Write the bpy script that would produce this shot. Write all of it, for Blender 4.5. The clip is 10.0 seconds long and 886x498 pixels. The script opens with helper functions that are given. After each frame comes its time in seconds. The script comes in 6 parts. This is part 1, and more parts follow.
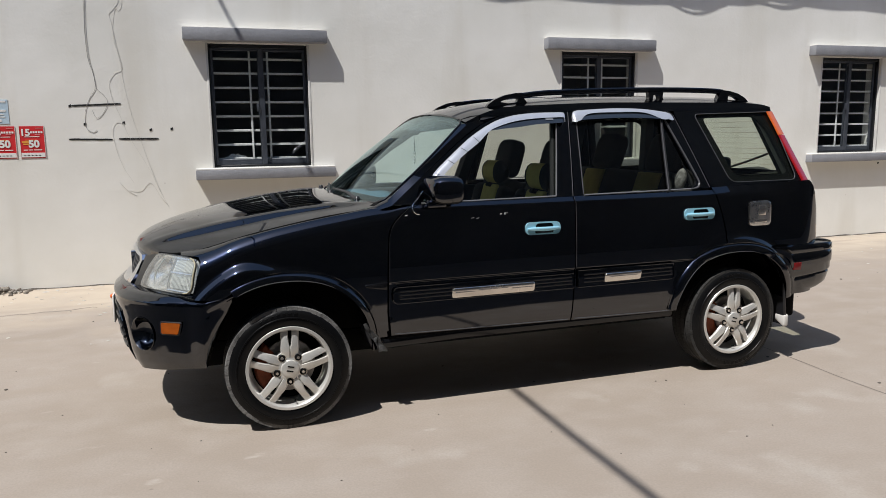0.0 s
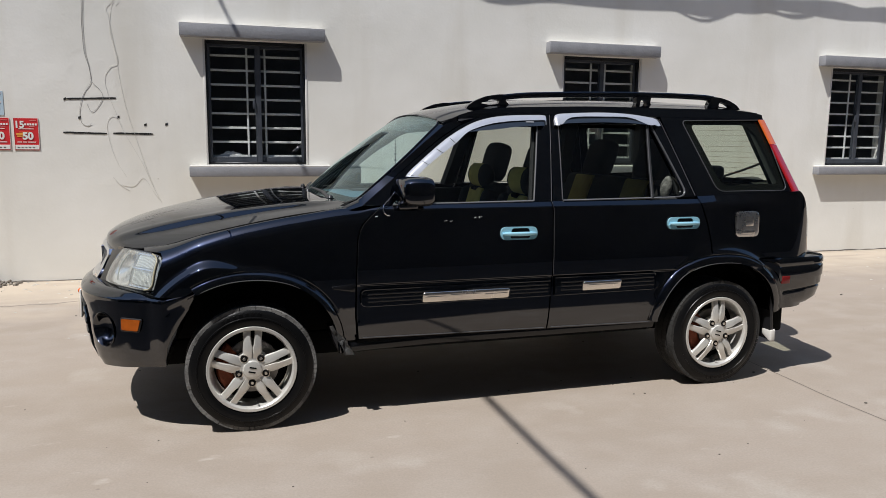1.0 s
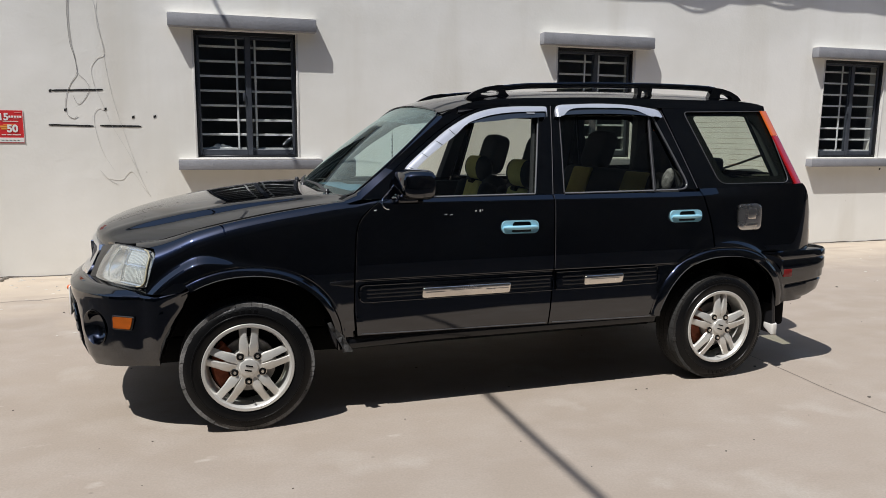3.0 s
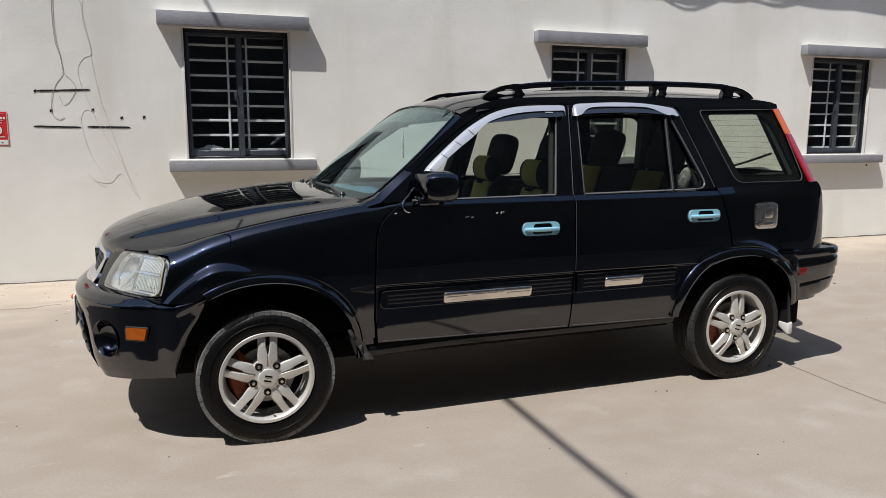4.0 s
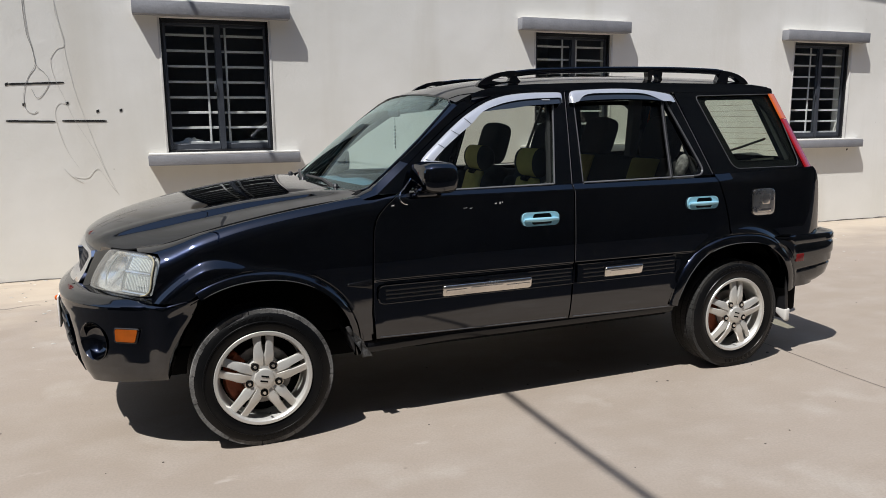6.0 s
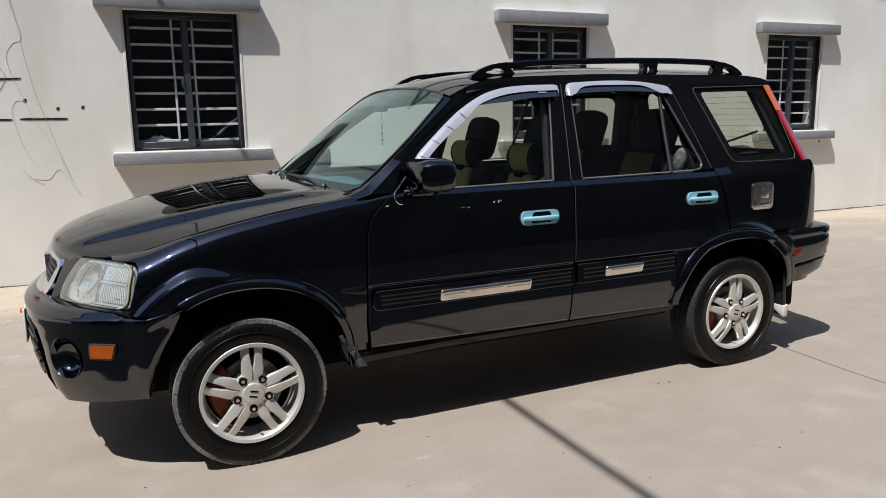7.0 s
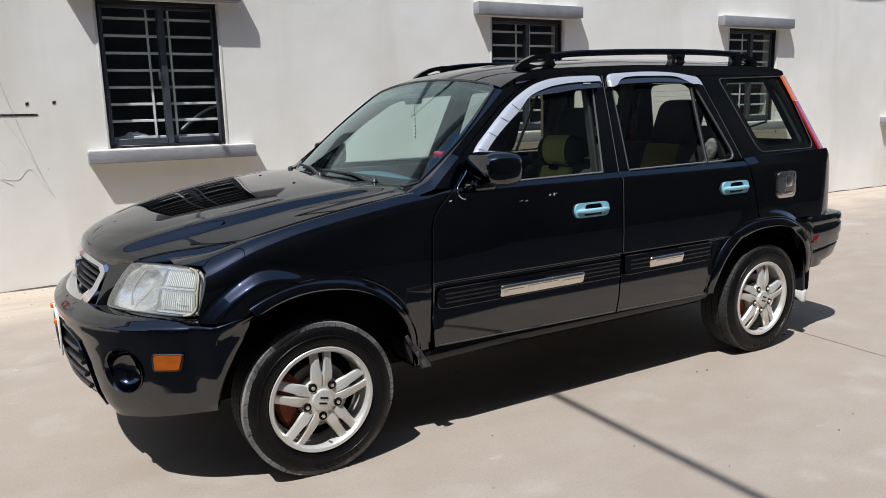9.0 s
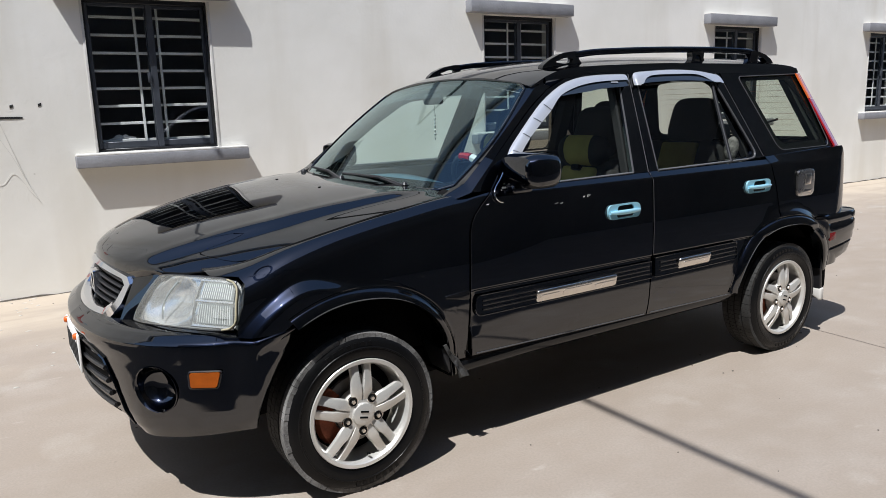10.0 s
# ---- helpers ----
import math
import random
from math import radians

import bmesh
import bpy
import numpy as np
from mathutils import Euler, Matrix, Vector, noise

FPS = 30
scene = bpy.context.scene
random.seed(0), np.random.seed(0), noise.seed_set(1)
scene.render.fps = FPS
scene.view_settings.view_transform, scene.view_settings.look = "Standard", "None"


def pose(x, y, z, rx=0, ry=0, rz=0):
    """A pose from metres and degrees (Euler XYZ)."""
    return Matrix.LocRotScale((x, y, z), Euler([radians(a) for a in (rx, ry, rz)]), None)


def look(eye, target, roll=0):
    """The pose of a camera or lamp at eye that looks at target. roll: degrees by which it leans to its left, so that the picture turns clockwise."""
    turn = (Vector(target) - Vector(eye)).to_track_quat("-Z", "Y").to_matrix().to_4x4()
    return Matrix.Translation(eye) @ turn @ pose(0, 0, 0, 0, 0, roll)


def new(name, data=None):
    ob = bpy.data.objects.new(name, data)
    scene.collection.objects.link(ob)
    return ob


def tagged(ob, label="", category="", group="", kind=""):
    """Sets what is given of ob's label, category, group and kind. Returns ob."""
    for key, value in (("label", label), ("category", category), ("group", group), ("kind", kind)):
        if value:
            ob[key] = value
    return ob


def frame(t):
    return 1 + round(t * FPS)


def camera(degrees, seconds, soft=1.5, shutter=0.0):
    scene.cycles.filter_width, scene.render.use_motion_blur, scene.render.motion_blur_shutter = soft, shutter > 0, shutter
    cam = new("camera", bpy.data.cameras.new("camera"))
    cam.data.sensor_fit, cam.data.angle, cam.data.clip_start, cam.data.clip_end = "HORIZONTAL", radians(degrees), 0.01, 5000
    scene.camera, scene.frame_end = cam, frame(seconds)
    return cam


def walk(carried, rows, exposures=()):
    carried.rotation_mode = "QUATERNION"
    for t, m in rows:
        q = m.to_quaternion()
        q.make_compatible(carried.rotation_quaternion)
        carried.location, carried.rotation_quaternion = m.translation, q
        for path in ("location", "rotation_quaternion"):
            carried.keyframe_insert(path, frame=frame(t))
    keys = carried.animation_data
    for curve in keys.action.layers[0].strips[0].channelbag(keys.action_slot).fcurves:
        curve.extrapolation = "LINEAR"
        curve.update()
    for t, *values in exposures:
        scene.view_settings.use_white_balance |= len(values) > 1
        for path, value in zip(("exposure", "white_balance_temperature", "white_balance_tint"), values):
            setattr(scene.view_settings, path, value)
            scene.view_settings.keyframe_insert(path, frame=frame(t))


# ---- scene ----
cam = camera(62.6, 10.0, soft=0.45)
PATH = [
    (0, (-0.273, 0.513, 1.417), (0.311, 2.402, 1.112), -0.8),
    (0.1, (-0.273, 0.513, 1.417), (0.311, 2.402, 1.104), -0.8),
    (0.2, (-0.273, 0.513, 1.417), (0.311, 2.402, 1.097), -0.8),
    (0.3, (-0.271, 0.513, 1.417), (0.311, 2.402, 1.092), -0.8),
    (0.4, (-0.042, 0.530, 1.398), (0.512, 2.429, 1.107), 0.6),
    (0.5, (-0.036, 0.53, 1.398), (0.518, 2.429, 1.104), 0.6),
    (1, (-0.038, 0.536, 1.399), (0.508, 2.437, 1.105), 0.6),
    (1.5, (-0.028, 0.547, 1.399), (0.508, 2.451, 1.104), 0.6),
    (2, (-0.015, 0.558, 1.395), (0.516, 2.463, 1.095), 0.5),
    (2.5, (-0.017, 0.569, 1.39), (0.528, 2.469, 1.081), 0.6),
    (4, (-0.257, 0.789, 1.402), (0.384, 2.657, 1.085), 0.2),
    (4.5, (-0.269, 0.815, 1.402), (0.384, 2.678, 1.081), 0.2),
    (5, (-0.269, 0.833, 1.403), (0.393, 2.692, 1.077), 0.2),
    (5.5, (-0.288, 0.841, 1.399), (0.383, 2.695, 1.064), -0.1),
    (7, (-0.381, 1.134, 1.396), (0.402, 2.94, 1.039), -1.0),
    (7.5, (-0.419, 1.205, 1.391), (0.408, 2.991, 1.03), -0.9),
    (8, (-0.527, 1.285, 1.392), (0.346, 3.047, 1.027), -0.8),
    (8.5, (-0.711, 1.377, 1.406), (0.206, 3.116, 1.037), -1.0),
    (9, (-0.844, 1.454, 1.398), (0.104, 3.175, 1.022), -1.4),
    (9.5, (-0.941, 1.583, 1.39), (0.04, 3.283, 1.01), -1.6),
    (10, (-1.029, 1.682, 1.412), (-0.009, 3.36, 1.031), -1.8),
]
walk(cam, [(t, look(eye, target, roll)) for t, eye, target, roll in PATH],
     [(0.0, 0.04, 6400, 10), (2.5, 0.07, 6400, 10), (7.0, 0.07, 6380, 10), (8.0, 0.11, 6270, 10), (9.0, 0.20, 6200, 10), (10.0, 0.20, 6200, 10)])

# ---- light: high sun from the front-left of the car, clear sky ----
SUN = Vector((0.18, 0.11, -0.385)).normalized()
sun = new("sun", bpy.data.lights.new("sun", "SUN"))
sun.data.energy, sun.data.angle, sun.data.color = 5.3, radians(0.53), (1.0, 0.98, 0.95)
sun.rotation_mode = "QUATERNION"
sun.rotation_quaternion = SUN.to_track_quat("-Z", "Y")
world = bpy.data.worlds.new("sky")
scene.world = world
world.use_nodes = True
sky = world.node_tree.nodes.new("ShaderNodeTexSky")
sky.sky_type, sky.sun_disc = "NISHITA", False
sky.sun_elevation = math.asin(-SUN.z)
sky.sun_rotation = math.atan2(-SUN.x, -SUN.y)
sky.air_density, sky.dust_density, sky.ozone_density = 1.0, 0.8, 3.0
world.node_tree.links.new(sky.outputs[0], world.node_tree.nodes["Background"].inputs[0])
world.node_tree.nodes["Background"].inputs[1].default_value = 0.132
scene.view_settings.exposure = 0.0


# ---- materials ----
def mat(name, base, rough=0.5, metal=0.0, coat=0.0, spec=0.5, vary=0.0, scale=4.0, bump=0.0, bscale=60.0, second=None, rvary=0.0):
    """A procedural surface: two noises vary colour and gloss, a third gives relief."""
    m = bpy.data.materials.new(name)
    m.use_nodes = True
    t = m.node_tree
    n, l = t.nodes, t.links
    p = n["Principled BSDF"]
    p.inputs["Base Color"].default_value = (*base, 1)
    p.inputs["Roughness"].default_value = rough
    p.inputs["Metallic"].default_value = metal
    p.inputs["Coat Weight"].default_value = coat
    p.inputs["Coat Roughness"].default_value = 0.03
    p.inputs["Specular IOR Level"].default_value = spec
    co = n.new("ShaderNodeTexCoord")
    if vary or rvary:
        a = n.new("ShaderNodeTexNoise")
        a.inputs["Scale"].default_value, a.inputs["Detail"].default_value = scale, 6
        b = n.new("ShaderNodeTexNoise")
        b.inputs["Scale"].default_value, b.inputs["Detail"].default_value = scale * 14, 4
        l.new(co.outputs["Object"], a.inputs["Vector"])
        l.new(co.outputs["Object"], b.inputs["Vector"])
        s = n.new("ShaderNodeMath")
        s.operation = "MULTIPLY_ADD"
        s.inputs[1].default_value = 0.35
        l.new(b.outputs[0], s.inputs[0])
        l.new(a.outputs[0], s.inputs[2])
        r = n.new("ShaderNodeMapRange")
        r.inputs[1].default_value, r.inputs[2].default_value = 0.42, 0.93
        l.new(s.outputs[0], r.inputs[0])
        if vary:
            x = n.new("ShaderNodeMix")
            x.data_type = "RGBA"
            dark = second or tuple(c * (1 - vary) for c in base)
            x.inputs[6].default_value, x.inputs[7].default_value = (*dark, 1), (*base, 1)
            l.new(r.outputs[0], x.inputs[0])
            l.new(x.outputs[2], p.inputs["Base Color"])
        if rvary:
            q = n.new("ShaderNodeMapRange")
            q.inputs[3].default_value, q.inputs[4].default_value = rough - rvary, rough + rvary
            l.new(r.outputs[0], q.inputs[0])
            l.new(q.outputs[0], p.inputs["Roughness"])
    if bump:
        c = n.new("ShaderNodeTexNoise")
        c.inputs["Scale"].default_value, c.inputs["Detail"].default_value = bscale, 5
        l.new(co.outputs["Object"], c.inputs["Vector"])
        d = n.new("ShaderNodeBump")
        d.inputs["Strength"].default_value, d.inputs["Distance"].default_value = bump, 0.01
        l.new(c.outputs[0], d.inputs["Height"])
        l.new(d.outputs[0], p.inputs["Normal"])
    return m


def glass(name, tint, gloss=(1.0, 1.0, 1.0), ior=1.5, haze=0.0, boost=1.6):
    """A thin pane: tinted see-through with a mirror sheen that grows at grazing angles."""
    m = bpy.data.materials.new(name)
    m.use_nodes = True
    n, l = m.node_tree.nodes, m.node_tree.links
    n.remove(n["Principled BSDF"])
    tr, gl, mx, lw, pw, fr = (n.new("ShaderNode" + k) for k in ("BsdfTransparent", "BsdfGlossy", "MixShader", "LayerWeight", "Math", "MapRange"))
    tr.inputs[0].default_value = (*tint, 1)
    gl.inputs["Roughness"].default_value = 0.02
    gl.inputs["Color"].default_value = (*gloss, 1)
    f0 = ((ior - 1) / (ior + 1)) ** 2
    lw.inputs[0].default_value = 0.5
    pw.operation = "POWER"
    pw.inputs[1].default_value = 5.0
    fr.inputs[3].default_value, fr.inputs[4].default_value = boost * f0, 1.0
    l.new(lw.outputs["Facing"], pw.inputs[0])
    l.new(pw.outputs[0], fr.inputs[0])
    l.new(fr.outputs[0], mx.inputs[0])
    l.new(tr.outputs[0], mx.inputs[1])
    l.new(gl.outputs[0], mx.inputs[2])
    top = mx
    if haze:
        df, m2 = n.new("ShaderNodeBsdfDiffuse"), n.new("ShaderNodeMixShader")
        df.inputs[0].default_value = (0.75, 0.76, 0.7, 1)
        m2.inputs[0].default_value = haze
        l.new(mx.outputs[0], m2.inputs[1])
        l.new(df.outputs[0], m2.inputs[2])
        top = m2
    l.new(top.outputs[0], n["Material Output"].inputs[0])
    return m


def mixc(n, l, fac, a, b):
    x = n.new("ShaderNodeMix")
    x.data_type = "RGBA"
    for sock, v in ((0, fac), (6, a), (7, b)):
        if isinstance(v, (tuple, float, int)):
            x.inputs[sock].default_value = (*v, 1) if isinstance(v, tuple) else v
        else:
            l.new(v, x.inputs[sock])
    return x.outputs[2]


def noise_tex(n, l, co, scale, detail=5, stretch=(1, 1, 1), lo=0.4, hi=0.6):
    mp = n.new("ShaderNodeMapping")
    mp.inputs["Scale"].default_value = stretch
    a = n.new("ShaderNodeTexNoise")
    a.inputs["Scale"].default_value, a.inputs["Detail"].default_value = scale, detail
    r = n.new("ShaderNodeMapRange")
    r.inputs[1].default_value, r.inputs[2].default_value = lo, hi
    l.new(co, mp.inputs["Vector"])
    l.new(mp.outputs[0], a.inputs["Vector"])
    l.new(a.outputs[0], r.inputs[0])
    return r.outputs[0]


def plaster():
    m = bpy.data.materials.new("cream painted plaster")
    m.use_nodes = True
    n, l = m.node_tree.nodes, m.node_tree.links
    p = n["Principled BSDF"]
    co = n.new("ShaderNodeTexCoord").outputs["Object"]
    big = noise_tex(n, l, co, 0.9, 6, lo=0.38, hi=0.64)
    streak = noise_tex(n, l, co, 2.2, 5, (1, 1, 0.12), 0.52, 0.75)
    fine = noise_tex(n, l, co, 38, 4, lo=0.3, hi=0.7)
    c = mixc(n, l, big, (0.755, 0.735, 0.675), (0.835, 0.815, 0.762))
    c = mixc(n, l, streak, c, (0.705, 0.675, 0.605))
    sp = n.new("ShaderNodeTexVoronoi")
    sp.inputs["Scale"].default_value = 3.1
    l.new(co, sp.inputs["Vector"])
    rr = n.new("ShaderNodeMapRange")
    rr.inputs[1].default_value, rr.inputs[2].default_value, rr.inputs[3].default_value, rr.inputs[4].default_value = 0.012, 0.03, 0.35, 0.0
    l.new(sp.outputs["Distance"], rr.inputs[0])
    c = mixc(n, l, rr.outputs[0], c, (0.32, 0.28, 0.22))
    l.new(c, p.inputs["Base Color"])
    p.inputs["Roughness"].default_value = 0.85
    p.inputs["Specular IOR Level"].default_value = 0.2
    b1, b2 = n.new("ShaderNodeBump"), n.new("ShaderNodeBump")
    b1.inputs["Strength"].default_value, b1.inputs["Distance"].default_value = 0.10, 0.02
    b2.inputs["Strength"].default_value, b2.inputs["Distance"].default_value = 0.12, 0.004
    l.new(noise_tex(n, l, co, 3.5, 4, lo=0.3, hi=0.7), b1.inputs["Height"])
    l.new(fine, b2.inputs["Height"])
    l.new(b1.outputs[0], b2.inputs["Normal"])
    l.new(b2.outputs[0], p.inputs["Normal"])
    return m


def concrete():
    m = bpy.data.materials.new("worn dusty concrete")
    m.use_nodes = True
    n, l = m.node_tree.nodes, m.node_tree.links
    p = n["Principled BSDF"]
    co = n.new("ShaderNodeTexCoord").outputs["Object"]
    big = noise_tex(n, l, co, 0.6, 6, (0.8, 1.2, 1), 0.36, 0.66)
    mid = noise_tex(n, l, co, 4.0, 8, (0.8, 1.15, 1), 0.40, 0.70)
    pale = noise_tex(n, l, co, 1.6, 7, lo=0.6, hi=0.74)
    fine = noise_tex(n, l, co, 90, 3, lo=0.3, hi=0.7)
    c = mixc(n, l, big, (0.298, 0.248, 0.200), (0.328, 0.276, 0.228))
    c = mixc(n, l, mid, c, (0.341, 0.292, 0.245))
    c = mixc(n, l, pale, c, (0.398, 0.355, 0.306))
    f = n.new("ShaderNodeMath")
    f.operation = "MULTIPLY"
    f.inputs[1].default_value = 0.28
    l.new(fine, f.inputs[0])
    c = mixc(n, l, f.outputs[0], c, (0.204, 0.173, 0.142))
    scuff = noise_tex(n, l, co, 7.0, 8, (0.55, 1.2, 1), 0.68, 0.75)
    sc = n.new("ShaderNodeMath")
    sc.operation = "MULTIPLY"
    sc.inputs[1].default_value = 0.40
    l.new(scuff, sc.inputs[0])
    c = mixc(n, l, sc.outputs[0], c, (0.482, 0.437, 0.382))
    stain = noise_tex(n, l, co, 2.3, 6, (1.2, 0.8, 1), 0.63, 0.80)
    st = n.new("ShaderNodeMath")
    st.operation = "MULTIPLY"
    st.inputs[1].default_value = 0.22
    l.new(stain, st.inputs[0])
    c = mixc(n, l, st.outputs[0], c, (0.231, 0.204, 0.173))
    sp = n.new("ShaderNodeTexVoronoi")
    sp.inputs["Scale"].default_value = 2.6
    l.new(co, sp.inputs["Vector"])
    rr = n.new("ShaderNodeMapRange")
    rr.inputs[1].default_value, rr.inputs[2].default_value, rr.inputs[3].default_value, rr.inputs[4].default_value = 0.01, 0.03, 0.5, 0.0
    l.new(sp.outputs["Distance"], rr.inputs[0])
    c = mixc(n, l, rr.outputs[0], c, (0.148, 0.118, 0.097))
    # pale sandy strip swept against the foot of the wall, with a ragged edge
    xyz = n.new("ShaderNodeSeparateXYZ")
    l.new(co, xyz.inputs[0])
    wob = n.new("ShaderNodeMath")
    wob.operation = "MULTIPLY_ADD"
    wob.inputs[1].default_value = 1.5
    l.new(noise_tex(n, l, co, 1.3, 7, lo=0.25, hi=0.75), wob.inputs[0])
    l.new(xyz.outputs[1], wob.inputs[2])
    strip = n.new("ShaderNodeMapRange")
    strip.inputs[1].default_value, strip.inputs[2].default_value, strip.inputs[4].default_value = 7.3, 8.7, 0.68
    l.new(wob.outputs[0], strip.inputs[0])
    c = mixc(n, l, strip.outputs[0], c, (0.509, 0.428, 0.329))
    # long trowel strokes, stronger towards the wall
    stroke = noise_tex(n, l, co, 2.6, 8, (0.30, 1.7, 1), 0.50, 0.66)
    zone = n.new("ShaderNodeMapRange")
    zone.inputs[1].default_value, zone.inputs[2].default_value, zone.inputs[3].default_value, zone.inputs[4].default_value = 4.2, 7.4, 0.10, 0.55
    l.new(wob.outputs[0], zone.inputs[0])
    sm = n.new("ShaderNodeMath")
    sm.operation = "MULTIPLY"
    l.new(stroke, sm.inputs[0])
    l.new(zone.outputs[0], sm.inputs[1])
    c = mixc(n, l, sm.outputs[0], c, (0.310, 0.259, 0.209))
    l.new(c, p.inputs["Base Color"])
    p.inputs["Roughness"].default_value = 0.8
    p.inputs["Specular IOR Level"].default_value = 0.25
    b1, b2 = n.new("ShaderNodeBump"), n.new("ShaderNodeBump")
    b1.inputs["Strength"].default_value, b1.inputs["Distance"].default_value = 0.30, 0.010
    b2.inputs["Strength"].default_value, b2.inputs["Distance"].default_value = 0.12, 0.003
    l.new(mid, b1.inputs["Height"])
    l.new(fine, b2.inputs["Height"])
    l.new(b1.outputs[0], b2.inputs["Normal"])
    l.new(b2.outputs[0], p.inputs["Normal"])
    return m


M_WALL, M_GROUND = plaster(), concrete()
M_LINTEL = mat("grey painted concrete", (0.265, 0.267, 0.282), 0.75, vary=0.25, scale=5, bump=0.3, bscale=40)
M_REVEAL = mat("white mortar edge", (0.72, 0.70, 0.66), 0.85, vary=0.2, scale=9, bump=0.3, bscale=50)
M_ALU = mat("dark grey aluminium", (0.066, 0.074, 0.090), 0.40, 0.2, vary=0.3, scale=12, rvary=0.08)
M_ALU_SHADED = mat("dark grey aluminium, shaded", (0.018, 0.019, 0.022), 0.35, 0.3, vary=0.3, scale=12, rvary=0.08)
M_BAR = mat("off-white painted steel bar", (0.88, 0.88, 0.86), 0.5, vary=0.2, scale=15)
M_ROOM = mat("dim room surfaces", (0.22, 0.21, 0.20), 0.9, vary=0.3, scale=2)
M_PANE = glass("window pane", (0.85, 0.88, 0.88))
M_BLACKPAINT = mat("black pearl car paint", (0.0018, 0.0028, 0.0066), 0.30, 1.0, coat=1.0, spec=0.5, rvary=0.04, scale=3)
M_BLACKPAINT.node_tree.nodes["Principled BSDF"].inputs["Coat IOR"].default_value = 1.85
M_BLACKPAINT.node_tree.nodes["Principled BSDF"].inputs["Coat Roughness"].default_value = 0.015
M_BLACKPAINT.node_tree.nodes["Principled BSDF"].inputs["Specular Tint"].default_value = (0.0, 0.01, 0.03, 1)


def road_dust(m):
    """Fine dust that dulls the clear coat towards the sills, thinning out at door-handle height."""
    n, l = m.node_tree.nodes, m.node_tree.links
    p = n["Principled BSDF"]
    co = n.new("ShaderNodeTexCoord").outputs["Object"]
    xyz, hz, sm = n.new("ShaderNodeSeparateXYZ"), n.new("ShaderNodeMapRange"), n.new("ShaderNodeMath")
    l.new(co, xyz.inputs[0])
    hz.inputs[1].default_value, hz.inputs[2].default_value, hz.inputs[3].default_value, hz.inputs[4].default_value = 0.40, 0.72, 1.0, 0.0
    l.new(xyz.outputs[2], hz.inputs[0])
    sm.operation = "MULTIPLY"
    l.new(hz.outputs[0], sm.inputs[0])
    l.new(noise_tex(n, l, co, 5, 6, lo=0.25, hi=0.65), sm.inputs[1])
    r = n.new("ShaderNodeMapRange")
    r.inputs[3].default_value, r.inputs[4].default_value = 0.015, 0.08
    l.new(sm.outputs[0], r.inputs[0])
    l.new(r.outputs[0], p.inputs["Coat Roughness"])


road_dust(M_BLACKPAINT)
M_TRIM = mat("satin black plastic trim", (0.018, 0.018, 0.02), 0.38, vary=0.3, scale=8, bump=0.05, bscale=200)
M_SILL = mat("dusty black sill plastic", (0.007, 0.007, 0.008), 0.14, vary=0.4, scale=12)
M_RUBBER = mat("tyre rubber", (0.006, 0.006, 0.0064), 0.30, spec=0.2, vary=0.35, scale=9, bump=0.15, bscale=90)
M_TREAD_SUNLIT = mat("dusty, sun-brightened tyre tread", (0.27, 0.265, 0.255), 0.8, vary=0.9, scale=9, bump=0.3, bscale=120)
M_INNERTREAD = mat("dark tread", (0.035, 0.034, 0.032), 0.75, vary=0.5, scale=14, bump=0.3, bscale=120)
M_ALLOY = mat("cast alloy, champagne silver", (0.75, 0.735, 0.69), 0.34, 0.50, vary=0.15, scale=10, rvary=0.08)
M_RUST = mat("rusty brake iron", (0.34, 0.085, 0.035), 0.75, 0.1, vary=0.5, scale=25, bump=0.4, bscale=80)
M_DISC = mat("worn brake disc iron", (0.30, 0.28, 0.26), 0.45, 0.8, vary=0.4, scale=18)
M_DARK = mat("underbody black", (0.006, 0.006, 0.006), 0.9, spec=0.1)
M_CHROME = mat("chrome plating", (0.82, 0.83, 0.85), 0.08, 1.0, rvary=0.04, scale=20)
M_BELT = mat("dull grey belt moulding", (0.38, 0.38, 0.39), 0.3, 0.6, vary=0.3, scale=10)
M_STEEL = mat("brushed stainless plate", (0.84, 0.785, 0.71), 0.24, 1.0, vary=0.15, scale=10, rvary=0.06)
M_VISOR = mat("silver chromed visor strip", (0.62, 0.63, 0.66), 0.22, 0.55, rvary=0.05, scale=10)
M_HANDLE = mat("chrome handle cover with blue film", (0.40, 0.74, 0.88), 0.22, 0.35, coat=0.6)
M_AMBER = mat("amber lens", (0.40, 0.088, 0.006), 0.3, coat=0.15, vary=0.35, scale=30)
M_RED = mat("red lens", (0.36, 0.010, 0.014), 0.12, coat=0.8)
M_DULLRED = mat("dull red reflector", (0.16, 0.012, 0.012), 0.25, coat=0.3)
M_ORANGE = mat("orange lens", (0.66, 0.13, 0.02), 0.12, coat=0.8)
M_WINDSCREEN = glass("windscreen", (0.68, 0.86, 0.86), (0.82, 1.0, 1.0), boost=3.4)
M_SIDEGLASS = glass("tinted side glass", (0.86, 0.88, 0.84), boost=1.4)
M_QUARTERGLASS = glass("greenish quarter glass", (0.66, 0.72, 0.64), boost=1.4)
M_REARGLASS = glass("darker rear door glass", (0.66, 0.68, 0.64), boost=1.4)
M_SMOKE = mat("smoked visor acrylic", (0.022, 0.028, 0.038), 0.12, coat=0.5)
# seal grey, also used for highlight lines put on door and arch edges
M_SEAL_GLINT = mat("grey weathered rubber seal and edge highlights", (0.085, 0.085, 0.09), 0.35, vary=0.3, scale=10)
M_FLUTE = mat("fluted clear lamp plastic", (0.72, 0.75, 0.74), 0.18, coat=0.5)
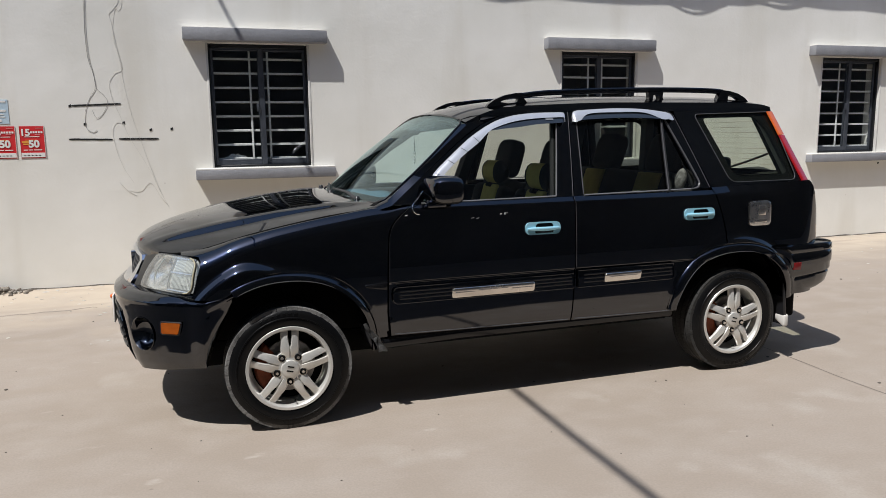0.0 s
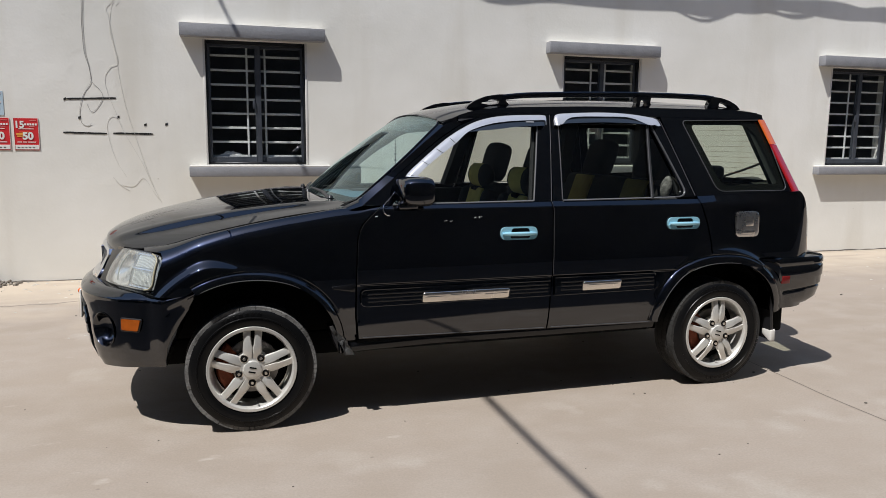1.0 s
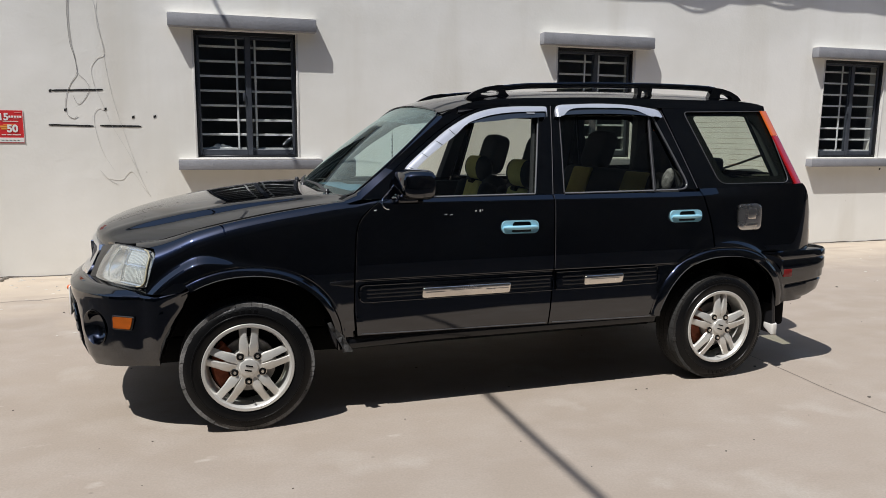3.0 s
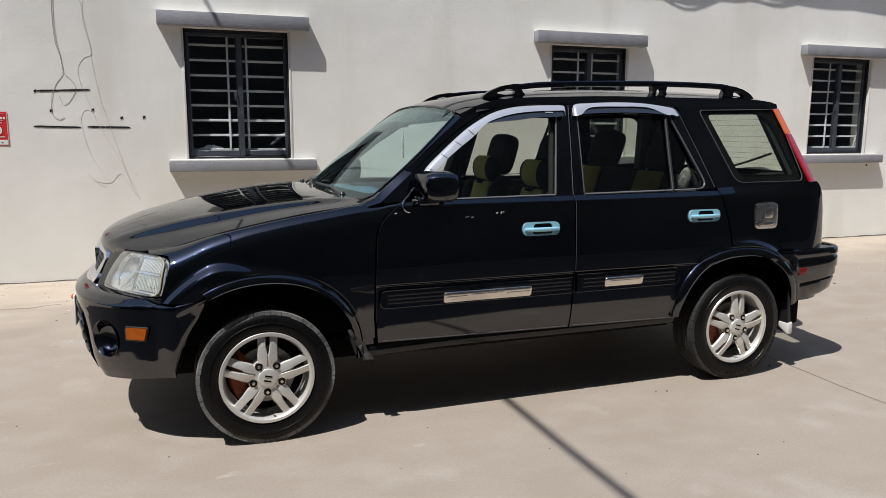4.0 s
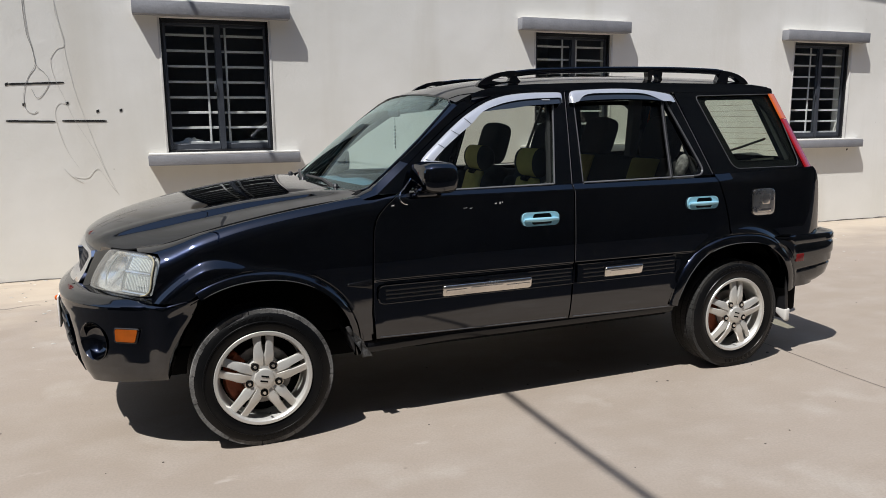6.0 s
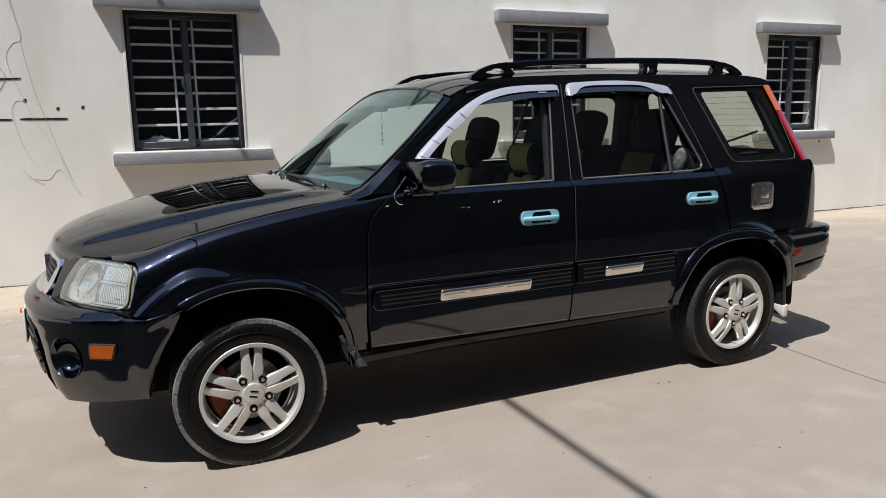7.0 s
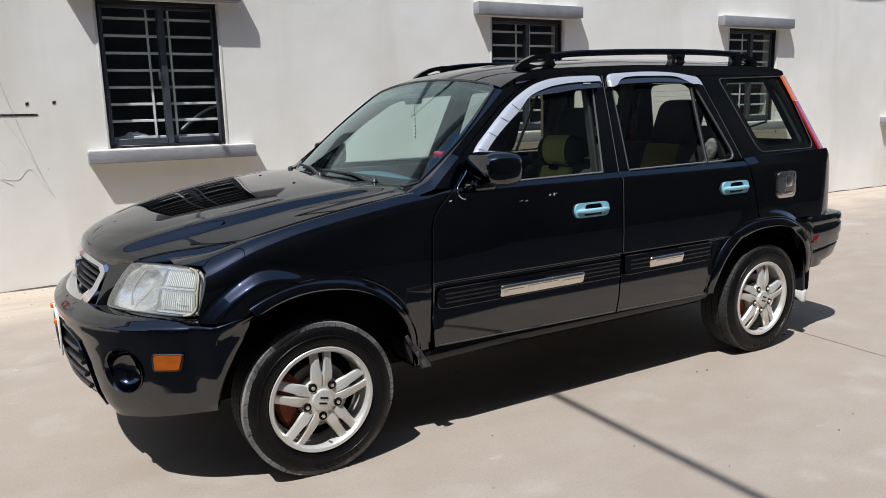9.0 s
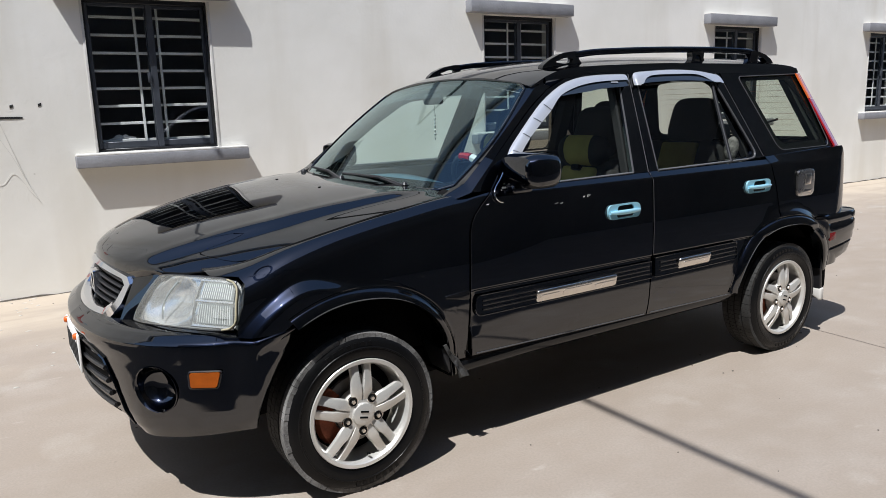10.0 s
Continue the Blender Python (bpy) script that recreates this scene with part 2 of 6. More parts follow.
M_LAMPGREY = mat("grey lamp chamber", (0.36, 0.38, 0.38), 0.30, 0.3, vary=0.3, scale=14)
M_BAND = glass("blue shade band", (0.20, 0.28, 0.36), boost=0.2)
_n, _l = M_BAND.node_tree.nodes, M_BAND.node_tree.links
_t = next(k for k in _n if k.type == "BSDF_TRANSPARENT")
_xyz, _fade = _n.new("ShaderNodeSeparateXYZ"), _n.new("ShaderNodeMapRange")
_l.new(_n.new("ShaderNodeTexCoord").outputs["Object"], _xyz.inputs[0])
_fade.inputs[1].default_value, _fade.inputs[2].default_value = 1.455, 1.545
_l.new(_xyz.outputs[2], _fade.inputs[0])
_l.new(mixc(_n, _l, _fade.outputs[0], (0.97, 0.985, 1.0), (0.16, 0.24, 0.32)), _t.inputs[0])
M_LENS = glass("hazed headlight lens", (0.96, 0.97, 0.95), haze=0.09)
M_REFLECTOR = mat("lamp reflector", (0.80, 0.81, 0.80), 0.26, 0.8, vary=0.2, scale=20)
M_CABIN = mat("dark grey cabin trim", (0.022, 0.023, 0.025), 0.75, vary=0.2, scale=6)
M_DASH = mat("grey dashboard", (0.060, 0.125, 0.160), 0.65, vary=0.2, scale=5)
M_SEAT = mat("black seat cloth", (0.02, 0.02, 0.021), 0.95, vary=0.3, scale=20)
M_LIME = mat("mustard green seat cover", (0.581, 0.486, 0.142), 0.9, vary=0.25, scale=14)
M_RED_PAPER = mat("red printed paper", (0.62, 0.015, 0.02), 0.6, vary=0.12, scale=7)
M_WHITE_PAPER = mat("white print", (0.80, 0.78, 0.74), 0.7, vary=0.08, scale=7)
M_BLUE_PAPER = mat("pale blue printed paper", (0.50, 0.63, 0.72), 0.6, vary=0.15, scale=7)
M_INK = mat("black scorched slot", (0.012, 0.012, 0.012), 0.9)
M_SCUFF = mat("scuffed grey plastic", (0.085, 0.083, 0.08), 0.6, vary=0.9, scale=28, bump=0.4, bscale=120)
M_WIRE = mat("black cable sheath", (0.02, 0.02, 0.02), 0.6)
M_THINWIRE = mat("weathered dark wire", (0.26, 0.25, 0.235), 0.7)
M_SHADOW_SCUFF = mat("pale grey, wire shadows and scuffed flap edge", (0.62, 0.60, 0.56), 0.7)


# ---- mesh helpers ----
def finish(name, bm, material, angle=38, smooth=True):
    me = bpy.data.meshes.new(name)
    bm.normal_update()
    bm.to_mesh(me)
    bm.free()
    if smooth:
        for f in me.polygons:
            f.use_smooth = True
        me.set_sharp_from_angle(angle=radians(angle))
    for k in (material if isinstance(material, (list, tuple)) else [material]):
        me.materials.append(k)
    return new(name, me)


def part(name, bm, material, parent, label="", angle=38, smooth=True):
    ob = finish(name, bm, material, angle, smooth)
    ob.parent = parent
    if label:
        ob["label"] = label
    return ob


def thing(name, bm, material, label, category, group="", kind="", angle=38, smooth=True):
    return tagged(finish(name, bm, material, angle, smooth), label, category, group, kind)


def grid(bm, rows, close_u=False, close_v=False):
    vs = [[bm.verts.new(p) for p in r] for r in rows]
    ni, nj = len(vs), len(vs[0])
    for i in range(ni if close_u else ni - 1):
        for j in range(nj if close_v else nj - 1):
            q = [vs[i][j], vs[(i + 1) % ni][j], vs[(i + 1) % ni][(j + 1) % nj], vs[i][(j + 1) % nj]]
            q = [v for k, v in enumerate(q) if v not in q[:k]]
            if len(q) > 2:
                bm.faces.new(q)
    return vs


def skirt(bm, move):
    """Turns the open border inwards, so that a panel has an edge with depth."""
    e = [x for x in bm.edges if x.is_boundary]
    g = bmesh.ops.extrude_edge_only(bm, edges=e)["geom"]
    for v in g:
        if isinstance(v, bmesh.types.BMVert):
            v.co += Vector(move(v.co) if callable(move) else move)


def box(bm, lo, hi, r=0.0, seg=2, m=None):
    g = bmesh.ops.create_cube(bm, size=1.0)["verts"]
    for v in g:
        v.co = Vector([(a + b) / 2 + c * (b - a) for a, b, c in zip(lo, hi, v.co)])
    if r:
        es = list({e for v in g for e in v.link_edges})
        b = bmesh.ops.bevel(bm, geom=es, offset=r, segments=seg, affect="EDGES", profile=0.5)
        g = list({v for f in b["faces"] for v in f.verts} | {v for v in g if v.is_valid})
    if m:
        bmesh.ops.transform(bm, matrix=m, verts=g)
    return g


def lathe(bm, prof, n=48, axis="y"):
    """prof: (along, radius). Turned about the v axis."""
    rows = []
    for i in range(n):
        a = 2 * math.pi * i / n
        rows.append([(r * math.cos(a), y, r * math.sin(a)) for y, r in prof])
    return grid(bm, rows, close_u=True)


def tube(bm, pts, r, n=8, flat=1.0):
    """A round bar through pts; r a number or one for each point."""
    pts = [Vector(p) for p in pts]
    rows = []
    for i, p in enumerate(pts):
        d = (pts[min(i + 1, len(pts) - 1)] - pts[max(i - 1, 0)]).normalized()
        a = d.orthogonal() if abs(d.z) > 0.98 else d.cross(Vector((0, 0, 1)))
        a.normalize()
        b = d.cross(a).normalized()
        rr = r[i] if isinstance(r, (list, tuple)) else r
        rows.append([p + a * rr * math.cos(t) + b * rr * flat * math.sin(t) for t in (2 * math.pi * k / n for k in range(n))])
    vs = grid(bm, rows, close_v=True)
    for end in (vs[0], vs[-1]):
        bm.faces.new(end)
    return vs


def curve(pts, x):
    """Smooth value at x of a table of (x, y)."""
    if x <= pts[0][0]:
        return pts[0][1]
    for (a, b), (c, d) in zip(pts, pts[1:]):
        if x <= c:
            t = (x - a) / (c - a)
            return b + (d - b) * t
    return pts[-1][1]


def scurve(pts, x):
    """The same without kinks: a cubic through the table, with limited slopes."""
    n = len(pts)
    if x <= pts[0][0]:
        return pts[0][1]
    if x >= pts[-1][0]:
        return pts[-1][1]
    k = max(i for i in range(n - 1) if pts[i][0] <= x)
    s = [(pts[i + 1][1] - pts[i][1]) / (pts[i + 1][0] - pts[i][0]) for i in range(n - 1)]

    def slope(i):
        if i == 0 or i == n - 1:
            return s[min(i, n - 2)]
        if s[i - 1] * s[i] <= 0:
            return 0.0
        h0, h1 = pts[i][0] - pts[i - 1][0], pts[i + 1][0] - pts[i][0]
        return (h0 + h1) / (h0 / s[i] + h1 / s[i - 1]) if h0 and h1 else s[i]

    (a, b), (c, d) = pts[k], pts[k + 1]
    h = c - a
    t = (x - a) / h
    return b * (1 + 2 * t) * (1 - t) ** 2 + d * t * t * (3 - 2 * t) + h * t * (1 - t) * (slope(k) * (1 - t) - slope(k + 1) * t)


def smooth_line(pts, n):
    """n points on a Catmull-Rom line through pts."""
    p = [Vector(q) for q in pts]
    p = [2 * p[0] - p[1], *p, 2 * p[-1] - p[-2]]
    out = []
    k = len(p) - 3
    for i in range(n):
        t = i / (n - 1) * k
        j = min(int(t), k - 1)
        t -= j
        a, b, c, d = p[j:j + 4]
        out.append(0.5 * ((2 * b) + (c - a) * t + (2 * a - 5 * b + 4 * c - d) * t * t + (3 * b - a - 3 * c + d) * t ** 3))
    return out


def rounded(poly, r, n=5):
    """Corners of a flat polygon cut round."""
    out = []
    for i, p in enumerate(poly):
        a, b, c = Vector(poly[i - 1]), Vector(p), Vector(poly[(i + 1) % len(poly)])
        rr = r[i] if isinstance(r, (list, tuple)) else r
        u, w = (a - b), (c - b)
        rr = min(rr, u.length * 0.48, w.length * 0.48)
        if rr < 1e-4:
            out.append(tuple(b))
            continue
        s, e = b + u.normalized() * rr, b + w.normalized() * rr
        for k in range(n + 1):
            t = k / n
            out.append(tuple(s * (1 - t) ** 2 + b * 2 * t * (1 - t) + e * t * t))
    return out


def plate(bm, outer, holes, to3, back):
    """A flat sheet with holes, given by outlines in two dimensions and a map into space, with depth back."""
    es = []
    for ring in (outer, *holes):
        vs = [bm.verts.new(to3(*p)) for p in ring]
        es += [bm.edges.new((vs[i - 1], vs[i])) for i in range(len(vs))]
    bmesh.ops.triangle_fill(bm, use_beauty=True, use_dissolve=False, edges=es)
    if back:
        skirt(bm, back)


# ---- the yard ----
WALL_Y = 8.335
WINDOWS = [(-0.29, 0.715), (3.60, 4.60), (7.34, 8.34), (11.08, 12.08)]
Z_SILL, Z_HEAD = 1.135, 2.37

bm = bmesh.new()
grid(bm, [[(x, y, 0) for y in (-400, -30, -8, 0, 3, 6, WALL_Y + 0.02, 30, 400)] for x in (-400, -40, -8, -2, 3.13, 10, 40, 400)])
ground = thing("ground", bm, M_GROUND, "dusty worn beige concrete yard floor", "ground", kind="structure")


def wall_with_windows():
    bm = bmesh.new()
    xs = [-9.0] + [x for w in WINDOWS for x in w] + [22.0]
    zs = [0.0, Z_SILL, Z_HEAD, 6.2]
    t = 0.24
    for i in range(len(xs) - 1):
        for j in range(3):
            if i % 2 == 1 and j == 1:
                continue
            for y in (WALL_Y, WALL_Y + t):
                q = [bm.verts.new(p) for p in ((xs[i], y, zs[j]), (xs[i + 1], y, zs[j]), (xs[i + 1], y, zs[j + 1]), (xs[i], y, zs[j + 1]))]
                bm.faces.new(q)
    for a, b in WINDOWS:
        for p, q in (((a, Z_SILL), (a, Z_HEAD)), ((b, Z_SILL), (b, Z_HEAD)), ((a, Z_SILL), (b, Z_SILL)), ((a, Z_HEAD), (b, Z_HEAD))):
            bm.faces.new([bm.verts.new(v) for v in ((p[0], WALL_Y, p[1]), (q[0], WALL_Y, q[1]), (q[0], WALL_Y + t, q[1]), (p[0], WALL_Y + t, p[1]))])
    bmesh.ops.remove_doubles(bm, verts=bm.verts, dist=1e-4)
    return thing("wall_north", bm, M_WALL, "cream painted plaster wall with fine stains", "wall", kind="structure", smooth=False)


wall_north = wall_with_windows()

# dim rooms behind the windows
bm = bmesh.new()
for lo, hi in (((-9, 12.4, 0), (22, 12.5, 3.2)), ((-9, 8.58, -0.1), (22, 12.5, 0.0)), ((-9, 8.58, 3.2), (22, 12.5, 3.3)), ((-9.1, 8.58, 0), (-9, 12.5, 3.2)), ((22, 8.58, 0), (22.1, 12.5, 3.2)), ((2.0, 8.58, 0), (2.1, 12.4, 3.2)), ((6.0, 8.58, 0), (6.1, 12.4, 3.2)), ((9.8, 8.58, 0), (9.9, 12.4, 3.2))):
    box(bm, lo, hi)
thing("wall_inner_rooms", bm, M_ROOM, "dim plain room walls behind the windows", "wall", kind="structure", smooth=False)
bm = bmesh.new()
box(bm, (-9.2, 8.25, 6.2), (22.2, 12.6, 6.32))
thing("ceiling_roof_slab", bm, M_LINTEL, "plain concrete roof slab over the building", "roof", kind="structure", smooth=False)

# plain unseen walls added behind the camera and at the yard's sides
M_FAR = mat("dark plaster, added unseen walls", (0.165, 0.163, 0.16), 0.9, vary=0.5, scale=0.6, bump=0.2, bscale=8)
# added shade caster behind the camera, bent towards the yard at its west end
bm = bmesh.new()
line = [(-16.5, 4.66), (-2.09, -0.10), (26.4, -0.10)]
rows = [[(x, y, z) for x, y in line] + [(x, y - 0.45, z) for x, y in reversed(line)] for z in (0.0, 8.93)]
vs = grid(bm, rows, close_v=True)
bm.faces.new(vs[1])
bmesh.ops.recalc_face_normals(bm, faces=bm.faces)
thing("wall_south_blocker", bm, M_FAR, "plain wall added out of view around the yard", "wall", kind="structure", smooth=False)
# the near west wall is added to shade the ground the bumper mirrors
for nm, lo, hi in (("wall_west", (-16.4, 4.0, 0), (-16, 14, 3.4)), ("wall_west_blocker", (-5.9, 0.8, 0), (-5.5, 3.9, 7.6)), ("wall_east", (26, -1.4, 0), (26.4, 14, 3.4))):
    bm = bmesh.new()
    box(bm, lo, hi)
    thing(nm, bm, M_FAR, "plain wall added out of view around the yard", "wall", kind="structure", smooth=False)


def window_unit(k, a, b):
    root = tagged(new("window_%d" % k), "dark grey aluminium sliding window with white security bars", "window", "barred windows in the wall", "structure")
    root.location = (0, 0, 0)
    y0, y1 = WALL_Y + 0.035, WALL_Y + 0.105
    # lintel and sill slabs
    bm = bmesh.new()
    box(bm, (a - 0.215, WALL_Y - 0.112, Z_HEAD + 0.012), (b + 0.185, WALL_Y + 0.06, Z_HEAD + 0.132), 0.006)
    part("lintel", bm, M_LINTEL, root, "grey painted concrete lintel slab")
    bm = bmesh.new()
    box(bm, (a - 0.213, WALL_Y - 0.108, Z_HEAD + 0.132), (b + 0.183, WALL_Y + 0.01, Z_HEAD + 0.140), 0.003)
    part("lintel_top", bm, M_REVEAL, root, "pale mortar on the lintel")
    bm = bmesh.new()
    box(bm, (a - 0.17, WALL_Y - 0.105, Z_SILL - 0.118), (b + 0.23, WALL_Y + 0.034, Z_SILL - 0.022), 0.006)
    part("window_sill", bm, M_LINTEL, root, "grey painted concrete sill")
    bm = bmesh.new()
    box(bm, (a - 0.165, WALL_Y - 0.10, Z_SILL - 0.022), (b + 0.225, WALL_Y + 0.036, Z_SILL - 0.004), 0.004)
    part("sill_top", bm, M_REVEAL, root, "pale mortar on the sill")
    bm = bmesh.new()
    for lo, hi in (((a - 0.008, WALL_Y - 0.004, Z_SILL), (a + 0.012, y0 + 0.02, Z_HEAD)), ((b - 0.012, WALL_Y - 0.004, Z_SILL), (b + 0.010, y0 + 0.02, Z_HEAD))):
        box(bm, lo, hi, 0.003)
    part("reveal", bm, M_REVEAL, root, "white mortar edge")
    # outer frame, darker than the sashes: shade of the reveal put into its colour
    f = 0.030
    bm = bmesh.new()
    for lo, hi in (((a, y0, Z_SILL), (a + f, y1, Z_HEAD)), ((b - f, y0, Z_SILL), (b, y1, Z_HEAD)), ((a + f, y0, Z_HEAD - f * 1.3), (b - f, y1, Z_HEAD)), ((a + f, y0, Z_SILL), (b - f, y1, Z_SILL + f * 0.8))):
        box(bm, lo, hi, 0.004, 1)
    part("window_frame", bm, M_ALU_SHADED, root)
    c = (a + b) / 2 + 0.015
    for nm, p, q, y in (("sash", a + f, c + 0.03, y0 + 0.012), ("sash", c - 0.03, b - f, y0 + 0.04)):
        bm = bmesh.new()
        g = 0.026
        zb, zt = Z_SILL + f * 0.8, Z_HEAD - f * 1.3
        gl, gr = (g, 0.052) if p < c - 0.1 else (0.052, g)
        for lo, hi in (((p, y, zb), (p + gl, y + 0.024, zt)), ((q - gr, y, zb), (q, y + 0.024, zt)), ((p + gl, y, zb), (q - gr, y + 0.024, zb + g * 2.1)), ((p + gl, y, zt - g), (q - gr, y + 0.024, zt))):
            box(bm, lo, hi, 0.003, 1)
        s = part(nm, bm, M_ALU, root)
        bm = bmesh.new()
        bm.faces.new([bm.verts.new((x, y + 0.012, z)) for x, z in ((p + g - 0.004, zb + g * 2.0), (q - g + 0.004, zb + g * 2.0), (q - g + 0.004, zt - g + 0.004), (p + g - 0.004, zt - g + 0.004))])
        pn = part("pane", bm, M_PANE, s, smooth=False)
        pn.visible_shadow = False
    bm = bmesh.new()
    box(bm, (c - 0.055, y0 - 0.004, 1.70), (c - 0.03, y0 + 0.012, 1.78), 0.004)
    part("latch", bm, M_ALU, root)
    # security bars inside the glass
    yb = WALL_Y + 0.125
    for i in range(8):
        z = Z_SILL + 0.085 + i * 0.1445
        bm = bmesh.new()
        box(bm, (a + 0.02, yb, z - 0.011), (b - 0.02, yb + 0.016, z + 0.011), 0.002, 1)
        part("bar", bm, M_BAR, root)
    for x in (c - 0.105, c + 0.075):
        bm = bmesh.new()
        box(bm, (x - 0.010, yb - 0.013, Z_SILL + 0.01), (x + 0.010, yb - 0.001, Z_HEAD - 0.03), 0.002, 1)
        part("bar", bm, M_BAR, root)
    return root


for k, (a, b) in enumerate(WINDOWS):
    window_unit(k + 1, a, b)


# ---- the car ----
CAR = tagged(new("car"), "black compact off-road estate car parked on the concrete", "car")
CAR.matrix_basis = pose(0, 4.905, 0, 0, 0, math.degrees(math.atan2(0.058, 2.62)))
WF, WR, RADIUS = (0.0, 0.3075), (2.628, 0.3075), 0.3075
ARCH_F, ARCH_R = (0.0, 0.315, 0.448), (2.635, 0.315, 0.440)
SECTION = [(0.30, 0.838), (0.36, 0.848), (0.41, 0.8585), (0.44, 0.8642), (0.48, 0.8683), (0.52, 0.8698), (0.56, 0.8697), (0.62, 0.8682), (0.684, 0.8656), (0.690, 0.8740), (0.72, 0.8750), (0.76, 0.8755), (0.82, 0.8750), (0.90, 0.8733), (1.0, 0.870), (1.15, 0.864)]
SECTION_WING = [(0.30, 0.815), (0.40, 0.832), (0.48, 0.852), (0.56, 0.866), (0.63, 0.8735), (0.70, 0.8755), (0.80, 0.8745), (0.90, 0.869), (1.0, 0.861), (1.15, 0.846)]
SHOULDER_Z = [(-0.56, 0.865), (-0.50, 0.878), (-0.38, 0.897), (-0.2, 0.950), (0.0, 0.995), (0.25, 1.038), (0.52, 1.072), (0.72, 1.080), (2.2, 1.092), (3.3, 1.12)]
SHOULDER_V = [(-0.56, 0.53), (-0.50, 0.62), (-0.38, 0.710), (-0.2, 0.775), (0.0, 0.795), (0.25, 0.795), (0.52, 0.795), (0.72, 0.838), (2.2, 0.836), (3.3, 0.82)]
ROLL = [(-0.5, 0.12), (-0.2, 0.095), (0.25, 0.085), (0.6, 0.085), (3.3, 0.09)]


def wide(u, z):
    """Half width of the body side."""
    w = curve(SECTION if u > 0.512 else SECTION_WING, z)
    if z > 0.80 and 0.512 < u < 0.9:
        w += (curve(SECTION_WING, z) - w) * (0.9 - u) / 0.388
    if u < 0.1:
        w -= 0.014 * ((0.1 - u) / 0.5) ** 2
    if u > 3.12:
        w -= 0.040 * ((u - 3.12) / 0.15) ** 2
    for cx, cz, r0 in (ARCH_F, ARCH_R):
        r = math.hypot(u - cx, z - cz)
        if z > 0.40:
            k = min(1.0, max(0.0, ((u + 0.24) / 0.27 if cx < 1 else (2.70 - u) / 0.33)))
            k = k * k * (3 - 2 * k)
            fall = min(1.0, max(0.0, (r - r0 - (0.076 if cx < 1 else 0.02) * (1 - k)) / (0.052 * (1 - k) + 0.045 * k)))
            w += ((0.044 if cx < 1 else 0.032) * (1 - k) + 0.014 * k) * (0.5 + 0.5 * math.cos(math.pi * fall)) * min(1.0, (z - 0.40) / 0.2)
    zb, vb, h = scurve(SHOULDER_Z, u), scurve(SHOULDER_V, u), scurve(ROLL, u)
    vb = min(vb, w - 0.005)
    k = min(1.0, max(0.0, (u - 0.50) / 0.22))
    k = k * k * (3 - 2 * k)
    facet = 0.98 * k * (1 - min(1.0, max(0.0, (u - 2.30) / 0.80))) * (max(0.0, z - 1.055) - min(0.004, max(0.0, z - 1.055) / 2))
    if z > zb - h and k < 1:
        r = min(1.0, (z - (zb - h)) / h)
        w += (vb + (w - vb) * math.sqrt(max(0.0, 1 - r * r)) - w) * (1 - k)
    return w - facet


def ease(x):
    x = min(1.0, max(0.0, x))
    return x * x * (3 - 2 * x)


def upper(z):
    """Half width of the glasshouse side, which leans in."""
    return 0.855 - 0.45 * (z - 1.05)


ARCH_N = 2.28


def arch(u, c, floor):
    d = 1 - (abs(u - c[0]) / c[2]) ** ARCH_N
    return max(floor, c[1] + c[2] * d ** (1 / ARCH_N)) if d > 0 else floor


def arch_pt(c, r, a):
    """A place at radius r and angle a on the squarish round of a wheel arch."""
    k = r / (abs(math.cos(a)) ** ARCH_N + abs(math.sin(a)) ** ARCH_N) ** (1 / ARCH_N)
    return c[0] + k * math.cos(a), c[1] + k * math.sin(a)


def side_panel(name, left, right, low, high, nu, nv, sgn, parent, label="", inset=0.035, levels=None):
    """A pressed side panel between two upright edges and two long ones, on the body side."""
    bm = bmesh.new()
    rows = []
    for i in range(nu + 1):
        row = []
        for j in range(nv + 1):
            s = 1 - (1 - j / nv) ** 1.5
            u = 0.0
            z = 0.5
            for _ in range(4):
                u = left(z) + (right(z) - left(z)) * i / nu
                z = low(u) + (high(u) - low(u)) * s
                if levels:
                    z = low(u) if j == 0 else high(u) if j == nv else levels[j - 1]
            row.append((u, sgn * wide(u, z), z))
        rows.append(row)
    grid(bm, rows)
    skirt(bm, (0, -sgn * inset, 0))
    return part(name, bm, M_BLACKPAINT, parent, label)


def ws_pt(b, s):
    """A place on the windscreen: b from side to side, s from base to top."""
    # rounded lower and upper corners
    s = s + (0.05 * (1 - s) - 0.05 * s) * max(0.0, (abs(b) - 0.90) / 0.10) ** 2
    w = 1 + 0.075 * math.sin(math.pi * s)
    vb, vt = 0.735 * b * w, 0.630 * b * w
    lo = Vector((0.385 + 0.23 * vb * vb, vb, 1.088 - 0.02 * vb * vb))
    hi = Vector((0.985 + 0.06 * vt * vt, vt, 1.547 - 0.115 * vt * vt))
    p = lo.lerp(hi, s)
    k = 0.022 * math.sin(math.pi * s) * (1 - 0.5 * b * b)
    return Vector((p.x - k * 0.64, p.y, p.z + k * 0.77))


SEAL = lambda z: curve([(0.38, 0.520), (0.54, 0.505), (0.70, 0.507), (0.864, 0.514), (0.92, 0.518), (0.96, 0.528), (0.99, 0.545), (1.03, 0.585), (1.06, 0.622), (1.085, 0.655)], z)
BCUT = lambda z: curve([(0.38, 1.551), (0.72, 1.570), (1.09, 1.563)], z)
RCUT = lambda z: curve([(0.40, 2.232), (0.55, 2.30), (0.70, 2.44), (0.76, 2.56), (0.82, 2.567), (0.95, 2.53), (1.09, 2.474)], z)
DOORLOW = lambda u: curve([(0.5, 0.412), (2.25, 0.386)], u)
BELT = lambda u: scurve(SHOULDER_Z, u)
G = 0.004
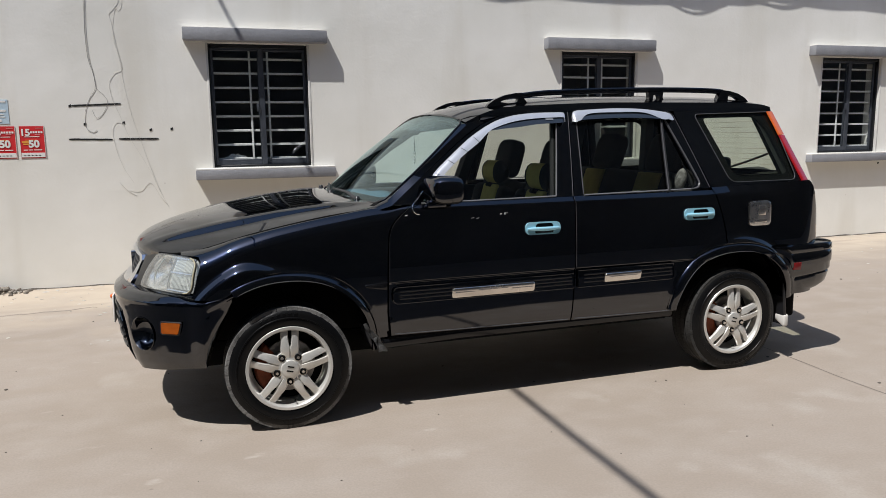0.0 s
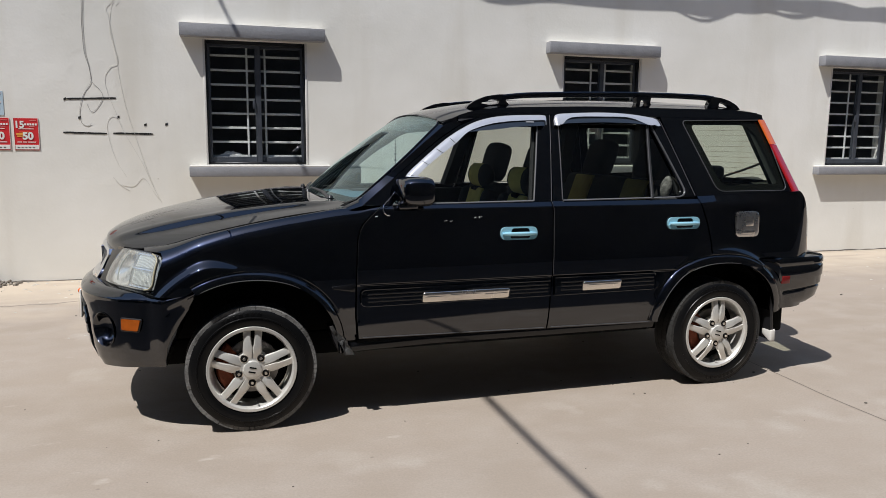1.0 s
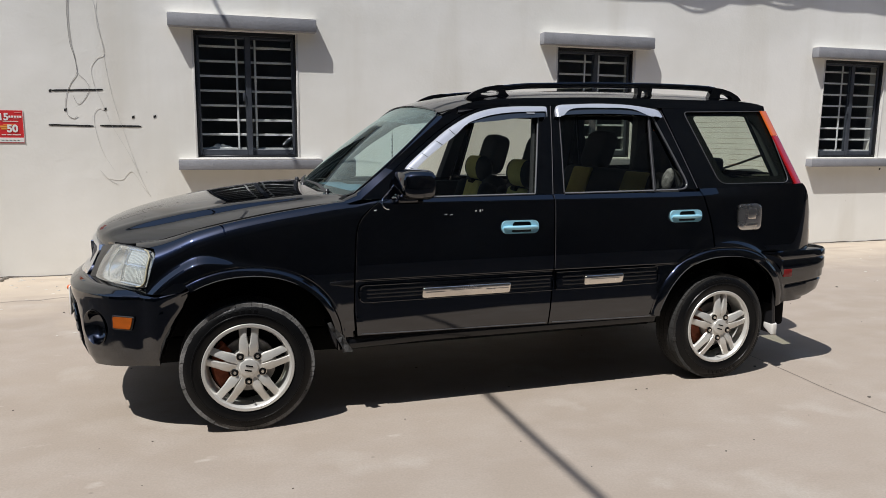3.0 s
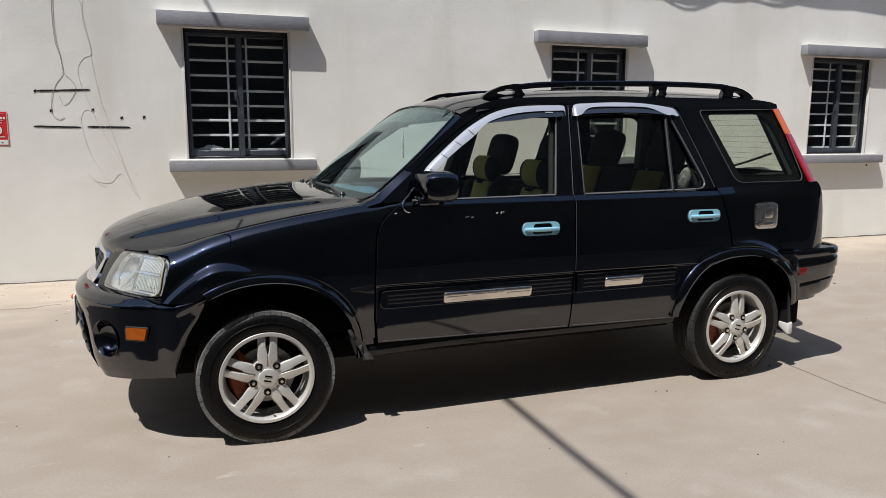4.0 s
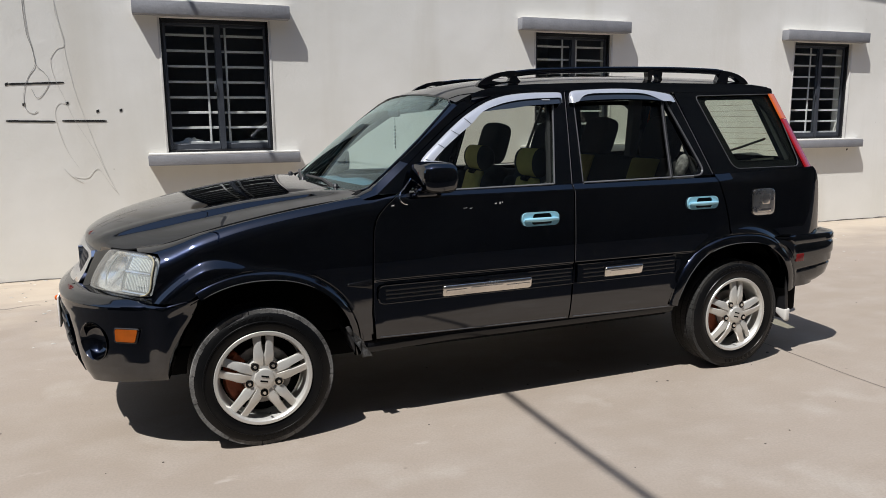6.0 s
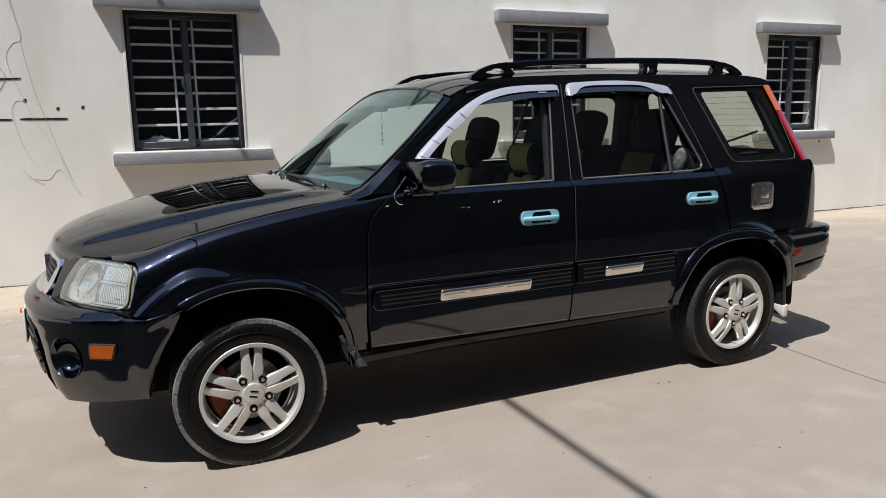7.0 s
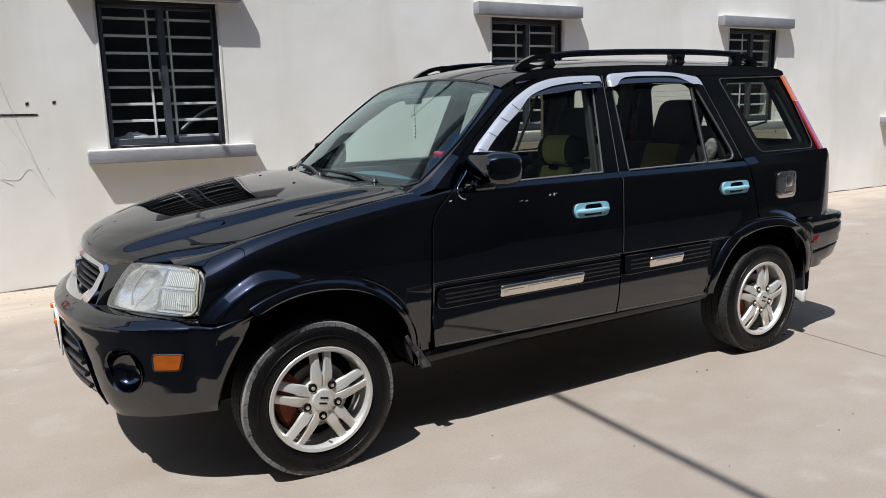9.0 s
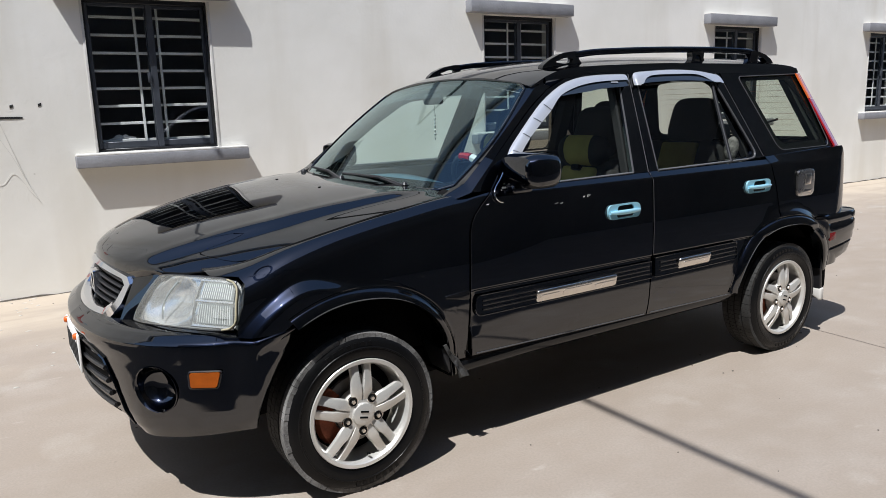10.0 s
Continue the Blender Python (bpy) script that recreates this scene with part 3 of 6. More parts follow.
TAIL = [(0.4, 3.28), (0.74, 3.278), (0.95, 3.266), (1.04, 3.246), (1.08, 3.225), (1.11, 3.197), (1.13, 3.168)]
# heights of the pressed lines in the doors, close together at the crease and under the belt
LEVELS = [0.425, 0.44, 0.46, 0.48, 0.50, 0.52, 0.54, 0.56, 0.59, 0.62, 0.65, 0.670, 0.680, 0.6835, 0.6845, 0.6895, 0.6905, 0.695, 0.71, 0.73, 0.76, 0.80, 0.84, 0.88, 0.92, 0.95, 0.975, 0.995, 1.01, 1.022, 1.033, 1.042, 1.050, 1.056, 1.058, 1.060, 1.063, 1.066, 1.0720, 1.0755, 1.0785, 1.0805]


def to_side(sgn, off=0.0):
    return lambda u, z: (u, sgn * (upper(z) + off), z)


FRONT_GLASS = [(0.70, 1.082), (0.80, 1.198), (0.95, 1.325), (1.10, 1.428), (1.22, 1.478), (1.38, 1.497), (1.552, 1.498), (1.463, 1.090)]
REAR_GLASS = [(1.632, 1.090), (1.680, 1.494), (1.95, 1.505), (2.255, 1.502), (2.395, 1.108)]
QUARTER = [(2.480, 1.529), (3.045, 1.543), (3.118, 1.128), (2.625, 1.126)]
FRONT_FRAME = [(0.545, 1.078), (0.80, 1.272), (0.97, 1.398), (1.10, 1.478), (1.22, 1.524), (1.38, 1.545), (1.637, 1.552), (1.566, 1.086)]
REAR_FRAME = [(1.574, 1.086), (1.645, 1.552), (1.95, 1.563), (2.20, 1.562), (2.335, 1.535), (2.470, 1.100)]


def wedge_glass(name, poly, sgn, parent, material, off):
    bm = bmesh.new()
    plate(bm, poly, (), to_side(sgn, off), None)
    g = part(name, bm, material, parent)
    return g


def trim_line(name, pts, sgn, parent, r, material, off=0.004, side=False, label=""):
    bm = bmesh.new()
    f = (lambda u, z: (u, sgn * (wide(u, z) + off), z)) if side else to_side(sgn, off)
    tube(bm, [f(*p) for p in pts], r, 6)
    return part(name, bm, material, parent, label)


def handle(sgn, u0, z0, parent):
    """Door handle: an oval chromed surround with a scooped cup and a grip across it."""
    bm = bmesh.new()
    w, h = 0.103, 0.034
    outer = rounded([(u0 - w, z0 - h), (u0 + w, z0 - h), (u0 + w, z0 + h), (u0 - w, z0 + h)], 0.033, 8)
    inner = rounded([(u0 - 0.052, z0 - 0.027), (u0 + 0.068, z0 - 0.027), (u0 + 0.056, z0 + 0.027), (u0 - 0.042, z0 + 0.027)], 0.016, 5)
    plate(bm, outer, (inner,), lambda u, z: (u, sgn * (wide(u, z) + 0.010), z), (0, -sgn * 0.012, 0))
    b = part("handle_surround", bm, M_HANDLE, parent, "chrome handle surround with pale blue film")
    bm = bmesh.new()
    tube(bm, [(u0 + x, sgn * (wide(u0, z0) + 0.012 + 0.012 * math.cos(x * 14)), z0 - 0.002 + 0.08 * x * x) for x in (-0.095, -0.07, -0.04, 0, 0.04, 0.07, 0.092)], [0.007, 0.0100, 0.0112, 0.0115, 0.0112, 0.0100, 0.007], 10)
    part("handle", bm, M_HANDLE, parent, "chrome pull handle with pale blue film")
    bm = bmesh.new()
    box(bm, (u0 - 0.055, min(sgn * (wide(u0, z0) + 0.003), sgn * (wide(u0, z0) - 0.01)), z0 - 0.026), (u0 + 0.065, max(sgn * (wide(u0, z0) + 0.003), sgn * (wide(u0, z0) - 0.01)), z0 + 0.028))
    part("handle_cup", bm, M_DARK, parent)


def dome(bm, poly, radius, rings, lean, sgn, base):
    """A rounded, softly domed pad: outlines shrunk step by step, each (inset, rise)."""
    cu, cz = (sum(p[k] for p in poly) / len(poly) for k in (0, 1))
    hu, hz = (max(abs(p[k] - c) for p in poly) for k, c in ((0, cu), (1, cz)))
    loops = []
    for inset, rise in rings:
        ring = rounded([(cu + (u - cu) * (1 - inset / hu), cz + (z - cz) * (1 - inset / hz)) for u, z in poly], max(0.002, radius - inset * 0.7), 6)
        loops.append([bm.verts.new((u, sgn * (base(u, z) + rise + lean * (z - cz)), z)) for u, z in ring])
    for a, b in zip(loops, loops[1:]):
        for i in range(len(a)):
            bm.faces.new((a[i - 1], a[i], b[i], b[i - 1]))
    bm.faces.new(loops[-1])


def moulding(sgn, u0, u1, z0, z1, parent, plates):
    bm = bmesh.new()
    poly = rounded([(u0, z0), (u1, z0 + 0.004), (u1, z1), (u0, z1)], [0.03, 0.004, 0.004, 0.03] if u0 < 1 else [0.004, 0.02, 0.012, 0.004], 5)
    plate(bm, poly, (), lambda u, z: (u, sgn * (wide(u, z) + 0.010), z), (0, -sgn * 0.016, 0))
    b = part("side_moulding", bm, M_BLACKPAINT, parent, "black ribbed side moulding")
    bm = bmesh.new()
    tube(bm, [(u, sgn * (wide(u, z) + 0.0105), z) for u, z in [*poly, poly[0]]], 0.0030, 6)
    part("moulding_rim", bm, M_BLACKPAINT, parent)
    for k in range(3):
        z = z0 + (z1 - z0) * (0.28 + 0.22 * k)
        bm = bmesh.new()
        tube(bm, [(u0 + 0.035, sgn * (wide(u0, z) + 0.0105), z), ((u0 + u1) / 2, sgn * (wide(u0, z) + 0.0125), z + 0.002), (u1 - 0.015, sgn * (wide(u1, z) + 0.0115), z + 0.004)], 0.0045, 6)
        part("rib", bm, M_SILL, parent)
    for a, c, zz0, zz1 in plates:
        bm = bmesh.new()
        dome(bm, [(a, zz0 - 0.003), (c, zz0 - 0.001), (c, zz1 + 0.005), (a, zz1 + 0.003)], 0.016, ((0.0, 0.004), (0.0006, 0.014), (0.003, 0.0185), (0.008, 0.0215), (0.014, 0.0230), (0.020, 0.0235)), 0.20, sgn, lambda u, z: wide(a, 0.6))
        p = part("badge_plate", bm, M_STEEL, parent, "polished steel trim plate", angle=60)
        bm = bmesh.new()
        L = c - a
        for s0, s1, e in (((0.03, 0.26, 0.018), (0.30, 0.66, 0.013), (0.70, 0.97, 0.018)) if L > 0.3 else ((0.12, 0.88, 0.014),)):
            dome(bm, [(a + L * s0, zz0 + e), (a + L * s1, zz0 + e), (a + L * s1, zz1 - e), (a + L * s0, zz1 - e)], 0.006, ((0.0, 0.0225), (0.0008, 0.0245), (0.003, 0.0252)), 0.20, sgn, lambda u, z: wide(a, 0.6))
        part("raised_panel", bm, M_STEEL, parent)


def arch_flare(sgn, c, r_in, r_out, a0, a1, parent):
    """A rolled lip round a wheel arch."""
    bm = bmesh.new()
    rows = []
    n = 40
    for i in range(n + 1):
        a = radians(a0 + (a1 - a0) * i / n)
        row = []
        for k, (rr, dv) in enumerate(((r_out + 0.012, 0.0012), (r_out + 0.004, -0.0035), (r_out - 0.002, 0.0055), (r_out - 0.010, 0.0085), ((r_in + r_out) / 2 + 0.004, 0.0118), (r_in + 0.014, 0.0145), (r_in + 0.005, 0.0150), (r_in, 0.009), (r_in, -0.05), (r_in + 0.012, -0.10))):
            u, z = arch_pt(c, rr, a)
            row.append((u, sgn * (wide(max(-0.42, min(u, 3.0)), max(0.42, min(z, 0.8))) + dv), z))
        rows.append(row)
    grid(bm, rows)
    flare = part("arch_flare", bm, M_BLACKPAINT, parent, angle=42)
    # worn rolled edge: rubbed paint, with the lip's highlight put into its grey
    bm = bmesh.new()
    s0, s1 = (58, 121) if c[0] < 1 else (74, 166)
    pts, m = [], 28
    for i in range(m + 1):
        a = radians(s0 + (s1 - s0) * i / m)
        u, z = arch_pt(c, r_in + 0.006, a)
        pts.append((u, sgn * (wide(max(-0.42, min(u, 3.0)), max(0.42, min(z, 0.8))) + 0.0148), z))
    tube(bm, pts, [0.0006 + 0.0020 * math.sin(math.pi * i / m) ** 0.5 if 0 < i < m else 0.0005 for i in range(m + 1)], 6)
    part("arch_edge", bm, M_SEAL_GLINT, flare, "grey arch edge, rubbed paint and painted highlight")
    return flare


def wheel_well(sgn, c, r, parent):
    bm = bmesh.new()
    rows = []
    for i in range(25):
        a = radians((2 + 172 * i / 24) if c[0] < 1 else (6 + 166 * i / 24))
        rows.append([(arch_pt(c, r, a)[0], sgn * v, arch_pt(c, r, a)[1]) for v in (0.80, 0.50)])
    vs = grid(bm, rows)
    bm.faces.new([r_[1] for r_ in vs])
    return part("wheel_well", bm, M_DARK, parent)


def visor(sgn, outer, inner, parent, chrome):
    """A rain visor: a smoked strip along the top of a window with a chromed upper band."""
    bm = bmesh.new()
    n = 36
    outer = smooth_line([(*p, 0) for p in outer], n)
    inner = smooth_line([(*p, 0) for p in inner], n)
    rows = []
    for k in range(n):
        o, i = Vector((outer[k][0], outer[k][1])), Vector((inner[k][0], inner[k][1]))
        row = []
        for s, off in ((0.0, 0.004), (0.08, 0.018), (0.30, 0.0235), (0.55, 0.0265), (1.0, 0.030)):
            p = o.lerp(i, s)
            row.append((p.x, sgn * (upper(p.y) + off), p.y))
        rows.append(row)
    vs = grid(bm, rows)
    return part("window_visor", bm, chrome, parent, "silver chromed rain visor" if chrome == M_VISOR else "smoked acrylic rain visor")


for sgn in (-1, 1):
    # front wing
    fender = side_panel("front_wing", lambda z: curve([(0.36, -0.425), (0.70, -0.428), (0.85, -0.382), (0.868, -0.39), (0.880, -0.47), (0.90, -0.49)], z), lambda z: SEAL(z) - G,
                        lambda u: arch(u, ARCH_F, 0.40 if u > 0 else 0.68), BELT, 110, 64, sgn, CAR)
    arch_flare(sgn, ARCH_F, 0.421, 0.459, 4, 123, fender)
    bm = bmesh.new()
    y0, y1 = sorted((sgn * 0.86, sgn * 0.881))
    box(bm, (0.385, y0, 0.655), (0.503, y1, 0.698), 0.008, 2)
    for v in bm.verts:
        if v.co.x < 0.41:
            v.co.z = 0.682 + (v.co.z - 0.677) * 0.35
    part("wing_pad", bm, M_SILL, fender)
    wheel_well(sgn, ARCH_F, 0.445, fender)
    # front door
    door = side_panel("front_door", lambda z: SEAL(z) + G, lambda z: BCUT(z) - G, DOORLOW, lambda u: 1.084, 36, len(LEVELS) + 1, sgn, CAR, "black front door", levels=LEVELS)
    bm = bmesh.new()
    plate(bm, FRONT_FRAME, (FRONT_GLASS,), to_side(sgn), (0, -sgn * 0.03, 0))
    part("window_frame", bm, M_BLACKPAINT, door)
    wedge_glass("window_pane", FRONT_GLASS, sgn, door, M_SIDEGLASS, -0.012)
    trim_line("belt_strip", [(0.70, 1.083), (1.0, 1.085), (1.46, 1.090)], sgn, door, 0.005, M_BELT, 0.003, label="thin grey belt strip")
    trim_line("pillar_strip", [(1.463, 1.090), (1.510, 1.30), (1.552, 1.498)], sgn, door, 0.0045, M_SEAL_GLINT)
    # thin tubes put in the highlights along frame, hem and shut line
    trim_line("edge_highlight", [(1.566, 1.086), (1.604, 1.32), (1.637, 1.545)], sgn, door, 0.0022, M_SEAL_GLINT, 0.0)
    trim_line("hem_highlight", [(0.54, 0.418), (0.9, 0.411), (1.3, 0.406), (1.535, 0.403)], sgn, door, 0.0026, M_SEAL_GLINT, 0.001, True, "lower door edge with a painted highlight line")
    trim_line("lip_highlight", [(SEAL(z) + G + 0.001, z) for z in (0.50, 0.60, 0.675)], sgn, door, 0.0009, M_TRIM, 0.0005, True)
    trim_line("lip_highlight", [(SEAL(z) + G + 0.001, z) for z in (0.70, 0.78, 0.86, 0.92, 0.96, 0.99, 1.03, 1.06, 1.08)], sgn, door, 0.0009, M_TRIM, 0.0005, True)
    handle(sgn, 1.367, 0.925, door)
    moulding(sgn, 0.530, 1.557, 0.580, 0.664, door, [(0.843, 1.320, 0.584, 0.636)])
    outer = [(0.742, 1.165), (0.79, 1.232), (0.87, 1.298), (0.95, 1.360), (1.03, 1.417), (1.12, 1.468), (1.20, 1.503), (1.30, 1.528), (1.42, 1.540), (1.55, 1.544), (1.590, 1.544), (1.606, 1.537), (1.600, 1.490)]
    inner = [(0.785, 1.160), (0.83, 1.216), (0.90, 1.276), (0.985, 1.336), (1.06, 1.386), (1.145, 1.418), (1.215, 1.442), (1.30, 1.462), (1.42, 1.477), (1.54, 1.483), (1.562, 1.485), (1.576, 1.486), (1.582, 1.484)]
    mid = [tuple(Vector(o).lerp(Vector(i), 0.48 if k > 4 else 1.0)) for k, (o, i) in enumerate(zip(outer, inner))]
    visor(sgn, outer, mid, door, M_VISOR)
    visor(sgn, [tuple(Vector(o).lerp(Vector(i), 0.40)) for o, i in zip(outer[5:], inner[5:])], [tuple(Vector(o).lerp(Vector(i), w)) for o, i, w in zip(outer[5:], inner[5:], (0.46, 0.80, 1, 1, 1, 1, 1, 1))], door, M_SMOKE)
    for k in (1, 2, 3, 4):
        a, b = Vector(outer[k]), Vector(inner[k])
        bm = bmesh.new()
        grid(bm, [[(q.x + e, sgn * (upper(q.y) + o), q.y) for e in (-0.0022, 0.0022)] for q, o in ((a.lerp(b, 0.1), 0.0215), (a.lerp(b, 0.5), 0.0285), (a.lerp(b, 0.97), 0.032))])
        part("visor_joint", bm, M_DARK, door)
    if sgn < 0:
        bm = bmesh.new()
        grid(bm, [[(u, sgn * (upper(z) + 0.0305), z) for z in (1.502, 1.508)] for u in (1.475, 1.49, 1.505, 1.522)])
        part("bar", bm, M_VISOR, door, "small pale mark on the visor")
        for u, z, w, h in ((1.125, 1.012, 0.009, 0.007), (1.148, 1.013, 0.006, 0.013), (1.160, 1.016, 0.004, 0.007), (0.612, 1.026, 0.012, 0.005), (0.965, 0.998, 0.016, 0.0030), (0.995, 0.996, 0.012, 0.004)):
            bm = bmesh.new()
            bm.faces.new([bm.verts.new((u + a * w, sgn * (wide(u, z) + 0.0012), z + b * h + a * 0.002)) for a, b in ((-0.6, -0.3), (0.5, -0.5), (0.7, 0.4), (-0.4, 0.5))])
            part("paint_chip", bm, M_REVEAL, door)
    # rear door
    door = side_panel("rear_door", lambda z: BCUT(z) + G, lambda z: RCUT(z) - G, lambda u: max(DOORLOW(u), 0), lambda u: 1.086, 34, len(LEVELS) + 1, sgn, CAR, "black rear door", levels=LEVELS)
    bm = bmesh.new()
    plate(bm, REAR_FRAME, (rounded(REAR_GLASS, [0.01, 0.02, 0.01, 0.06, 0.06]),), to_side(sgn), (0, -sgn * 0.03, 0))
    part("window_frame", bm, M_BLACKPAINT, door)
    wedge_glass("window_pane", REAR_GLASS, sgn, door, M_REARGLASS, -0.012)
    trim_line("belt_strip", [(1.635, 1.090), (2.0, 1.094), (2.33, 1.098)], sgn, door, 0.005, M_BELT, 0.003, label="thin grey belt strip")
    trim_line("divider", [(2.182, 1.096), (2.21, 1.30), (2.240, 1.50)], sgn, door, 0.010, M_TRIM)
    # rear door's edge highlights, drawn as thin grey tubes again
    trim_line("divider_edge", [(2.176, 1.096), (2.204, 1.30), (2.234, 1.50)], sgn, door, 0.003, M_SEAL_GLINT, 0.010)
    trim_line("pillar_strip", [(1.632, 1.094), (1.656, 1.29), (1.678, 1.488)], sgn, door, 0.0030, M_SEAL_GLINT, 0.002)
    trim_line("frame_strip", [(p.x, p.y) for p in smooth_line([(2.262, 1.505, 0), (2.312, 1.38, 0), (2.362, 1.25, 0), (2.398, 1.150, 0), (2.396, 1.118, 0), (2.372, 1.102, 0), (2.33, 1.098, 0)], 30)], sgn, door, 0.0055, M_SEAL_GLINT, 0.002)
    trim_line("edge_highlight", [(2.30, 1.545), (2.335, 1.52), (2.41, 1.29), (2.466, 1.105)], sgn, door, 0.0022, M_SEAL_GLINT, 0.0)
    trim_line("hem_highlight", [(1.575, 0.404), (1.9, 0.398), (2.225, 0.393)], sgn, door, 0.0026, M_SEAL_GLINT, 0.001, True, "lower door edge with a painted highlight line")
    trim_line("lip_highlight", [(BCUT(z) + G + 0.001, z) for z in (0.70, 0.80, 0.90, 1.0, 1.05, 1.082)], sgn, door, 0.0014, M_SEAL_GLINT, 0.0005, True)
    handle(sgn, 2.368, 0.955, door)
    moulding(sgn, 1.584, 2.205, 0.584, 0.678, door, [(1.745, 1.985, 0.600, 0.650)])
    outer = [(1.652, 1.490), (1.657, 1.525), (1.680, 1.550), (1.76, 1.558), (1.95, 1.566), (2.12, 1.562), (2.25, 1.548), (2.305, 1.535), (2.325, 1.500)]
    inner = [(1.672, 1.489), (1.680, 1.495), (1.695, 1.498), (1.76, 1.503), (1.95, 1.510), (2.12, 1.508), (2.23, 1.502), (2.275, 1.500), (2.30, 1.493)]
    mid = [tuple(Vector(o).lerp(Vector(i), 0.42 if 2 < k < 6 else 1.0)) for k, (o, i) in enumerate(zip(outer, inner))]
    visor(sgn, outer, mid, door, M_VISOR)
    visor(sgn, [tuple(Vector(o).lerp(Vector(i), 0.40)) for o, i in zip(outer[2:7], inner[2:7])], inner[2:7], door, M_SMOKE)
    # rear quarter
    quarter = side_panel("rear_quarter", lambda z: RCUT(z) + G, lambda z: curve(TAIL, z),
                         lambda u: arch(u, ARCH_R, 0.42), lambda u: curve([(2.4, 1.098), (3.3, 1.13)], u), 56, 36, sgn, CAR, "black rear quarter panel")
    arch_flare(sgn, ARCH_R, 0.402, 0.448, 12, 169, quarter)
    wheel_well(sgn, ARCH_R, 0.43, quarter)
    bm = bmesh.new()
    plate(bm, [(2.478, 1.100), (2.343, 1.537), (2.34, 1.57), (3.020, 1.575), (3.045, 1.545), (3.185, 1.125)], (rounded(QUARTER, [0.03, 0.02, 0.05, 0.05]),), to_side(sgn), (0, -sgn * 0.03, 0))
    part("pillar_panel", bm, M_BLACKPAINT, quarter)
    glassq = [(2.480, 1.529), (3.045, 1.543), (3.118, 1.128), (2.625, 1.126)]
    wedge_glass("quarter_glass", glassq, sgn, quarter, M_QUARTERGLASS, -0.010)
    bm = bmesh.new()
    ring = rounded([(2.545, 1.505), (2.975, 1.512), (3.075, 1.165), (2.675, 1.155)], [0.03, 0.10, 0.04, 0.06], 6)
    plate(bm, rounded(QUARTER, [0.03, 0.02, 0.05, 0.05]), (ring,), to_side(sgn, -0.014), None)
    part("ceramic_band", bm, M_DARK, quarter, "black painted glass border")
    trim_line("quarter_seal", rounded(QUARTER, [0.03, 0.02, 0.05, 0.05]) + [rounded(QUARTER, [0.03, 0.02, 0.05, 0.05])[0]], sgn, quarter, 0.0026, M_SEAL_GLINT, 0.001)
    # fuel flap with chrome cover
    bm = bmesh.new()
    dome(bm, [(2.722, 0.864), (2.884, 0.864), (2.874, 1.014), (2.716, 1.014)], 0.034, ((0.0, -0.002), (0.001, 0.010), (0.006, 0.0135), (0.016, 0.0155), (0.035, 0.0170), (0.060, 0.0180)), 0.035, sgn, lambda u, z: wide(2.8, 0.95))
    if sgn < 0:
        flap = part("fuel_flap", bm, mat("dull chrome", (0.66, 0.64, 0.61), 0.28, 1.0, vary=0.25, scale=14, rvary=0.06), CAR, "dull chromed fuel filler cover")
        bm = bmesh.new()
        box(bm, (2.778, sgn * (wide(2.8, 0.95) + 0.0215), 0.928), (2.832, sgn * (wide(2.8, 0.95) + 0.010), 0.990), 0.004)
        part("emblem", bm, M_STEEL, flap)
        bm = bmesh.new()
        box(bm, (2.755, sgn * (wide(2.8, 0.95) + 0.0165), 0.884), (2.847, sgn * (wide(2.8, 0.95) + 0.006), 0.904), 0.003)
        part("emblem", bm, M_STEEL, flap)
    else:
        bm.free()
    # tail lamp, amber over red, wrapped round the rear pillar
    for nm, zz, mt in (("tail_lamp_amber", (1.40, 1.545), M_ORANGE), ("tail_lamp_red", (1.122, 1.398), M_RED)):
        bm = bmesh.new()
        rows = []
        for i in range(7):
            z = zz[0] + (zz[1] - zz[0]) * i / 6
            ua = curve([(1.12, 3.148), (1.545, 3.022)], z)
            ub = curve([(1.12, 3.196), (1.545, 3.066)], z)
            rows.append([(ua, sgn * (upper(z) + 0.002), z), (ua + 0.004, sgn * (upper(z) + 0.010), z), (ub, sgn * (upper(z) + 0.006), z), (ub + 0.025, sgn * (upper(z) - 0.02), z), (ub + 0.032, sgn * (upper(z) - 0.09), z)])
        grid(bm, rows)
        part(nm, bm, mt, quarter, "amber lamp lens" if mt == M_ORANGE else "red lamp lens")
    # rocker sill
    bm = bmesh.new()
    prof = [(0.815, 0.41), (0.832, 0.395), (0.836, 0.375), (0.826, 0.352), (0.80, 0.340), (0.62, 0.335)]
    grid(bm, [[(u, sgn * p[0], p[1] + (0.0 if u > 0.5 else -0.012)) for p in prof] for u in (0.44, 0.50, 0.9, 1.3, 1.8, 2.235)])
    part("rocker_sill", bm, M_SILL, CAR)
    # mud flaps
    bm = bmesh.new()
    box(bm, (0.400, min(sgn * 0.70, sgn * 0.848), 0.352), (0.440, max(sgn * 0.70, sgn * 0.848), 0.47), 0.01, 2, Matrix.Translation((0, 0, 0)))
    for v in bm.verts:
        v.co.x += (0.40 - v.co.z) * 0.35
    guard = part("front_mud_guard", bm, M_TRIM, CAR)
    if sgn < 0:
        bm = bmesh.new()
        random.seed(21)
        grid(bm, [[(0.452 - 0.075 * i / 6 + 0.05 * j / 3 * (1 - i / 9) + random.uniform(-0.008, 0.008), sgn * (0.880 - 0.012 * random.random() - 0.004 * j), 0.335 + 0.155 * i / 6 + random.uniform(-0.006, 0.006)) for j in range(4)] for i in range(7)])
        skirt(bm, (0, -sgn * 0.006, 0))
        part("torn_edge", bm, M_SCUFF, guard, "torn scuffed grey liner edge", smooth=False)
    bm = bmesh.new()
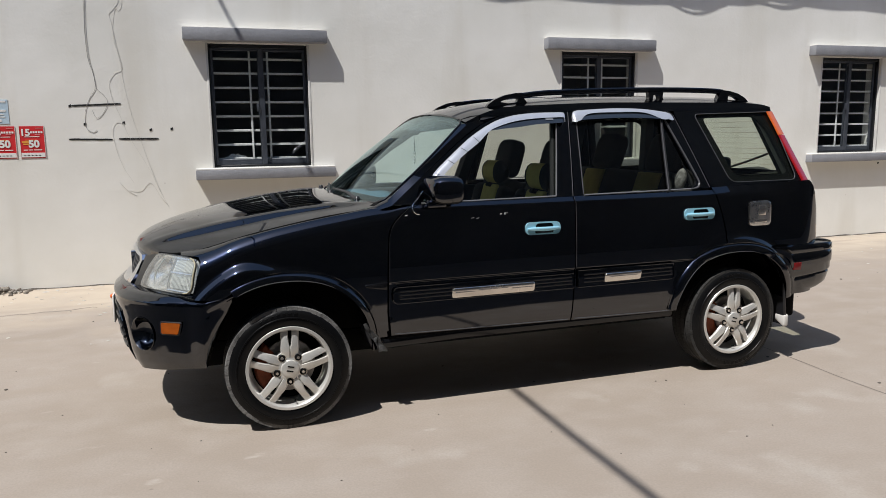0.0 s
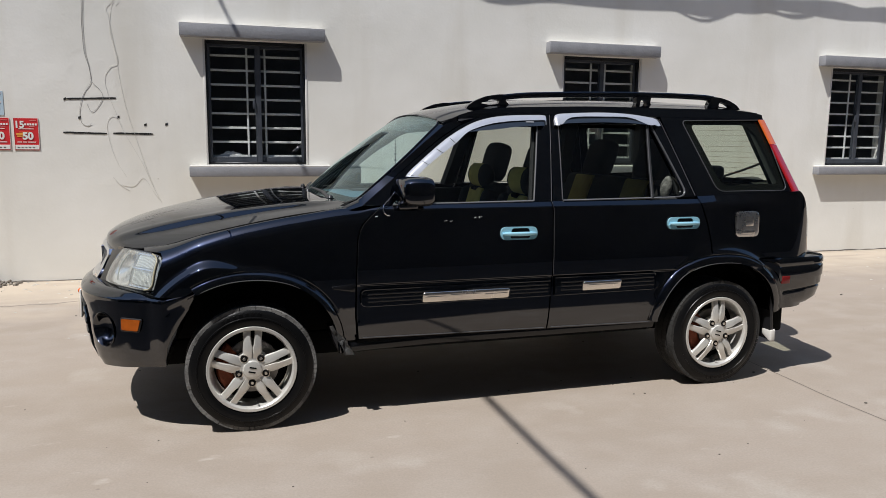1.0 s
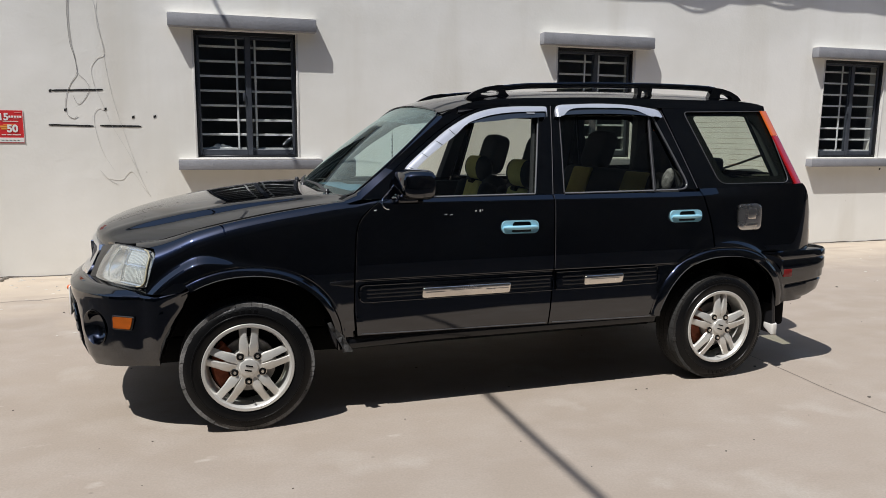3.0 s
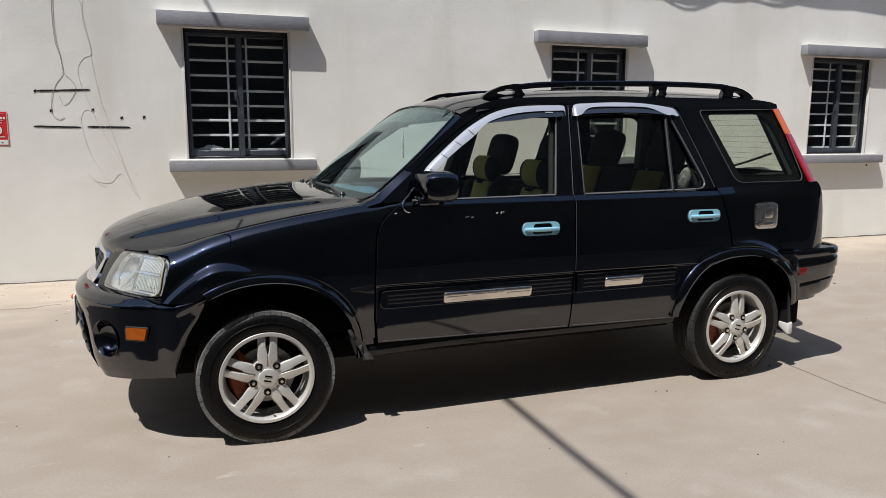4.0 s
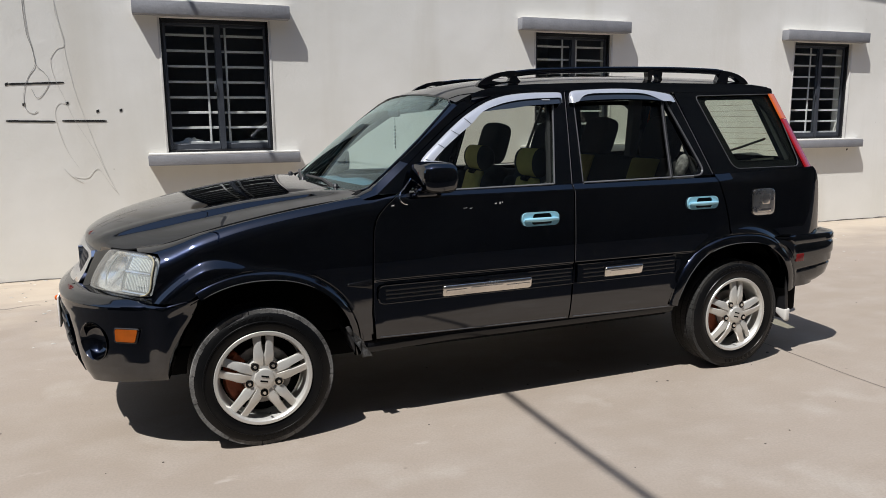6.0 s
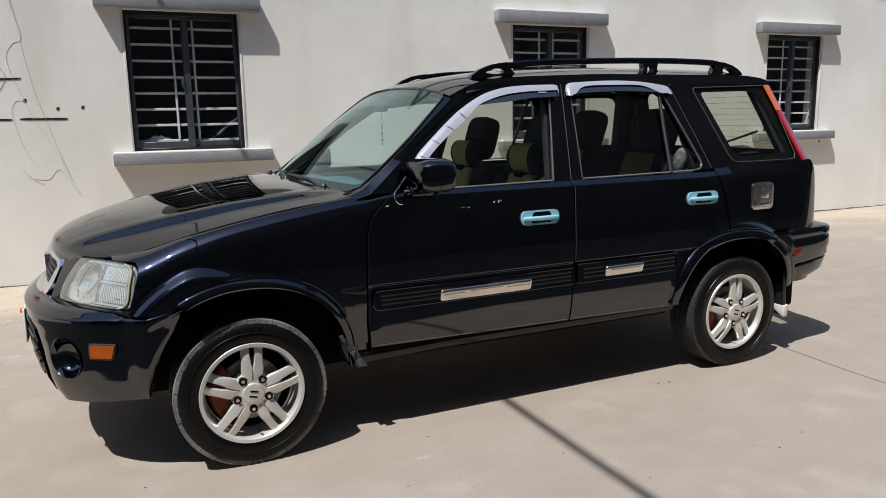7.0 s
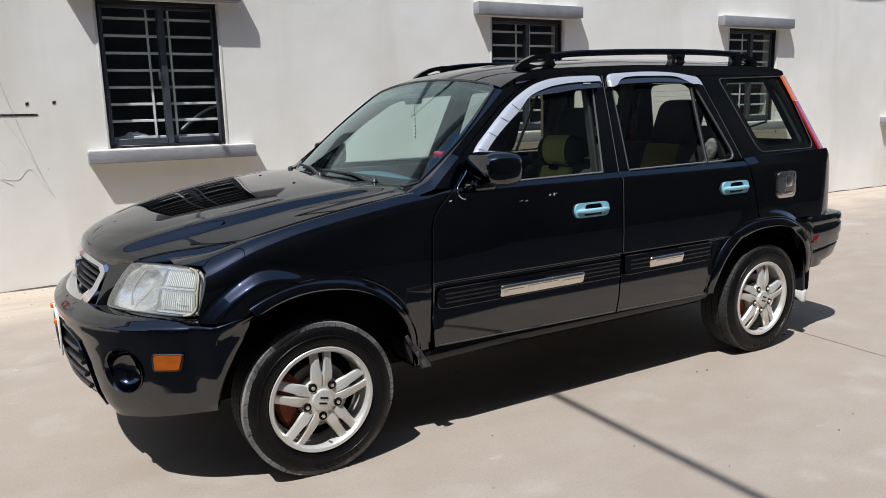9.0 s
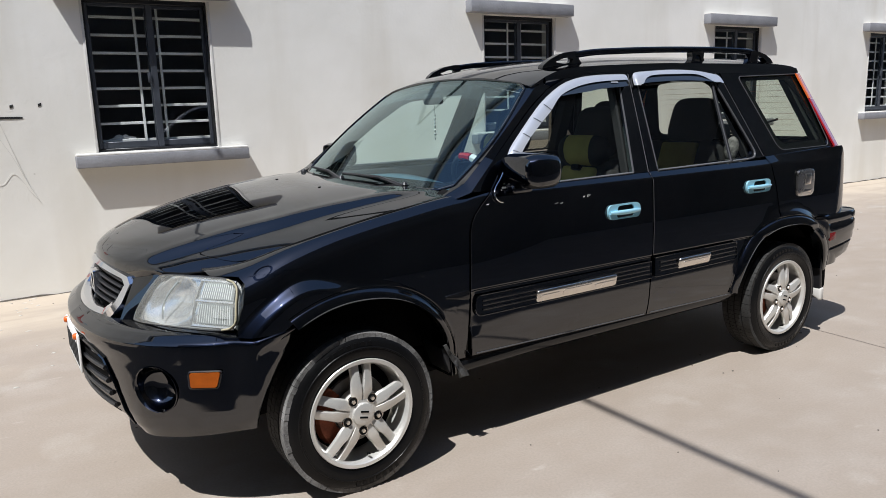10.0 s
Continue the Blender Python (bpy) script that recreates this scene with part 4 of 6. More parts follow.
    box(bm, (3.03, min(sgn * 0.66, sgn * 0.875), 0.225), (3.055, max(sgn * 0.66, sgn * 0.875), 0.55), 0.008, 2)
    for v in bm.verts:
        v.co.x -= max(0, v.co.z - 0.40) * 0.25
    flap = part("rear_mud_flap", bm, M_TRIM, CAR, "black rear mud flap")
    # box added behind the flap to close a sunlit gap in the shadow
    bm = bmesh.new()
    box(bm, (3.052, min(sgn * 0.60, sgn * 0.845), 0.27), (3.135, max(sgn * 0.60, sgn * 0.845), 0.52), 0.02)
    part("flap_sun_block", bm, M_DARK, flap)
    bm = bmesh.new()
    box(bm, (3.022, min(sgn * 0.80, sgn * 0.880), 0.218), (3.062, max(sgn * 0.80, sgn * 0.880), 0.295), 0.012, 3)
    for v in bm.verts:
        v.co.z += max(0.0, 0.86 - abs(v.co.y)) * 0.6 * (v.co.z < 0.26)
    part("flap_edge", bm, M_SHADOW_SCUFF, flap, "scuffed pale lower edge")
    # A pillar between windscreen and door
    bm = bmesh.new()
    rows = []
    edge = smooth_line([(0.545, upper(1.078), 1.078), (0.80, upper(1.275), 1.275), (0.97, upper(1.402), 1.402), (1.06, upper(1.458), 1.458), (1.12, upper(1.492), 1.492)], 20)
    inn = [ws_pt(1.0, min(1.0, k / 17)) + Vector((0.03, 0, 0.006)) * max(0, k - 17) for k in range(20)]
    edge = [Vector((0.430, 0.800, 1.040)), Vector((0.495, 0.832, 1.062))] + edge
    inn = [Vector((0.415, 0.735, 1.040)), Vector((0.455, 0.735, 1.060))] + inn
    for e, i in zip(edge, inn):
        m_ = e.lerp(i, 0.5) + Vector((-0.012, 0.010, 0.010))
        rows.append([(e.x, sgn * (e.y - 0.03), e.z - 0.02), (e.x, sgn * e.y, e.z), (m_.x, sgn * m_.y, m_.z), (i.x, sgn * i.y, i.z), (i.x + 0.02, sgn * (i.y - 0.02), i.z - 0.03)])
    grid(bm, rows)
    part("pillar", bm, M_BLACKPAINT, CAR)
    bm = bmesh.new()
    a, b, c, d = (Vector((u, sgn * v, z)) for u, v, z in ((0.495, 0.715, 1.086), (0.565, 0.850, 1.084), (0.515, 0.812, 1.066), (0.440, 0.735, 1.062)))
    grid(bm, [[d.lerp(c, j / 4).lerp(a.lerp(b, j / 4), i / 4) + Vector((0, 0, 0.004 * math.sin(math.pi * i / 4))) for j in range(5)] for i in range(5)])
    part("cowl_corner", bm, M_DARK, CAR)
    # mirror
    bm = bmesh.new()
    prof = [(0.0, 0.55), (0.010, 0.80), (0.04, 0.95), (0.09, 1.0), (0.145, 0.98), (0.165, 0.90)]
    rows = []
    for du, k in prof:
        row = []
        for i in range(28):
            a = 2 * math.pi * i / 28
            ca, sa = math.cos(a), math.sin(a)
            x = abs(ca) ** 0.55 * (1 if ca > 0 else -1) * 0.120 * k
            y = abs(sa) ** 0.55 * (1 if sa > 0 else -1) * 0.073 * k
            row.append((0.712 + du * 0.9 + 0.05 * x, sgn * (0.905 + x), 1.152 + y))
        rows.append(row)
    vs = grid(bm, rows, close_v=True)
    bm.faces.new(vs[0])
    bm.faces.new(vs[-1])
    mir = part("door_mirror", bm, M_BLACKPAINT, CAR, "black door mirror housing")
    bm = bmesh.new()
    box(bm, (0.715, min(sgn * 0.80, sgn * 0.90), 1.060), (0.82, max(sgn * 0.80, sgn * 0.90), 1.098), 0.014, 3)
    part("mirror_foot", bm, M_BLACKPAINT, mir)
    bm = bmesh.new()
    g = [(0.8565 + 0.05 * x, sgn * (0.905 + x), 1.150 + z) for x, z in rounded([(-0.095, -0.052), (0.095, -0.052), (0.095, 0.052), (-0.095, 0.052)], 0.02)]
    bm.faces.new([bm.verts.new(p) for p in g])
    part("mirror_glass", bm, M_CHROME, mir)
    bm = bmesh.new()
    tube(bm, smooth_line([(0.748, sgn * 0.806, 1.185), (0.700, sgn * 0.840, 1.130), (0.655, sgn * 0.856, 1.085), (0.646, sgn * 0.868, 1.056), (0.660, sgn * 0.874, 1.036), (0.678, sgn * 0.876, 1.031)], 30), 0.0032, 6)
    part("mirror_gasket", bm, M_CHROME, mir, "bright line round the mirror base")
    # roof rail: a flat bar carried by cast feet with slots
    line = smooth_line([(1.40, 0.508, 1.640), (1.50, 0.505, 1.652), (1.62, 0.503, 1.660), (2.0, 0.50, 1.674), (2.4, 0.50, 1.680), (2.70, 0.502, 1.676), (2.79, 0.505, 1.668)], 24)
    bm = bmesh.new()
    grid(bm, [[(p.x, sgn * (p.y + dv), p.z + dz) for dv, dz in ((-0.012, -0.015), (-0.015, -0.010), (-0.015, 0.010), (-0.010, 0.016), (0.010, 0.016), (0.015, 0.010), (0.015, -0.010), (0.012, -0.015))] for p in line], close_v=True)
    rail = part("roof_rail", bm, M_BLACKPAINT, CAR, "black roof rail")
    feet = [
        ([(1.185, 1.560), (1.195, 1.590), (1.235, 1.618), (1.300, 1.644), (1.37, 1.656), (1.415, 1.658), (1.415, 1.628), (1.44, 1.600), (1.475, 1.588), (1.46, 1.575), (1.30, 1.566)], [(1.268, 1.606), (1.335, 1.628), (1.385, 1.626), (1.375, 1.604), (1.32, 1.598)]),
        ([(2.232, 1.600), (2.250, 1.632), (2.243, 1.668), (2.348, 1.670), (2.340, 1.632), (2.362, 1.602), (2.33, 1.598)], [(2.272, 1.612), (2.276, 1.650), (2.314, 1.650), (2.322, 1.612)]),
        ([(2.70, 1.600), (2.745, 1.622), (2.770, 1.682), (2.835, 1.676), (2.90, 1.660), (2.955, 1.634), (2.985, 1.604), (2.99, 1.585), (2.85, 1.590)], [(2.820, 1.622), (2.828, 1.650), (2.880, 1.640), (2.920, 1.615)]),
    ]
    for outer, hole in feet:
        bm = bmesh.new()
        plate(bm, rounded(outer, 0.012, 3), (rounded(hole, 0.012, 3),), lambda u, z: (u, sgn * 0.522, z), (0, -sgn * 0.036, 0))
        plate(bm, rounded(outer, 0.012, 3), (rounded(hole, 0.012, 3),), lambda u, z: (u, sgn * 0.486, z), None)
        part("rail_foot", bm, M_BLACKPAINT, rail)

# roof
ROOF_C = [(0.95, 1.540), (0.99, 1.553), (1.1, 1.584), (1.3, 1.620), (1.6, 1.647), (2.2, 1.664), (2.8, 1.656), (3.0, 1.642), (3.12, 1.618)]
ROOF_E = [(0.95, 1.470), (1.02, 1.496), (1.1, 1.532), (1.22, 1.565), (1.4, 1.582), (1.6, 1.590), (2.0, 1.600), (2.8, 1.600), (3.0, 1.588), (3.12, 1.560)]
bm = bmesh.new()
rows = []
for i in range(41):
    row = []
    for j in range(25):
        b = -1 + 2 * j / 24
        u0 = 0.985 + 0.06 * (0.62 * b) ** 2
        u = u0 + (3.075 - 0.045 * abs(b) ** 10 - u0) * i / 40
        zc, ze = scurve(ROOF_C, u), scurve(ROOF_E, u)
        ve = upper(ze) + 0.004
        row.append((u, b * ve, zc - (zc - ze) * abs(b) ** 2.6))
    rows.append(row)
grid(bm, rows)
skirt(bm, (0, 0, -0.03))
part("roof", bm, M_BLACKPAINT, CAR, "black roof panel")
for sgn in (-1, 1):
    bm = bmesh.new()
    us = [1.10 + i * 0.1 for i in range(20)] + [3.06]
    grid(bm, [[(u, sgn * (upper(curve(ROOF_E, u)) + 0.004), curve(ROOF_E, u)), (u, sgn * (upper(curve(ROOF_E, u) - 0.02) + 0.004), curve(ROOF_E, u) - 0.02), (u, sgn * (upper(1.545)), 1.548 if u > 1.4 else curve([(1.1, 1.478), (1.22, 1.522), (1.4, 1.545)], u))] for u in us])
    part("roof_side", bm, M_BLACKPAINT, CAR)

# windscreen
bm = bmesh.new()
rows = [[ws_pt(-1 + 2 * j / 28, i / 18) for j in range(29)] for i in range(19)]
grid(bm, rows)
ws = part("windscreen", bm, M_WINDSCREEN, CAR, "greenish windscreen glass")
ws.visible_shadow = False
bm = bmesh.new()
band = [Vector(p) for p in rows[0]] + [Vector(r[-1]) for r in rows[1:]] + [Vector(p) for p in reversed(rows[-1][:-1])] + [Vector(r[0]) for r in reversed(rows[1:-1])]
tube(bm, [*band, band[0]], 0.0062, 8)
part("windscreen_seal", bm, M_BLACKPAINT, CAR, "glossy black windscreen moulding")
bm = bmesh.new()
grid(bm, [[ws_pt(-0.985 + 1.97 * j / 28, 0.80 + 0.195 * i / 3) + Vector((0.004, 0, -0.005)) for j in range(29)] for i in range(4)])
for nm, f in (("frit_band", lambda s, j: ws_pt(-0.985 + 1.97 * j / 28, 0.005 + 0.065 * s)), ("frit_edge", lambda s, j: ws_pt(-0.99 + 0.025 * s, 0.01 + 0.98 * j / 28)), ("frit_edge", lambda s, j: ws_pt(0.99 - 0.025 * s, 0.01 + 0.98 * j / 28))):
    b2 = bmesh.new()
    grid(b2, [[f(s, j) + Vector((0.003, 0, -0.004)) for j in range(29)] for s in (0, 0.5, 1)])
    part(nm, b2, M_DARK, ws, "black painted glass border")
sb = part("shade_band", bm, M_BAND, ws, "blue tinted shade band")
sb.visible_shadow = False

# bonnet
CEN = [(0.0, -0.715, 0.866), (0.02, -0.708, 0.886), (0.06, -0.68, 0.910), (0.14, -0.61, 0.944), (0.26, -0.48, 0.986), (0.45, -0.24, 1.038), (0.7, 0.04, 1.080), (0.9, 0.26, 1.098), (1.0, 0.375, 1.098)]
EDGE = [(0.0, -0.600, 0.470, 0.850), (0.06, -0.575, 0.525, 0.865), (0.14, -0.50, 0.622, 0.869), (0.26, -0.37, 0.718, 0.895), (0.45, -0.14, 0.785, 0.964), (0.7, 0.16, 0.797, 1.024), (0.9, 0.40, 0.796, 1.056), (1.0, 0.520, 0.790, 1.070)]
bm = bmesh.new()
rows = []
for i in range(49):
    a = (i / 48) ** 1.5
    cu, cz = scurve([(r[0], r[1]) for r in CEN], a), scurve([(r[0], r[2]) for r in CEN], a)
    eu, ev, ez = (scurve([(r[0], r[k]) for r in EDGE], a) for k in (1, 2, 3))
    row = []
    for j in range(97):
        b = -1 + 2 * j / 96
        t = abs(b)
        f = t ** 2.2
        v = ev * b
        fade = min(1.0, a * 10) * min(1.0, (1.04 - a) * 6)
        # a pressed step along each side: flat, a short fall, then a flat strip by the wing
        d = abs(v) - curve([(0.0, 0.36), (0.06, 0.425), (0.14, 0.465), (0.26, 0.528), (0.45, 0.612), (0.7, 0.646), (0.9, 0.662), (1.0, 0.668)], a)
        step = 0.5 + 0.5 * math.tanh(d / 0.021)
        share = (0.16 + 0.14 * ease((a - 0.15) / 0.35)) * fade
        row.append((cu + (eu - cu) * f, v, cz + (ez - cz) * ((1 - share) * t ** 3.0 + share * step) + fade * 0.003 * math.exp(-((d + 0.045) / 0.03) ** 2)))
    rows.append(row)
grid(bm, rows)
skirt(bm, (0, 0, -0.03))
bonnet = part("bonnet", bm, M_BLACKPAINT, CAR, "glossy black bonnet")
for sgn in (-1, 1):
    bm = bmesh.new()
    tube(bm, smooth_line([(r[1], sgn * (r[2] + 0.001), r[3] + 0.0005) for r in EDGE[1:]], 40), 0.0042, 6)
    part("shut_line", bm, M_DARK, bonnet, "dark gap along the bonnet edge")


def sweep_bumper(plan, profile, zlow, n, swell=None):
    """A bumper skin swept along half a plan line on both sides; profile: (height 0..1, outward offset)."""
    bm = bmesh.new()
    half = smooth_line([(u, v, 0) for v, u in plan], n)
    full = [Vector((p.x, -p.y, 0)) for p in reversed(half[1:])] + half
    rows = []
    for i, p in enumerate(full):
        d = (full[min(i + 1, len(full) - 1)] - full[max(i - 1, 0)]).normalized()
        nrm = Vector((-d.y, d.x, 0))
        if nrm.dot(Vector((p.x - 1.3, p.y, 0))) < 0:
            nrm = -nrm
        z0, z1 = zlow(abs(p.y), p.x)
        row = []
        for h, o in profile:
            z = z0 + (z1 - z0) * h
            if swell:
                # height within the whole face, so that the cut of the arch does not squeeze the shape
                o = o + swell(p.y, p.x, h if z0 < 0.36 else (z - 0.33) / 0.36)
            row.append((p.x + nrm.x * o, p.y + nrm.y * o, z))
        rows.append(row)
    grid(bm, rows)
    return bm


# front bumper
FPLAN = [(0.0, -0.838), (0.16, -0.830), (0.32, -0.808), (0.48, -0.768), (0.62, -0.700), (0.74, -0.605), (0.812, -0.510), (0.846, -0.430), (0.858, -0.365), (0.864, -0.31), (0.868, -0.238)]
FPROF = [(1.03, -0.17), (1.005, -0.10), (0.985, -0.045), (0.97, -0.030), (0.91, 0.002), (0.895, 0.006), (0.86, 0.007), (0.80, 0.005), (0.70, -0.004), (0.55, -0.010), (0.38, -0.016), (0.22, -0.026), (0.10, -0.045), (0.0, -0.085)]
FSTAND = [(0.0, 0.064), (0.10, 0.039), (0.22, 0.030), (0.38, 0.022), (0.55, 0.014), (0.70, 0.008), (0.80, 0.001), (0.86, 0.0), (1.1, 0.0)]


def bumper_swell(v, u, h):
    """The bumper's sides stand upright, and swell into the wheel arch."""
    return curve(FSTAND, h) * ease((abs(v) - 0.42) / 0.22) + (0.044 * ease((u + 0.47) / 0.11) * ease((h + 0.25) / 0.75))


def fz(v, u):
    low = 0.285 + 0.055 * min(1, v / 0.86) ** 3
    # the cut for the wheel, a slanting line that meets the wing's flare at the seam
    low = max(low, curve([(-0.40, 0.30), (-0.39, 0.325), (-0.347, 0.447), (-0.305, 0.536), (-0.268, 0.603), (-0.235, 0.680)], u))
    return (low, 0.685 + 0.012 * (v / 0.86) ** 2)


def on_bumper(v, h, off=0.0):
    """A place on the front bumper's face, with its outward direction."""
    half = smooth_line([(u, vv, 0) for vv, u in FPLAN], 200)
    k = min(range(200), key=lambda i: abs(half[i].y - abs(v)))
    d = (half[min(k + 1, 199)] - half[max(k - 1, 0)]).normalized()
    nrm = Vector((-d.y, d.x, 0))
    if nrm.x > 0:
        nrm = -nrm
    o = curve([(q[0], q[1]) for q in reversed(FPROF)], h) + bumper_swell(v, half[k].x, h)
    z0, z1 = fz(abs(v), -1)
    p = half[k] + nrm * (o + off)
    s = -1 if v < 0 else 1
    return Vector((p.x, s * p.y, z0 + (z1 - z0) * h)), Vector((nrm.x, s * nrm.y, 0))


FINE = [(FPROF[i][0] + (FPROF[i + 1][0] - FPROF[i][0]) * k / 4, FPROF[i][1] + (FPROF[i + 1][1] - FPROF[i][1]) * k / 4) for i in range(len(FPROF) - 1) for k in range(4)] + [FPROF[-1]]
bm = sweep_bumper(FPLAN, FINE, fz, 150, bumper_swell)
for sgn in (-1, 1):
    # cut the oval recess: pull the nearest points onto its edge, drop the skin inside it
    p, nrm = on_bumper(sgn * 0.665, 0.48)
    tang = Vector((-nrm.y, nrm.x, 0))
    inside = set()
    for v in bm.verts:
        q = v.co - p
        if abs(q.dot(nrm)) > 0.06:
            continue
        a, b = q.dot(tang) / 0.086, q.z / 0.080
        r = math.hypot(a, b)
        if 0.82 < r < 1.12:
            v.co += tang * (a / r - a) * 0.086 + Vector((0, 0, (b / r - b) * 0.080))
            r = 1.0
        if r < 1.001:
            inside.add(v)
    bmesh.ops.delete(bm, geom=[f for f in bm.faces if all(v in inside for v in f.verts)], context="FACES")
bump_f = part("front_bumper", bm, M_BLACKPAINT, CAR, "black front bumper with a deep top ledge")


for sgn in (-1, 1):
    # side marker lamp
    p, nrm = on_bumper(sgn * 0.80, 0.575)
    tang = Vector((-nrm.y, nrm.x, 0)) * (1 if sgn < 0 else -1)
    bm = bmesh.new()
    ring = rounded([(-0.050, -0.026), (0.038, -0.026), (0.054, 0.026), (-0.050, 0.026)], 0.008, 3)
    if tang.x < 0:
        tang = -tang
    top = [bm.verts.new(p + nrm * 0.010 + tang * a + Vector((0, 0, b))) for a, b in ring]
    bm.faces.new(top)
    skirt(bm, tuple(-nrm * 0.03))
    lamp = part("side_marker_lamp", bm, M_AMBER, bump_f, "amber side marker lens")
    bm = bmesh.new()
    tube(bm, [p + nrm * 0.004 + tang * a * 1.09 + Vector((0, 0, b * 1.12)) for a, b in ring + [ring[0]]], 0.004, 6)
    part("lamp_bezel", bm, M_TRIM, bump_f)
    # round lower recess with a lamp bucket
    p, nrm = on_bumper(sgn * 0.665, 0.48)
    m = nrm.to_track_quat("Y", "Z").to_matrix().to_4x4()
    m.translation = p
    bm = bmesh.new()
    lathe(bm, [(0.0005, 0.089), (0.0012, 0.086), (-0.004, 0.082), (-0.022, 0.078), (-0.044, 0.066), (-0.056, 0.046), (-0.060, 0.0)], 40)
    bmesh.ops.transform(bm, matrix=m @ Matrix.Diagonal((1.03, 1, 0.96, 1)), verts=bm.verts)
    part("lamp_recess", bm, M_BLACKPAINT, bump_f, "round recess in the bumper")
    # lower grille side cheek line
    bm = bmesh.new()
    tube(bm, [on_bumper(sgn * v, h, 0.003)[0] for v, h in ((0.10, 0.74), (0.30, 0.73), (0.40, 0.66), (0.46, 0.45), (0.50, 0.20), (0.52, 0.06))], 0.007, 6)
    part("bumper_crease", bm, M_BLACKPAINT, bump_f)
    # tow hook under the corner
    bm = bmesh.new()
    tube(bm, [(-0.58, sgn * 0.52, 0.33), (-0.60, sgn * 0.52, 0.298), (-0.59, sgn * 0.52, 0.276)], 0.007, 6)
    part("tow_hook", bm, M_DARK, bump_f)

for k in range(4):
    h = 0.18 + 0.13 * k
    L = [on_bumper(v, h, 0.004)[0] for v in [-0.40 + 0.04 * i for i in range(21)]]
    bm = bmesh.new()
    tube(bm, L, 0.010, 6)
    part("intake_slat", bm, M_TRIM, bump_f)
bm = bmesh.new()
grid(bm, [[on_bumper(v, h, 0.001)[0] for h in (0.1, 0.3, 0.5, 0.66)] for v in [-0.40 + 0.04 * i for i in range(21)]])
part("intake", bm, M_DARK, bump_f, "dark lower intake")
bm = bmesh.new()
box(bm, (-0.847, -0.19, 0.450), (-0.838, 0.19, 0.600), 0.004)
plt = part("number_plate", bm, M_WHITE_PAPER, CAR, "white number plate with unreadable dark bars")
for k in range(6):
    bm = bmesh.new()
    box(bm, (-0.8495, -0.165 + k * 0.057, 0.475), (-0.8465, -0.13 + k * 0.057, 0.56))
    part("bar", bm, M_INK, plt)
for v in (-0.15, 0.15):
    bm = bmesh.new()
    lathe(bm, [(0.012, 0.0), (0.012, 0.008), (0.006, 0.013), (-0.004, 0.014)], 14)
    bmesh.ops.transform(bm, matrix=Matrix.Translation((-0.847, v, 0.588)) @ Matrix.Rotation(radians(90), 4, "Z"), verts=bm.verts)
    part("plate_bolt", bm, M_ORANGE, plt, "orange reflector bolt")

# radiator grille: chrome surround, bars, emblem
GR = lambda b, h: Vector((-0.770 + 0.055 * h + (0.048 + 0.012 * h) * b * b, 0.378 * b, 0.680 + h * (0.186 - 0.033 * b * b)))
bm = bmesh.new()
grid(bm, [[GR(-0.97 + 1.94 * i / 24, j / 6) + Vector((0.035, 0, 0)) for j in range(7)] for i in range(25)])
grille = part("radiator_grille", bm, M_DARK, CAR, "dark grille in a chrome surround")
for k in range(5):
    bm = bmesh.new()
    tube(bm, [GR(-0.80 + 1.6 * i / 16, 0.26 + 0.13 * k) + Vector((0.015, 0, 0)) for i in range(17)], 0.009, 6, 0.6)
    part("grille_bar", bm, M_TRIM, grille)
bm = bmesh.new()
outer = [GR(b, 0.97) for b in [-0.92 + 1.84 * i / 20 for i in range(21)]] + [GR(1.0, 0.85), GR(0.97, 0.4), GR(0.88, 0.12)] + [GR(b, -0.02 - 0.06 * (1 - b * b)) for b in [0.80 - 1.6 * i / 16 for i in range(17)]] + [GR(-0.88, 0.12), GR(-0.97, 0.4), GR(-1.0, 0.85)]
cen = GR(0, 0.5)
rows = []
for p in outer + [outer[0]]:
    inn = Vector((p.x, cen.y + (p.y - cen.y) * 0.83, cen.z + (p.z - cen.z) * 0.66))
    rows.append([p + Vector((0.03, 0, 0)), p + Vector((-0.004, 0, 0)), p.lerp(inn, 0.5) + Vector((-0.018, 0, 0)), inn + Vector((-0.006, 0, 0)), inn + Vector((0.025, 0, 0))])
grid(bm, rows)
part("grille_surround", bm, M_CHROME, grille, "chrome grille surround")
bm = bmesh.new()
plate(bm, rounded([(-0.034, 0.725), (0.034, 0.725), (0.044, 0.815), (-0.044, 0.815)], 0.012, 4), (rounded([(-0.017, 0.742), (0.017, 0.742), (0.024, 0.798), (-0.024, 0.798)], 0.008, 4),), lambda y, z: (-0.748, y, z), (0.03, 0, 0))
part("emblem", bm, M_CHROME, grille)

